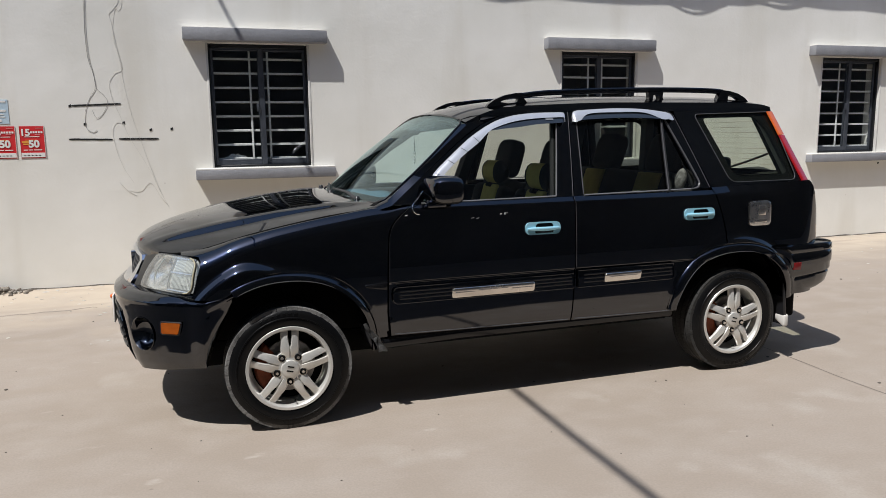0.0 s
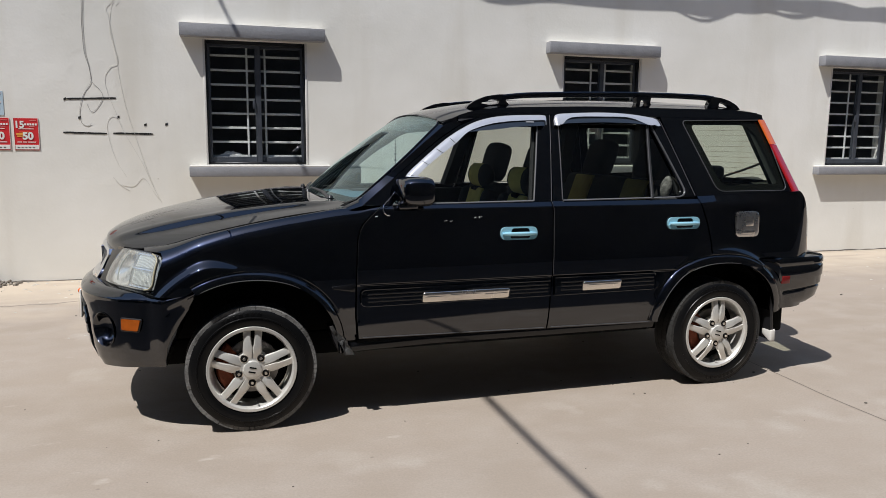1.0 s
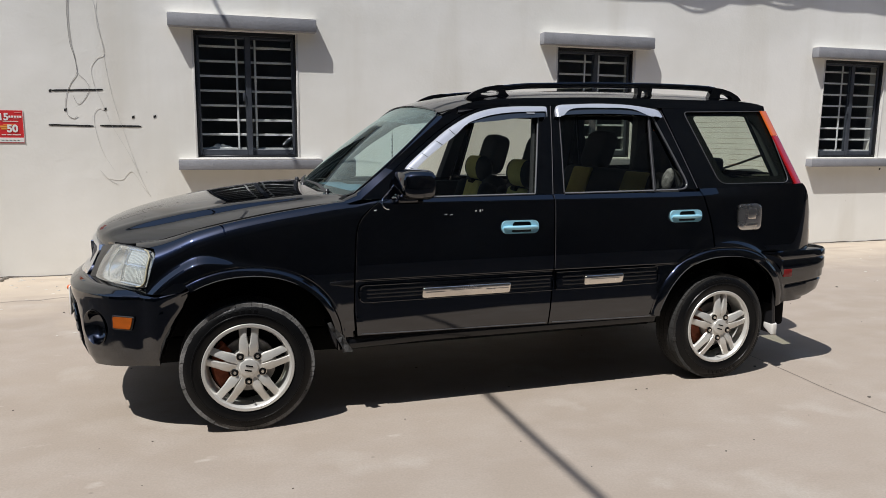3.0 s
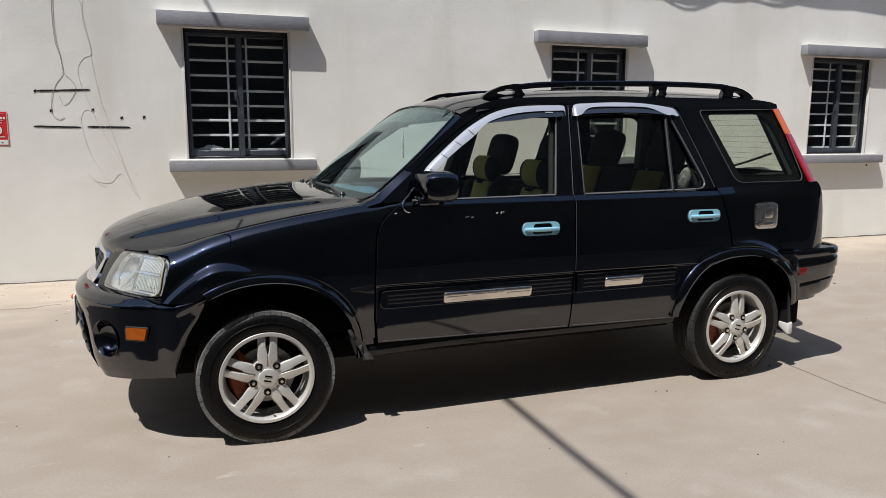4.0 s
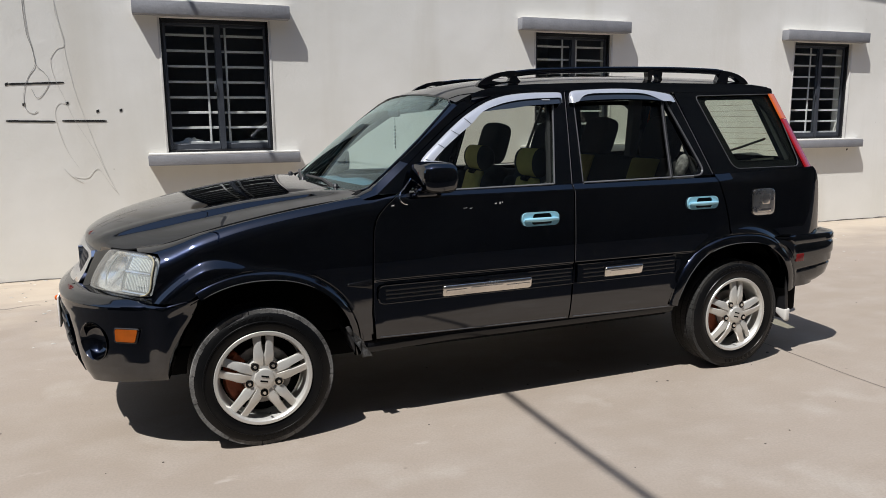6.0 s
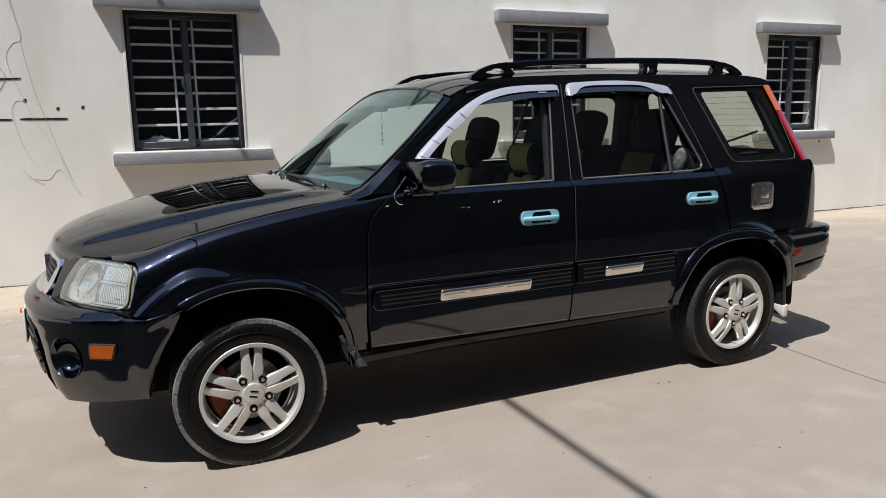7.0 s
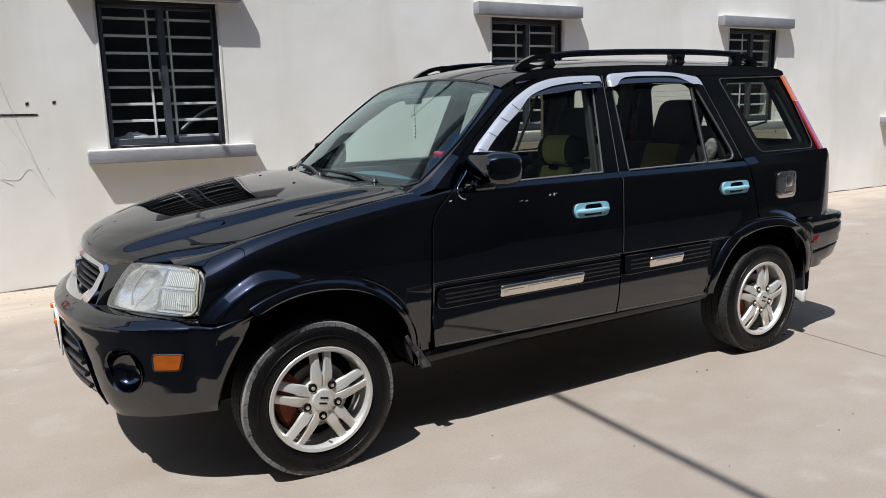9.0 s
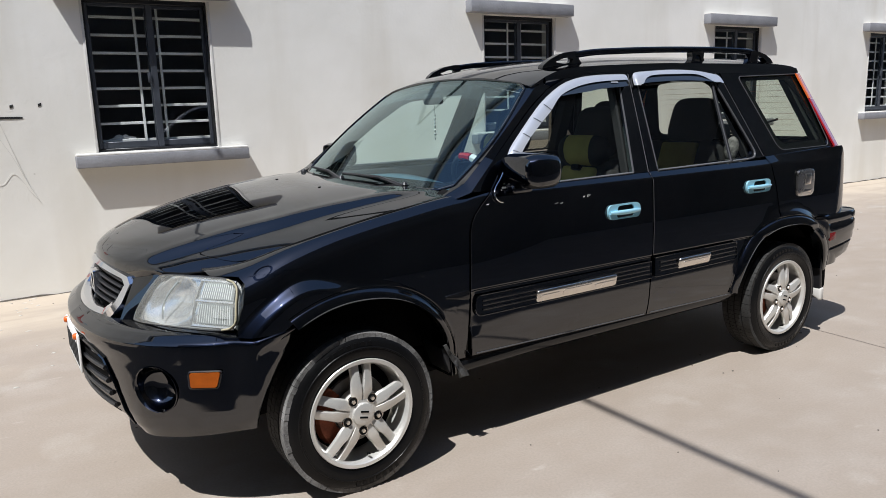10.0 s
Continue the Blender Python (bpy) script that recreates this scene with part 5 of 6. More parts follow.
# headlights
for sgn in (-1, 1):
    c = [Vector((-0.674, sgn * 0.423, 0.682)), Vector((-0.419, sgn * 0.856, 0.693)), Vector((-0.382, sgn * 0.811, 0.864)), Vector((-0.574, sgn * 0.497, 0.855))]
    nrm = (c[1] - c[0]).cross(c[3] - c[0]).normalized()
    if nrm.x > 0:
        nrm = -nrm

    def hl(a, b, off=0.0):
        p = c[0].lerp(c[1], a).lerp(c[3].lerp(c[2], a), b)
        return p + nrm * (off - 0.009 + 0.055 * math.sin(math.pi * (0.08 + 0.84 * a)) * 0.9 + 0.010 * math.sin(math.pi * b))

    def hl_map(a, b):
        # rounded-rectangle squeeze of the corners
        x, y = 2 * a - 1, 2 * b - 1
        return 0.5 + 0.5 * x * math.sqrt(1 - (0.20 if x > 0 else 0.10) * y ** 6), 0.5 + 0.5 * y * math.sqrt(1 - (0.24 if x > 0 else 0.14) * x ** 6)

    bm = bmesh.new()
    grid(bm, [[hl(*hl_map(i / 20, j / 12), 0.012) for j in range(13)] for i in range(21)])
    skirt(bm, tuple(-nrm * 0.03))
    lens = part("headlight", bm, M_LENS, CAR, "hazy clear headlight lens")
    lens.visible_shadow = False
    bm = bmesh.new()
    edge = [hl_map(a, 0.0) for a in [i / 16 for i in range(17)]] + [hl_map(1, b) for b in [i / 10 for i in range(1, 11)]] + [hl_map(a, 1) for a in [1 - i / 16 for i in range(1, 17)]] + [hl_map(0, b) for b in [1 - i / 10 for i in range(1, 11)]]
    tube(bm, [hl(a, b, 0.006) for a, b in edge], 0.0036, 6)
    part("lamp_gasket", bm, M_TRIM, lens)
    bm = bmesh.new()
    tube(bm, [hl(a, b, 0.012) for a, b in edge[15:28]], 0.0036, 6)
    part("lamp_gasket", bm, mat("yellowed lamp edge", (0.40, 0.36, 0.24), 0.4), lens, "yellowed lens rim")
    bm = bmesh.new()
    rows = []
    for i in range(21):
        row = []
        for j in range(13):
            a, b = hl_map(i / 20, j / 12)
            d = -0.012
            if a < 0.62:
                r = math.hypot((a - 0.33) / 0.30, (b - 0.5) / 0.46)
                d = -0.012 - 0.050 * max(0.0, 1 - r * r)
            row.append(hl(a, b, d))
        rows.append(row)
    grid(bm, rows)
    part("reflector", bm, M_REFLECTOR, lens, "bright lamp reflector")
    bm = bmesh.new()
    tube(bm, [hl(0.34 - 0.05 * math.sin(math.pi * t), 0.12 + 0.76 * t, -0.006) for t in [i / 10 for i in range(11)]], 0.0045, 6)
    part("reflector_edge", bm, M_LAMPGREY, lens)
    # two chambers behind fluted windows, with pale frames between and beside them
    for b0, b1, nf in ((0.58, 0.90, 15), (0.12, 0.50, 15)):
        bm = bmesh.new()
        grid(bm, [[hl(0.675 + 0.275 * i / 6, b0 + (b1 - b0) * j / 4, -0.006) for j in range(5)] for i in range(7)])
        part("turn_lamp_chamber", bm, M_LAMPGREY, lens)
        for k in range(nf):
            a = 0.685 + 0.255 * k / (nf - 1)
            bm = bmesh.new()
            tube(bm, [hl(a, b0 + 0.02, 0.004), hl(a, b1 - 0.02, 0.004)], 0.0014, 5)
            part("lens_flute", bm, M_FLUTE, lens).visible_shadow = False
    for a0, b0, a1, b1 in ((0.645, 0.06, 0.645, 0.94), (0.64, 0.54, 0.965, 0.54), (0.64, 0.93, 0.965, 0.93), (0.64, 0.07, 0.965, 0.07)):
        bm = bmesh.new()
        tube(bm, [hl(a0 + (a1 - a0) * k / 5, b0 + (b1 - b0) * k / 5, 0.003) for k in range(6)], 0.0055, 6)
        part("lens_bar", bm, M_REFLECTOR, lens).visible_shadow = False
    bm = bmesh.new()
    grid(bm, [[hl(0.78 + 0.15 * i / 8, 0.24 + 0.18 * j / 4, -0.002 - 0.004 * math.cos(i / 8 * math.pi * 2)) for j in range(5)] for i in range(9)])
    part("turn_reflector", bm, M_REFLECTOR, lens)
    # black corner filler between grille and lamp, and panel under the bonnet edge
    bm = bmesh.new()
    rows = []
    for j in range(7):
        s = j / 6
        a, b = GR(sgn * 1.0, s), c[0].lerp(c[3], s)
        rows.append([a + Vector((0.03, 0, 0)), a + Vector((0.004, sgn * 0.004, 0)), a.lerp(b, 0.5) + Vector((-0.008, 0, 0)), b + nrm * 0.012, b - nrm * 0.04])
    grid(bm, rows)
    part("nose_panel", bm, M_BLACKPAINT, CAR)

# slab that closes the nose behind lamps and grille
bm = bmesh.new()
box(bm, (-0.62, -0.36, 0.32), (-0.58, 0.36, 0.82))
box(bm, (-0.46, -0.70, 0.32), (-0.42, 0.70, 0.80))
part("radiator_support", bm, M_DARK, CAR)

# rear bumper and tailgate
RPLAN = [(0.0, 3.515), (0.30, 3.510), (0.55, 3.496), (0.71, 3.474), (0.81, 3.436), (0.862, 3.372), (0.881, 3.27), (0.887, 3.10), (0.890, 2.985), (0.892, 2.90)]
RPROF = [(1.02, -0.10), (1.0, -0.03), (0.985, -0.008), (0.95, 0.0), (0.86, 0.002), (0.82, -0.006), (0.78, 0.002), (0.58, 0.002), (0.55, -0.004), (0.40, -0.006), (0.36, -0.016), (0.33, -0.012), (0.10, -0.030), (0.0, -0.06)]
bm = sweep_bumper(RPLAN, RPROF, lambda v, u: (max(curve([(2.98, 0.385), (3.10, 0.405), (3.38, 0.448)], u), arch(u, (ARCH_R[0], ARCH_R[1], 0.425), 0.3)), 0.735), 60)
bump_r = part("rear_bumper", bm, M_BLACKPAINT, CAR, "black rear bumper")
for sgn in (-1, 1):
    bm = bmesh.new()
    y0, y1 = sorted((sgn * 0.875, sgn * 0.8925))
    box(bm, (3.065, y0, 0.575), (3.125, y1, 0.622), 0.004)
    part("side_marker_lamp", bm, M_DULLRED, bump_r, "red side marker lens")
    bm = bmesh.new()
    grid(bm, [[(2.987 + 0.006 * (i == 4), sgn * (0.76 + 0.126 * i / 4), 0.42 + (0.315 if i < 4 else 0.305) * j / 4) for j in range(5)] for i in range(5)])
    part("bumper_end", bm, M_BLACKPAINT, bump_r)
    bm = bmesh.new()
    grid(bm, [[(2.90 + 0.03 * i, sgn * (wide(2.90 + 0.03 * i, 0.74) - 0.03 + 0.05 * j), 0.741 - 0.004 * j) for j in range(2)] for i in range(5)])
    part("bumper_ledge", bm, M_BLACKPAINT, bump_r)
HATCH_U = [(0.74, 3.375), (1.10, 3.350), (1.30, 3.285), (1.60, 3.135)]
HATCH_W = [(0.74, 0.79), (1.10, 0.775), (1.56, 0.60), (1.60, 0.55)]


def hatch_at(v, z):
    b = min(1.0, abs(v) / curve(HATCH_W, z))
    return (curve(HATCH_U, z) - 0.10 * b ** 6 - 0.012 * b * b, v, z)


bm = bmesh.new()
rows = []
for i in range(9):
    z = 0.74 + (1.12 - 0.74) * i / 8
    rows.append([hatch_at(curve(HATCH_W, z) * (-1 + 2 * j / 24), z) for j in range(25)])
grid(bm, rows)
bm2 = bmesh.new()
hole = rounded([(-0.60, 1.165), (0.60, 1.165), (0.49, 1.535), (-0.49, 1.535)], 0.06, 5)
rim_ = [(-0.775 + 1.55 * i / 16, 1.12) for i in range(17)] + [(curve(HATCH_W, z), z) for z in (1.2, 1.3, 1.4, 1.5, 1.58)] + [(0.50 - i * 0.1, 1.60) for i in range(11)] + [(-curve(HATCH_W, z), z) for z in (1.58, 1.5, 1.4, 1.3, 1.2)]
plate(bm2, rim_, (hole,), hatch_at, None)
me2 = bpy.data.meshes.new("tailgate_frame")
bm2.to_mesh(me2)
bm2.free()
bm.from_mesh(me2)
hatch = part("tailgate", bm, M_BLACKPAINT, CAR, "black tailgate")
bm = bmesh.new()
plate(bm, hole, (), lambda v, z: (hatch_at(v, z)[0] - 0.008, v, z), None)
part("rear_window", bm, M_SIDEGLASS, hatch, "rear window with heating lines").visible_shadow = False
for k in range(9):
    z = 1.20 + k * 0.036
    bm = bmesh.new()
    tube(bm, [(hatch_at(v, z)[0] - 0.012, v, z) for v in (-0.50, -0.25, 0, 0.25, 0.50)], 0.0007, 4)
    part("heating_line", bm, M_RUST, hatch)
bm = bmesh.new()
tube(bm, [(3.335, 0.05, 1.165), (3.325, -0.15, 1.215), (3.305, -0.36, 1.272)], 0.008, 6)
part("rear_wiper", bm, M_TRIM, hatch)
bm = bmesh.new()
box(bm, (3.20, -0.04, 1.14), (3.29, 0.15, 1.245), 0.03, 3)
part("wiper_motor", bm, M_CABIN, hatch)
bm = bmesh.new()
lathe(bm, [(0.0, 0.0), (0.0, 0.26), (0.02, 0.295), (0.05, 0.312), (0.15, 0.315), (0.19, 0.30), (0.205, 0.26), (0.21, 0.0)], 40)
bmesh.ops.transform(bm, matrix=Matrix.Translation((3.375, -0.04, 0.855)) @ Matrix.Rotation(radians(-90), 4, "Z"), verts=bm.verts)
part("spare_wheel_cover", bm, M_TRIM, hatch, "black spare wheel cover")
for sgn in (-1, 1):
    bm = bmesh.new()
    rows = []
    for i in range(13):
        z = 0.74 + 0.82 * i / 12
        u1 = curve(HATCH_U, z) - 0.112
        w1 = curve([(0.74, 0.79), (1.10, 0.775), (1.56, 0.60)], z)
        if z < 1.125:
            u0 = curve(TAIL, z)
            w0 = wide(u0, z)
        else:
            u0, w0 = curve([(1.125, 3.185), (1.545, 3.05)], z), upper(z) - 0.01
        rows.append([(u0, sgn * w0, z), (u0 + 0.03, sgn * (w0 * 0.6 + w1 * 0.4 - 0.004), z), (u1, sgn * w1, z)])
    grid(bm, rows)
    part("rear_corner", bm, M_BLACKPAINT, hatch)

# floor, cabin tub and door trims
bm = bmesh.new()
box(bm, (-0.42, -0.60, 0.27), (3.30, 0.60, 0.40), 0.02)
box(bm, (0.45, -0.80, 0.33), (2.22, 0.80, 0.42), 0.01)
part("floor_pan", bm, M_DARK, CAR)
# added unseen block that keeps sun off the ground under the tail
bm = bmesh.new()
box(bm, (2.98, -0.80, 0.46), (3.28, 0.80, 0.56), 0.03)
box(bm, (3.05, 0.10, 0.30), (3.36, 0.62, 0.46), 0.06, 3)
part("tail_sun_block", bm, M_DARK, CAR)
bm = bmesh.new()
box(bm, (-0.40, -0.60, 0.40), (0.50, 0.60, 0.90), 0.02)
part("engine_bay", bm, M_DARK, CAR)
for sgn in (-1, 1):
    bm = bmesh.new()
    y0, y1 = sorted((sgn * 0.74, sgn * 0.80))
    box(bm, (0.50, y0, 0.42), (2.25, y1, 1.06), 0.02)
    box(bm, (2.25, y0, 0.70), (3.22, y1, 1.09), 0.02)
    part("door_trim", bm, M_CABIN, CAR)
    # inner pillars
    for a, b, w in (((1.50, 1.08), (1.60, 1.56), 0.05), ((2.43, 1.08), (2.39, 1.56), 0.06), ((3.11, 1.10), (2.99, 1.56), 0.05)):
        bm = bmesh.new()
        rows = []
        for s in (0, 0.5, 1):
            u, z = a[0] + (b[0] - a[0]) * s, a[1] + (b[1] - a[1]) * s
            v = upper(z) - 0.03
            rows.append([(u - w, sgn * v, z), (u + w, sgn * v, z), (u + w * 0.7, sgn * (v - 0.05), z), (u - w * 0.7, sgn * (v - 0.05), z)])
        grid(bm, rows, close_v=True)
        part("inner_pillar", bm, M_CABIN, CAR)
bm = bmesh.new()
grid(bm, [[(u, v, curve(ROOF_C, u) - 0.035 - 0.16 * v * v) for v in (-0.60, -0.4, -0.2, 0, 0.2, 0.4, 0.60)] for u in (1.0, 1.3, 1.7, 2.2, 2.7, 3.05)])
part("headlining", bm, mat("grey headlining", (0.30, 0.29, 0.27), 0.95), CAR)
bm = bmesh.new()
rows = []
for u, z in ((0.43, 1.055), (0.54, 1.070), (0.74, 1.07), (0.86, 1.03), (0.90, 0.93), (0.84, 0.75), (0.80, 0.55)):
    rows.append([(u + 0.25 * abs(v) ** 2.2 * (0.5 if u < 0.5 else 0.05), v, z + 0.018 * math.cos(v * 5) * (1 if z > 1 else 0)) for v in [-0.76 + 0.076 * i for i in range(21)]])
grid(bm, rows)
part("dashboard", bm, M_DASH, CAR, "grey dashboard")
bm = bmesh.new()
rows = []
for i in range(28):
    a = 2 * math.pi * i / 28
    row = []
    for k in range(8):
        b = 2 * math.pi * k / 8
        r = 0.182 + 0.014 * math.cos(b)
        row.append(Vector((0.014 * math.sin(b), r * math.cos(a), r * math.sin(a))))
    rows.append(row)
grid(bm, rows, close_u=True, close_v=True)
box(bm, (-0.02, -0.17, -0.03), (0.01, 0.17, 0.03), 0.01)
box(bm, (-0.03, -0.06, -0.07), (0.015, 0.06, 0.05), 0.012)
bmesh.ops.transform(bm, matrix=Matrix.Translation((0.93, -0.36, 1.02)) @ Matrix.Rotation(radians(-25), 4, "Y"), verts=bm.verts)
wheel_ = part("steering_wheel", bm, M_CABIN, CAR, "steering wheel with a red and cream cover")
for a0, a1, mt, lb in ((80, 104, M_RED, "red section of the wheel cover"), (106, 124, M_REVEAL, "cream section of the wheel cover")):
    bm = bmesh.new()
    tube(bm, [Vector((0.0, 0.182 * math.cos(radians(a)), 0.182 * math.sin(radians(a)))) for a in range(a0, a1 + 1, 6)], 0.019, 8)
    bmesh.ops.transform(bm, matrix=Matrix.Translation((0.93, -0.36, 1.02)) @ Matrix.Rotation(radians(-25), 4, "Y"), verts=bm.verts)
    part("wheel_cover", bm, mt, wheel_, lb)
# seats
def soft_block(bm, lo, hi, m, n=3.2):
    """A stuffed block with full, round edges."""
    c, h = (Vector(lo) + Vector(hi)) / 2, (Vector(hi) - Vector(lo)) / 2
    f = lambda x: math.copysign(abs(x) ** (2 / n), x)
    rows = []
    for i in range(15):
        a = -math.pi / 2 + math.pi * i / 14
        rows.append([m @ (c + Vector((h.x * f(math.cos(a)) * f(math.cos(b)), h.y * f(math.cos(a)) * f(math.sin(b)), h.z * f(math.sin(a))))) for b in (2 * math.pi * k / 24 for k in range(24))])
    grid(bm, rows, close_v=True)
    bmesh.ops.remove_doubles(bm, verts=bm.verts, dist=1e-4)


for v0 in (-0.36, 0.36):
    bm = bmesh.new()
    box(bm, (1.02, v0 - 0.25, 0.46), (1.52, v0 + 0.25, 0.66), 0.06, 3)
    seat = part("front_seat", bm, M_SEAT, CAR, "black front seat with mustard green bolsters")
    tilt = Matrix.Translation((1.517, v0, 0.585)) @ Matrix.Rotation(radians(16), 4, "Y")
    bm = bmesh.new()
    box(bm, (-0.07, -0.25, 0.0), (0.07, 0.25, 0.56), 0.06, 3, tilt)
    part("backrest", bm, M_SEAT, seat)
    for s in (-1, 1):
        bm = bmesh.new()
        y0, y1 = sorted((s * 0.16, s * 0.262))
        box(bm, (-0.11, y0, 0.05), (0.03, y1, 0.50), 0.045, 4, tilt)
        part("bolster", bm, M_SEAT, seat)
    bm = bmesh.new()
    box(bm, (-0.092, -0.125, 0.12), (-0.05, 0.125, 0.50), 0.02, 3, tilt)
    part("seat_cover", bm, M_LIME, seat, "mustard green seat cover panel")
    bm = bmesh.new()
    tube(bm, [tilt @ Vector((-0.088 + 0.10 * abs(y) ** 1.6 * 4, y, 0.585)) for y in [-0.085 + 0.017 * k for k in range(11)]], 0.053, 14, 1.5)
    part("neck_pillow", bm, M_LIME, seat, "mustard green neck pillow with black ends")
    for s in (-1, 1):
        bm = bmesh.new()
        tube(bm, [tilt @ Vector((-0.088 + 0.10 * (0.085 + d) ** 1.6 * 4, s * (0.085 + d), 0.585)) for d in (0, 0.03, 0.065, 0.090)], [0.054, 0.053, 0.042, 0.018], 14, 1.5)
        part("pillow_end", bm, M_SEAT, seat)
    bm = bmesh.new()
    box(bm, (-0.115, -0.03, 0.475), (-0.08, 0.03, 0.505), 0.008, 2, tilt)
    part("cover_buckle", bm, M_DARK, seat)
    bm = bmesh.new()
    soft_block(bm, (-0.06, -0.14, 0.57), (0.062, 0.14, 0.832), tilt, 4.2)
    hr = part("headrest", bm, M_SEAT, seat)
    bm = bmesh.new()
    for s in (-0.06, 0.06):
        tube(bm, [tilt @ Vector((0, s, 0.5)), tilt @ Vector((0, s, 0.66))], 0.007, 6)
    part("headrest_post", bm, M_CHROME, seat)
bm = bmesh.new()
box(bm, (1.86, -0.64, 0.46), (2.34, 0.64, 0.68), 0.06, 3)
bench = part("rear_bench", bm, M_SEAT, CAR, "black rear bench with mustard covers")
tilt = Matrix.Translation((2.28, 0, 0.62)) @ Matrix.Rotation(radians(19), 4, "Y")
bm = bmesh.new()
box(bm, (-0.07, -0.64, 0.0), (0.07, 0.64, 0.58), 0.05, 3, tilt)
part("backrest", bm, M_SEAT, bench)
for v0 in (-0.34, 0.34):
    bm = bmesh.new()
    soft_block(bm, (-0.06, v0 - 0.15, 0.57), (0.06, v0 + 0.15, 0.84), tilt, 4.2)
    part("headrest", bm, M_SEAT, bench)
    bm = bmesh.new()
    box(bm, (-0.085, v0 - 0.13, 0.20), (-0.04, v0 + 0.13, 0.56), 0.02, 2, tilt)
    part("seat_cover", bm, M_LIME, bench, "mustard green seat cover")
# inside mirror with a hanging charm
bm = bmesh.new()
box(bm, (0.90, -0.085, 1.428), (0.925, 0.085, 1.482), 0.012, 2)
tube(bm, [(0.912, 0, 1.48), (0.95, 0, 1.515)], 0.01, 6)
im = part("inside_mirror", bm, M_CABIN, CAR)
bm = bmesh.new()
tube(bm, [(0.912, -0.01, 1.43), (0.912, -0.01, 1.25)], 0.0015, 5)
for k in range(7):
    s = 0.0055 if k % 2 else 0.004
    box(bm, (0.912 - s, -0.01 - s, 1.368 - k * 0.019), (0.912 + s, -0.01 + s, 1.381 - k * 0.019), 0.002, 1)
part("hanging_charm", bm, M_STEEL, im, "pale beaded charm on a string")
# wipers and washer nozzles
for u0, v0, u1, v1 in ((0.44, -0.50, 0.40, 0.05), (0.385, 0.02, 0.46, 0.56)):
    bm = bmesh.new()
    zz = 1.094
    tube(bm, [(u0, v0, zz - 0.01), (u0 + (u1 - u0) * 0.35 - 0.005, v0 + (v1 - v0) * 0.35, zz + 0.022), (u1 + 0.01, v1, zz + 0.02)], [0.012, 0.008, 0.006], 6)
    w = part("wiper", bm, M_TRIM, CAR, "black windscreen wiper")
    bm = bmesh.new()
    tube(bm, [(u0 + (u1 - u0) * t + 0.035 , v0 + (v1 - v0) * t, zz + 0.012 + 0.004 * math.sin(t * 20)) for t in [i / 10 for i in range(2, 11)]], 0.006, 6)
    part("wiper_blade", bm, M_DARK, w)
    bm = bmesh.new()
    lathe(bm, [(0.012, 0.0), (0.012, 0.008), (0.0, 0.015)], 12)
    bmesh.ops.transform(bm, matrix=Matrix.Translation((u0, v0, zz)) @ Matrix.Rotation(radians(90), 4, "X"), verts=bm.verts)
    part("wiper_cap", bm, M_TRIM, w)
for u, v, r in ((0.415, 0.56, 0.014), (0.395, 0.03, 0.012)):
    bm = bmesh.new()
    lathe(bm, [(0.014, 0.0), (0.013, r * 0.6), (0.008, r * 0.9), (0.004, r), (-0.012, r * 1.05)], 14)
    bmesh.ops.transform(bm, matrix=Matrix.Translation((u, v, 1.092)) @ Matrix.Rotation(radians(80), 4, "X"), verts=bm.verts)
    part("wiper_pivot", bm, M_TRIM, CAR)
bm = bmesh.new()
grid(bm, [[(0.385 + 0.23 * v * v - 0.012 + 0.03 * s, v, 1.080 - 0.02 * v * v - 0.006 + 0.006 * s) for s in (-1.2, 0, 1)] for v in [-0.70 + 0.07 * i for i in range(21)]])
part("cowl", bm, M_TRIM, CAR)
for v in (-0.26, 0.26):
    bm = bmesh.new()
    box(bm, (0.146, v - 0.005, 1.080), (0.160, v + 0.005, 1.093), 0.003, 2)
    part("washer_nozzle", bm, M_DARK, CAR)


# ---- wheels ----
def build_wheel():
    bm = bmesh.new()
    R, rim = RADIUS, 0.212
    # tyre, outer face towards -v
    prof = [(0.07, rim - 0.008), (-0.012, rim - 0.004), (-0.020, rim + 0.004), (-0.026, rim + 0.018), (-0.028, rim + 0.040), (-0.024, rim + 0.064), (-0.016, R - 0.020), (-0.006, R - 0.009)]
    lathe(bm, prof, 72)
    bms = bm
    bm = bmesh.new()
    lathe(bm, [(-0.006, R - 0.009), (0.006, R - 0.003), (0.02, R - 0.002), (0.08, R), (0.140, R - 0.002), (0.154, R - 0.006), (0.166, R - 0.020), (0.174, R - 0.06), (0.168, rim)], 72)
    return bms, bm


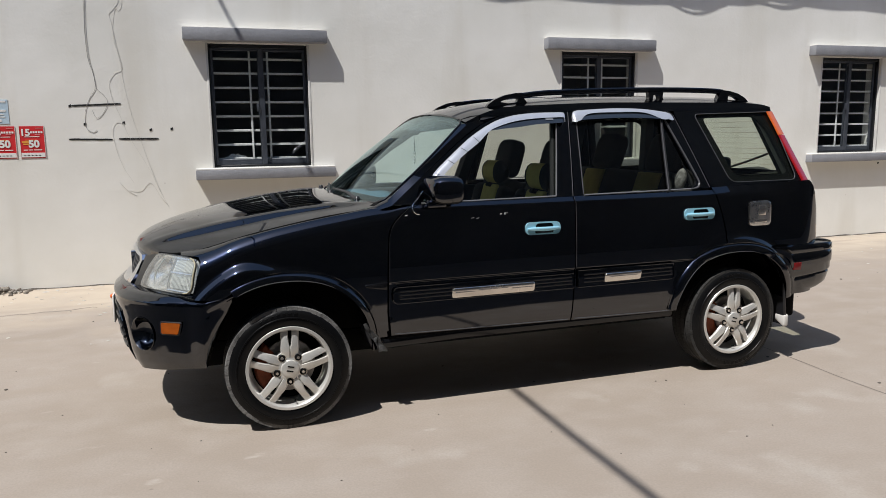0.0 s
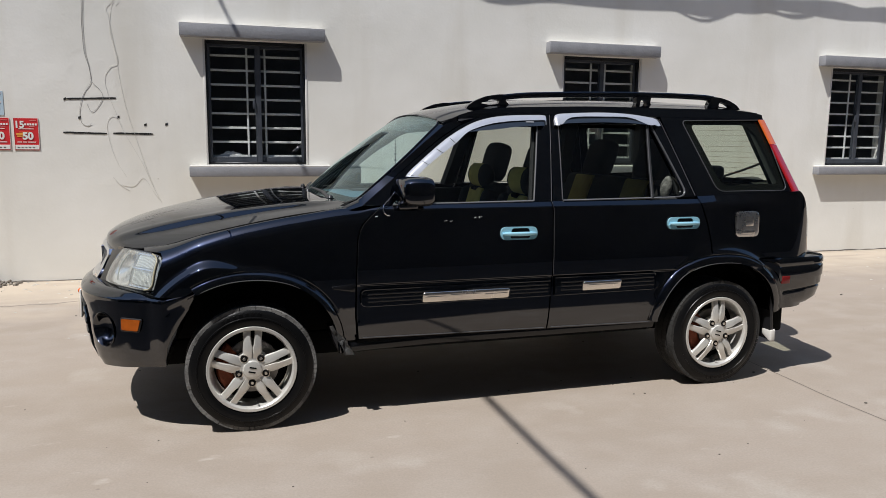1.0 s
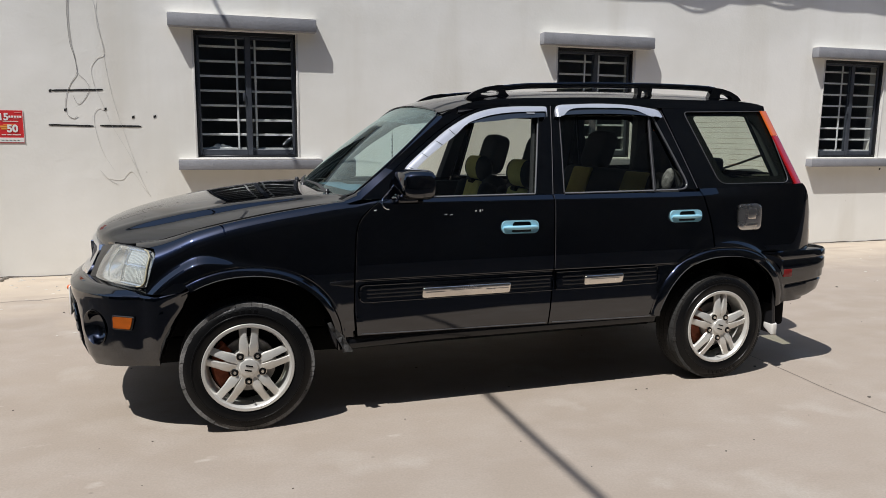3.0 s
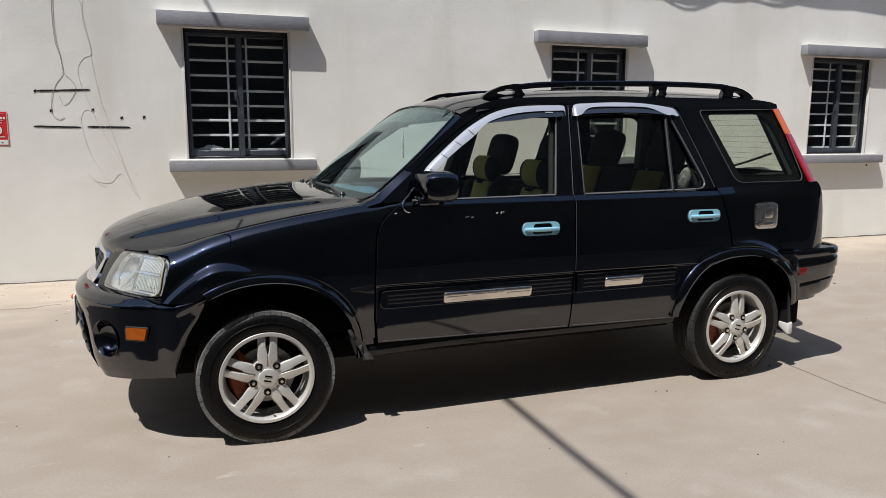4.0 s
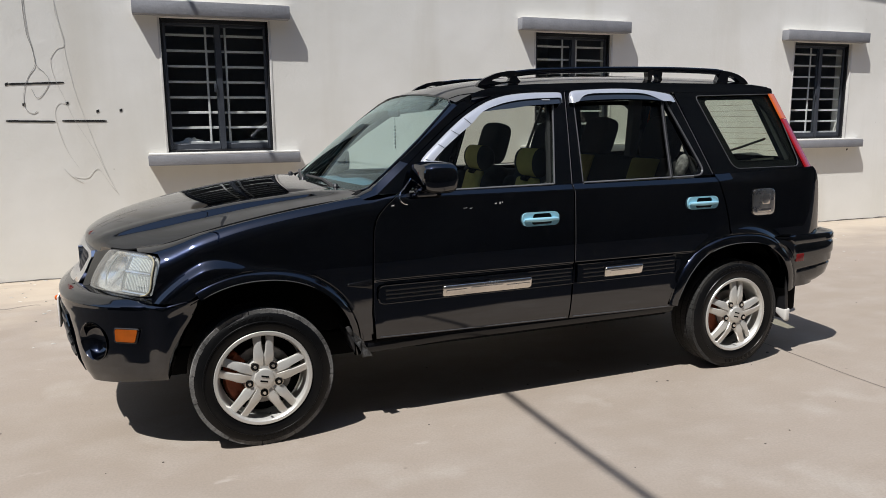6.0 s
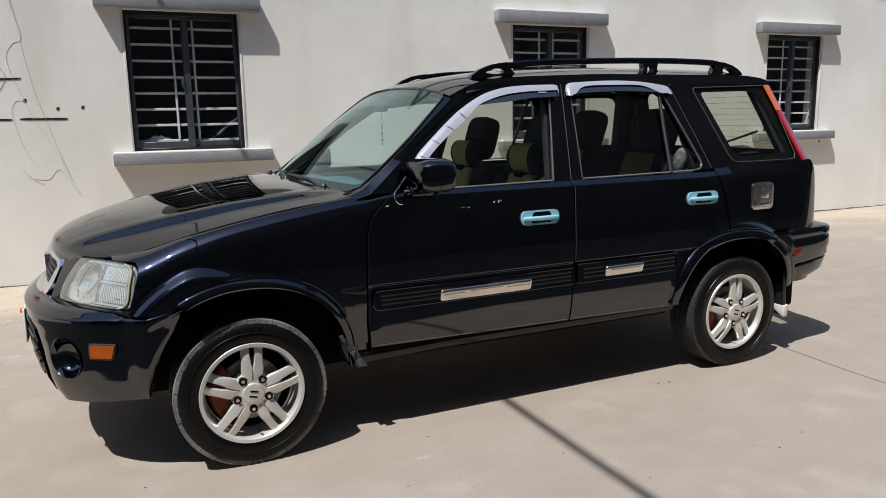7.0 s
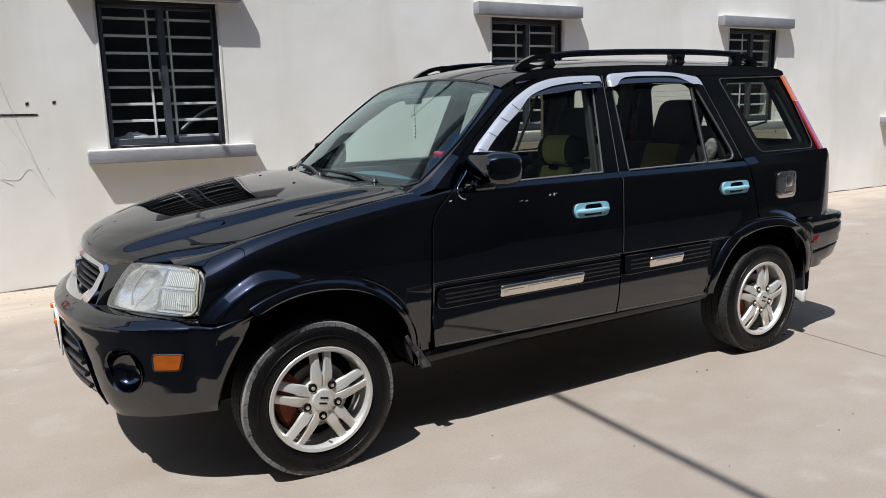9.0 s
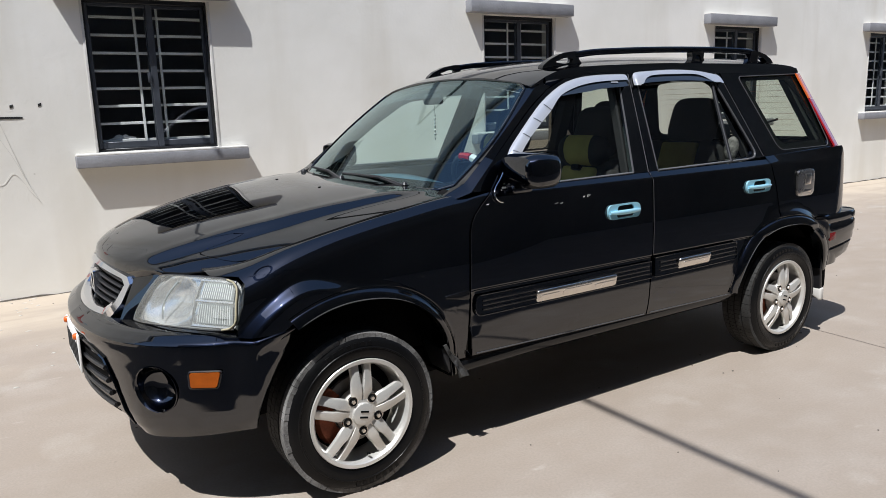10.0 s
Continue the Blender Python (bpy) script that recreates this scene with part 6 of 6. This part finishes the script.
def wheel_at(u, sgn, turn):
    bms, bmt = build_wheel()
    w = part("wheel", bms, M_RUBBER, CAR, "black tyre on a five-spoke alloy wheel")
    w.matrix_basis = Matrix.Translation((u, sgn * 0.872, WF[1])) @ (Matrix.Rotation(math.pi, 4, "Z") if sgn > 0 else Matrix.Identity(4)) @ Matrix.Rotation(radians(turn), 4, "Y")
    part("tyre_tread", bmt, M_RUBBER, w)
    R = RADIUS
    # tread blocks along the shoulder
    random.seed(7)
    bm = bmesh.new()
    for i in range(76):
        a = 2 * math.pi * i / 76
        hw = random.uniform(0.0112, 0.0124)
        box(bm, (-hw, random.uniform(-0.0150, -0.0128), R - random.uniform(0.022, 0.031)), (hw, 0.030, R - 0.0012), 0.0, 1, Matrix.Rotation(a + random.uniform(-0.003, 0.003), 4, "Y"))
    # front shoulder brighter than rear: dust plus sunlight put into its colour
    tagged(part("tread", bm, M_TREAD_SUNLIT if u < 1 else M_INNERTREAD, w), kind="stuff")
    bm = bmesh.new()
    for i in range(76):
        a = 2 * math.pi * i / 76
        for y0, y1, e in ((0.036, 0.072, 0.03), (0.078, 0.112, 0.0), (0.118, 0.150, 0.03)):
            box(bm, (-0.0115, y0, R - 0.010), (0.0115, y1, R + 0.001), 0.0, 1, Matrix.Rotation(a + e, 4, "Y"))
    tagged(part("tread", bm, M_INNERTREAD, w), kind="stuff")
    # raised sidewall ring and maker's mark as bars
    bm = bmesh.new()
    lathe(bm, [(-0.0262, 0.250), (-0.0300, 0.252), (-0.0300, 0.256), (-0.0268, 0.258)], 72)
    part("sidewall_ring", bm, M_RUBBER, w)
    for a0 in (150, 330):
        for k in range(7):
            bm = bmesh.new()
            box(bm, (-0.008, -0.0272, 0.262), (0.008, -0.022, 0.278), 0.0, 1, Matrix.Rotation(radians(a0 + k * 6.0), 4, "Y"))
            part("sidewall_mark", bm, M_RUBBER, w)
    # rim barrel and lip
    bm = bmesh.new()
    lathe(bm, [(-0.014, 0.206), (-0.020, 0.212), (-0.0245, 0.209), (-0.0235, 0.1965), (-0.0160, 0.1905), (0.0, 0.1870), (0.03, 0.182), (0.10, 0.178), (0.16, 0.19)], 72)
    part("rim", bm, M_ALLOY, w, "champagne silver alloy rim")
    # split spokes
    for i in range(5):
        for s in (-1, 1):
            bm = bmesh.new()
            rows = []
            for r, off, hw, y in ((0.040, 0.0160, 0.0165, -0.012), (0.062, 0.0195, 0.0198, -0.019), (0.086, 0.0225, 0.0224, -0.0235), (0.108, 0.0228, 0.0222, -0.0240), (0.122, 0.0245, 0.0192, -0.0225), (0.150, 0.0258, 0.0178, -0.018), (0.175, 0.0270, 0.0178, -0.0125), (0.196, 0.0282, 0.0190, -0.007)):
                x = s * off
                rows.append([(x - hw * 0.9, y + 0.022, r), (x - hw, y + 0.010 - s * 0.004, r), (x - hw * 0.80, y + 0.0025 - s * 0.0035, r), (x, y - 0.0005, r), (x + hw * 0.80, y + 0.0025 + s * 0.0035, r), (x + hw, y + 0.010 + s * 0.004, r), (x + hw * 0.9, y + 0.022, r)])
            grid(bm, rows, close_v=True)
            bmesh.ops.transform(bm, matrix=Matrix.Rotation(radians(72 * i), 4, "Y"), verts=bm.verts)
            part("spoke", bm, M_ALLOY, w, angle=26)
    bm = bmesh.new()
    lathe(bm, [(-0.018, 0.0), (-0.018, 0.040), (-0.017, 0.066), (-0.012, 0.080), (0.004, 0.088), (0.03, 0.090)], 48)
    part("hub", bm, M_ALLOY, w)
    bm = bmesh.new()
    lathe(bm, [(-0.030, 0.0), (-0.030, 0.034), (-0.027, 0.041), (-0.017, 0.045)], 32)
    part("hub_cap", bm, M_ALLOY, w)
    bm = bmesh.new()
    for e in (-1, 1):
        box(bm, (-0.0165, -0.0325, e * 0.011 - 0.0034), (0.0165, -0.029, e * 0.011 + 0.0034), 0.0008, 1)
    bmesh.ops.transform(bm, matrix=Matrix.Rotation(radians(12), 4, "Y"), verts=bm.verts)
    part("emblem", bm, M_DARK, w)
    for i in range(5):
        a = radians(72 * i + 36)
        bm = bmesh.new()
        lathe(bm, [(-0.0185, 0.0165), (-0.0195, 0.0178), (-0.019, 0.0190), (-0.010, 0.0195)], 18)
        lathe(bm, [(-0.027, 0.0), (-0.027, 0.007), (-0.021, 0.0102), (-0.012, 0.0102)], 6)
        bmesh.ops.transform(bm, matrix=Matrix.Translation((0.066 * math.sin(a), 0, 0.066 * math.cos(a))), verts=bm.verts)
        part("wheel_nut", bm, M_STEEL, w)
        # flat dark disc stands in for shade inside the nut hole
        bm = bmesh.new()
        lathe(bm, [(-0.0186, 0.0), (-0.0186, 0.0172)], 18)
        bmesh.ops.transform(bm, matrix=Matrix.Translation((0.066 * math.sin(a), 0, 0.066 * math.cos(a))), verts=bm.verts)
        part("nut_well_shade", bm, M_DARK, w)
    bm = bmesh.new()
    a = radians(180 - 8)
    tube(bm, [(0.172 * math.sin(a), -0.002, 0.172 * math.cos(a)), (0.163 * math.sin(a), -0.022, 0.163 * math.cos(a))], 0.0045, 6)
    part("tyre_valve", bm, M_DARK, w)
    # brake behind the spokes
    bm = bmesh.new()
    lathe(bm, [(0.045, 0.06), (0.045, 0.130), (0.058, 0.132), (0.060, 0.06)], 40)
    part("brake_disc", bm, M_DISC, w)
    bm = bmesh.new()
    lathe(bm, [(0.075, 0.0), (0.078, 0.176)], 40)
    part("brake_backing", bm, M_DARK, w)
    bm = bmesh.new()
    rows = []
    for k in range(9):
        b = radians(228 + 88 * k / 8 - turn)
        rows.append([(r * math.sin(b), y, r * math.cos(b)) for r, y in ((0.090, 0.06), (0.098, 0.030), (0.156, 0.026), (0.168, 0.06))])
    grid(bm, rows, close_v=True)
    part("brake_caliper", bm, M_RUST, w, "rusty brake caliper")
    return w


for u, turn in ((WF[0], 2), (WR[0], 4)):
    for sgn in (-1, 1):
        wheel_at(u, sgn, turn)
for u in (WF[0], WR[0]):
    bm = bmesh.new()
    tube(bm, [(u, -0.78, WF[1]), (u, 0.78, WF[1])], 0.035, 10)
    part("axle", bm, M_DARK, CAR)


# ---- things on the wall ----
def on_wall(x, z, d=0.0):
    return Vector((x, WALL_Y - d, z))


def poster(x, z, w, h, m, rows, label):
    bm = bmesh.new()
    box(bm, (x, WALL_Y - 0.004, z), (x + w, WALL_Y - 0.0005, z + h))
    p = thing("poster", bm, m, label, "poster", "posters on the wall", smooth=False)
    for a, b, c, d, mm in rows:
        bm = bmesh.new()
        box(bm, (x + w * a, WALL_Y - 0.0065, z + h * b), (x + w * c, WALL_Y - 0.0035, z + h * d))
        part("bar", bm, mm, p, smooth=False)
    return p


def words(text, x, z, size, parent, m, bold=0.0):
    cu = bpy.data.curves.new("lettering", "FONT")
    cu.body, cu.size, cu.align_x, cu.offset = text, size, "CENTER", bold
    cu.extrude = 0.0006
    ob = new("lettering", cu)
    cu.materials.append(m)
    ob.matrix_basis = Matrix.Translation((x, WALL_Y - 0.0072, z)) @ Matrix.Rotation(radians(90), 4, "X")
    ob.parent = parent
    return ob


M_YELLOW_PRINT = mat("orange print", (0.75, 0.33, 0.05), 0.7)
M_PALE_RED = mat("pale red print", (0.72, 0.30, 0.28), 0.7)
ROWS_RED = [(0.0, 0.0, 0.012, 1.0, M_WHITE_PAPER), (0.988, 0.0, 1.0, 1.0, M_WHITE_PAPER), (0.08, 0.48, 0.36, 0.535, M_YELLOW_PRINT), (0.12, 0.42, 0.36, 0.46, M_YELLOW_PRINT), (0.22, 0.56, 0.66, 0.575, M_YELLOW_PRINT), (0.62, 0.735, 0.84, 0.75, M_PALE_RED), (0.66, 0.93, 0.92, 0.945, M_PALE_RED)] + [(0.44 + 0.105 * k, 0.78, 0.515 + 0.105 * k, 0.84, M_WHITE_PAPER) for k in range(5)] + [(0.12 + 0.15 * k, 0.065, 0.20 + 0.15 * k, 0.10, M_PALE_RED if k % 2 else M_BLUE_PAPER) for k in range(5)] + [(0.2, 0.66, 0.8, 0.68, M_WHITE_PAPER), (0.12, 0.245, 0.30, 0.27, M_WHITE_PAPER), (0.34, 0.245, 0.50, 0.27, M_WHITE_PAPER), (0.54, 0.245, 0.86, 0.27, M_WHITE_PAPER), (0.03, 0.03, 0.97, 0.17, M_WHITE_PAPER)]
for x0 in (-2.018, -2.262):
    p = poster(x0, 1.268, 0.212, 0.300, M_RED_PAPER, ROWS_RED, "red printed A4 price poster on the wall")
    words("50", x0 + 0.118, 1.372, 0.092, p, M_WHITE_PAPER, 0.004)
    words("15", x0 + 0.050, 1.480, 0.088, p, M_WHITE_PAPER, 0.003)
poster(-2.296, 1.592, 0.208, 0.222, M_BLUE_PAPER, [(0.08, 0.88, 0.92, 0.96, M_WHITE_PAPER), (0.1, 0.5, 0.9, 0.58, M_WHITE_PAPER), (0.1, 0.36, 0.8, 0.40, M_WHITE_PAPER), (0.1, 0.26, 0.85, 0.30, M_WHITE_PAPER), (0.1, 0.08, 0.7, 0.18, M_WHITE_PAPER)], "pale blue printed notice on the wall")


def slot(a, b, w, label):
    bm = bmesh.new()
    n = 14
    random.seed(int(a[0] * 100))
    up, dn = [], []
    for i in range(n + 1):
        t = i / n
        x, z = a[0] + (b[0] - a[0]) * t, a[1] + (b[1] - a[1]) * t
        e = 0.55 if i in (0, n) else 1
        up.append((x, WALL_Y - 0.003, z + w * e * random.uniform(0.40, 0.56)))
        dn.append((x, WALL_Y - 0.003, z - w * e * random.uniform(0.40, 0.56)))
    grid(bm, [up, dn])
    skirt(bm, (0, 0.004, 0))
    return thing("wall_slot", bm, M_INK, label, "slot", "black marks on the wall")


for a, b in (((-1.55, 1.757), (-1.113, 1.775)), ((-1.597, 1.441), (-1.212, 1.433)), ((-1.155, 1.438), (-0.791, 1.434))):
    slot(a, b, 0.018, "narrow black slot cut into the plaster wall")
for x, z in ((-1.564, 1.756), (-1.102, 1.593), (-1.446, 1.583), (-0.859, 1.523), (-0.664, 1.531), (8.40, 0.98)):
    slot((x - 0.012, z - 0.004), (x + 0.012, z + 0.004), 0.025, "small black bolt hole in the plaster wall")


def wire(pts, r, m=None, label="thin loose wire with drawn wire-shadow lines on the plaster wall"):
    bm = bmesh.new()
    tube(bm, smooth_line([on_wall(x, z, 0.0025 + 0.0015 * (i % 2)) for i, (x, z) in enumerate(pts)], len(pts) * 6), r * 0.85, 5)
    return thing("wire", bm, m or M_SHADOW_SCUFF, label, "wire", "loose wires on the wall")


wire([(-1.38, 3.3), (-1.370, 2.737), (-1.380, 2.460), (-1.373, 2.214), (-1.341, 2.073), (-1.326, 1.931), (-1.388, 1.823), (-1.430, 1.715), (-1.442, 1.607), (-1.428, 1.535), (-1.380, 1.505), (-1.344, 1.527)], 0.0018, M_THINWIRE)
wire([(-1.36, 3.3), (-1.358, 2.737), (-1.368, 2.460), (-1.361, 2.214), (-1.335, 2.073), (-1.322, 1.931), (-1.261, 1.859), (-1.230, 1.787), (-1.282, 1.679), (-1.339, 1.643), (-1.373, 1.715)], 0.0016, M_THINWIRE)
# fainter lower lines: cast shadows of the hung wire, drawn as grey tubes
wire([(-1.05, 3.2), (-1.06, 2.80), (-1.104, 2.678), (-1.158, 2.624), (-1.142, 2.537), (-1.114, 2.326), (-1.079, 2.112), (-1.150, 2.067), (-1.202, 1.967), (-1.186, 1.823), (-1.122, 1.641), (-1.059, 1.457), (-0.907, 1.156), (-0.816, 0.926), (-0.738, 0.751)], 0.0015)
wire([(-1.01, 3.2), (-1.038, 2.750), (-1.067, 2.654), (-1.106, 2.661), (-1.136, 2.431), (-1.094, 2.184), (-1.073, 1.968), (-1.026, 1.678), (-0.958, 1.419), (-0.874, 1.118), (-0.801, 0.888)], 0.0012)
wire([(-1.102, 1.586), (-1.169, 1.598), (-1.206, 1.514), (-1.188, 1.349), (-1.133, 1.162), (-1.051, 1.010)], 0.0013)
wire([(-1.179, 1.014), (-1.115, 0.937), (-1.032, 0.877)], 0.0017)
wire([(-1.10, 0.935), (-1.03, 0.925), (-0.975, 0.932), (-0.917, 1.006), (-0.867, 0.966), (-0.803, 0.849), (-0.745, 0.77)], 0.0014)

# overhead service cable to the building; its shadow falls on the yard, the car and the wall
bm = bmesh.new()
tube(bm, [(-1.205, -0.105, 5.46), (-1.27, 1.93, 5.45), (-1.33, 5.0, 5.47), (-1.40, 7.33, 5.5), (-1.413, 8.30, 5.515)], 0.022, 8)
thing("overhead_cable", bm, M_WIRE, "black overhead cable strung across the yard", "cable")

bm = bmesh.new()
lathe(bm, [(-0.09, 0.0), (-0.09, 0.03), (-0.06, 0.045), (-0.03, 0.03), (-0.01, 0.05), (0.0, 0.05)], 16)
bmesh.ops.transform(bm, matrix=Matrix.Translation((-1.414, WALL_Y, 5.515)), verts=bm.verts)
thing("cable_anchor", bm, M_LINTEL, "grey cable anchor fixed to the plaster wall", "anchor")

# sagging bundle of cables along the wall, above the windows
random.seed(7)
bundle = tagged(new("cable_bundle"), "sagging bundle of black cables along the wall", "cable")
LINE = [(1.2, 3.16), (2.4, 3.08), (3.4, 3.020), (4.3, 3.030), (4.9, 3.020), (5.4, 2.985), (6.1, 3.040), (6.7, 3.045), (7.4, 3.060), (8.1, 3.045), (9.2, 3.0), (11.0, 3.02), (14.0, 3.08)]
K = 2.27
for k in range(15):
    bm = bmesh.new()
    o, ph = (k - 7) * 0.0054, random.uniform(0, 6)
    pts = []
    for i, (x, z) in enumerate(LINE):
        w = o + 0.012 * math.sin(ph + i * 1.3) + random.uniform(-0.008, 0.008) - (0.05 if k == 0 and i == 5 else 0)
        end = i in (0, len(LINE) - 1)
        pts.append((x - 0.18 * K, WALL_Y + 0.01 if end else WALL_Y - 0.11 * K + random.uniform(-0.02, 0.02), z + w + 0.385 * K))
    tube(bm, smooth_line(pts, 60), random.uniform(0.006, 0.010), 6)
    part("cable", bm, M_WIRE, bundle)

# uneven gap along the foot of the wall
random.seed(11)
bm = bmesh.new()
rows = []
for i in range(260):
    x = -9 + i * 0.12
    h = random.uniform(0.004, 0.018)
    rows.append([(x, WALL_Y - 0.003, h), (x, WALL_Y - random.uniform(0.004, 0.02), 0.0018)])
grid(bm, rows)
thing("wall_foot_gap", bm, mat("dark gap filled with dirt", (0.13, 0.11, 0.09), 0.95, vary=0.5, scale=6), "dark dirty gap along the foot of the wall", "gap", kind="structure")

# hairline joint in the slab and grit on the ground
bm = bmesh.new()
L = smooth_line([(3.16, 8.2, 0), (3.15, 6.0, 0), (3.145, 4.2, 0), (3.13, 3.7, 0), (3.15, 3.0, 0), (3.17, 1.0, 0), (3.2, -3.0, 0)], 40)
grid(bm, [[(p.x - 0.0026, p.y, 0.0015), (p.x, p.y, 0.002), (p.x + 0.0026, p.y, 0.0015)] for p in L])
thing("slab_joint", bm, mat("dark joint filler", (0.12, 0.10, 0.085), 0.9), "thin dark joint line in the concrete", "joint", kind="structure")
bm = bmesh.new()
random.seed(3)
for k in range(170):
    x, y = random.uniform(-3, 7), random.uniform(1.6, 8.1)
    r = random.choice((0.003, 0.004, 0.004, 0.005, 0.006, 0.009)) * random.uniform(0.6, 1.2)
    g = bmesh.ops.create_icosphere(bm, subdivisions=1, radius=r)["verts"]
    for v in g:
        v.co = Vector((v.co.x * random.uniform(0.8, 1.6) + x, v.co.y + y, v.co.z * 0.6 + r * 0.3))
thing("grit", bm, mat("dark grit", (0.13, 0.11, 0.09), 0.9, vary=0.5, scale=3), "scattered dark grit and crumbs on the concrete", "grit", kind="stuff")

# crumpled pale cloth behind the glass of the first window
bm = bmesh.new()
random.seed(5)
rows = []
for i in range(13):
    row = []
    for j in range(5):
        row.append((-0.21 + 0.30 * i / 12, WALL_Y + 0.150 + 0.03 * j / 4, Z_SILL + 0.075 + (0.055 * math.sin(math.pi * i / 12) + random.uniform(-0.012, 0.012)) * (1 - abs(j - 2) / 2.2)))
    rows.append(row)
grid(bm, rows)
thing("cloth", bm, M_WHITE_PAPER, "crumpled pale cloth lying behind the window glass", "cloth")
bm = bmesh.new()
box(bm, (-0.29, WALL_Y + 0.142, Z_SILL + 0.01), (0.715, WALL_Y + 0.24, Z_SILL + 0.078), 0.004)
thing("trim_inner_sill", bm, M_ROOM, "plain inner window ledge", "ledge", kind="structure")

# pale chips and crumbs of mortar along the wall
bm = bmesh.new()
random.seed(17)
for k in range(280):
    x, y = random.uniform(-4.5, 9 if k < 150 else -0.3), 8.30 - random.random() ** 2 * 2.6
    r = random.uniform(0.004, 0.016)
    h = random.uniform(0.002, 0.006)
    n = random.choice((5, 6, 7))
    ph = random.uniform(0, 6)
    ring = [(x + r * random.uniform(0.6, 1.2) * 1.5 * math.cos(ph + 2 * math.pi * i / n), y + r * random.uniform(0.6, 1.2) * math.sin(ph + 2 * math.pi * i / n)) for i in range(n)]
    lo = [bm.verts.new((a, b, 0.001)) for a, b in ring]
    hi = [bm.verts.new((x + (a - x) * 0.75, y + (b - y) * 0.75, h)) for a, b in ring]
    bm.faces.new(hi)
    for i in range(n):
        bm.faces.new((lo[i - 1], lo[i], hi[i], hi[i - 1]))
thing("mortar_chips", bm, mat("pale mortar crumbs", (0.60, 0.56, 0.49), 0.9, vary=0.4, scale=3), "pale mortar chips scattered along the wall foot", "chips", kind="stuff", smooth=False)

# a small heap of broken mortar and dirt against the wall
bm = bmesh.new()
random.seed(29)
for k in range(90):
    x, y = random.gauss(-2.34, 0.13), 8.30 - abs(random.gauss(0, 0.11))
    r = random.uniform(0.008, 0.026)
    z = max(0.0, 0.045 - 0.16 * math.hypot(x + 2.34, (y - 8.30) * 1.2)) + r * 0.3
    q = Matrix.Translation((x, y, z)) @ Matrix.Rotation(random.uniform(0, 6), 4, "Z") @ Matrix.Rotation(random.uniform(-0.7, 0.7), 4, "X")
    box(bm, (-r, -r * 0.7, -r * 0.6), (r, r * 0.7, r * 0.5), r * 0.25, 1, q)
thing("rubble_heap", bm, mat("broken mortar and dirt", (0.33, 0.29, 0.24), 0.95, vary=0.7, scale=14, bump=0.4, bscale=60), "small heap of broken mortar against the wall foot", "rubble", kind="stuff", smooth=False)

M_CRACK = mat("dirt in a crack", (0.20, 0.17, 0.14), 0.95)
# hairline cracks in the plaster above the wall foot
random.seed(29)
for x0, z0, steps in ((-2.85, 0.06, 9), (6.4, 0.03, 7)):
    bm = bmesh.new()
    pts, x, z = [], x0, z0
    for i in range(steps):
        pts.append(on_wall(x, z, 0.0015))
        x += random.uniform(0.03, 0.07)
        z = max(0.015, z + random.uniform(-0.035, 0.035))
    tube(bm, pts, [0.0007 + 0.0009 * math.sin(math.pi * (i + 0.3) / steps) for i in range(steps)], 4)
    thing("crack", bm, M_CRACK, "thin dark crack in the plaster near the ground", "crack", "cracks in the plaster")

# patterned cushion leaning in the rear seat, just behind the door glass
bm = bmesh.new()
rows = []
for i in range(11):
    a = math.pi * i / 10
    rows.append([(0.030 * math.sin(a) * math.cos(b), 0.040 * math.sin(a) * math.sin(b), 0.066 * math.cos(a)) for b in (2 * math.pi * k / 14 for k in range(14))])
grid(bm, rows, close_v=True)
bmesh.ops.remove_doubles(bm, verts=bm.verts, dist=1e-4)
bmesh.ops.transform(bm, matrix=CAR.matrix_basis @ Matrix.Translation((2.352, -0.715, 1.148)) @ Matrix.Rotation(radians(14), 4, "Y"), verts=bm.verts)
thing("cushion", bm, mat("grey crocheted cloth", (0.42, 0.41, 0.40), 0.9, vary=0.85, scale=40, bump=0.8, bscale=60), "small grey crocheted cushion on the car's rear seat", "cushion")

M_SCREED = mat("worn screed edge", (0.315, 0.267, 0.222), 0.9, vary=0.45, scale=9, bump=0.4, bscale=60)
# ragged edges of old screed in the concrete towards the wall
random.seed(41)
for x0, y0, n, dx in ((-3.3, 6.35, 11, 0.075), (-2.1, 7.2, 14, 0.07), (5.2, 6.9, 16, 0.08)):
    bm = bmesh.new()
    rows, x, y = [], x0, y0
    for i in range(n):
        w = random.uniform(0.002, 0.012) * (1.0 if random.random() > 0.25 else 0.3)
        rows.append([(x, y, 0.001), (x, y - w * 0.4, 0.0035), (x, y - w * 2.2, 0.001)])
        x += dx * random.uniform(0.5, 1.4)
        y += random.uniform(-0.035, 0.035)
    grid(bm, rows)
    thing("screed_edge", bm, M_SCREED, "ragged worn edge in the old concrete screed", "screed edge", "worn edges in the concrete", kind="structure")
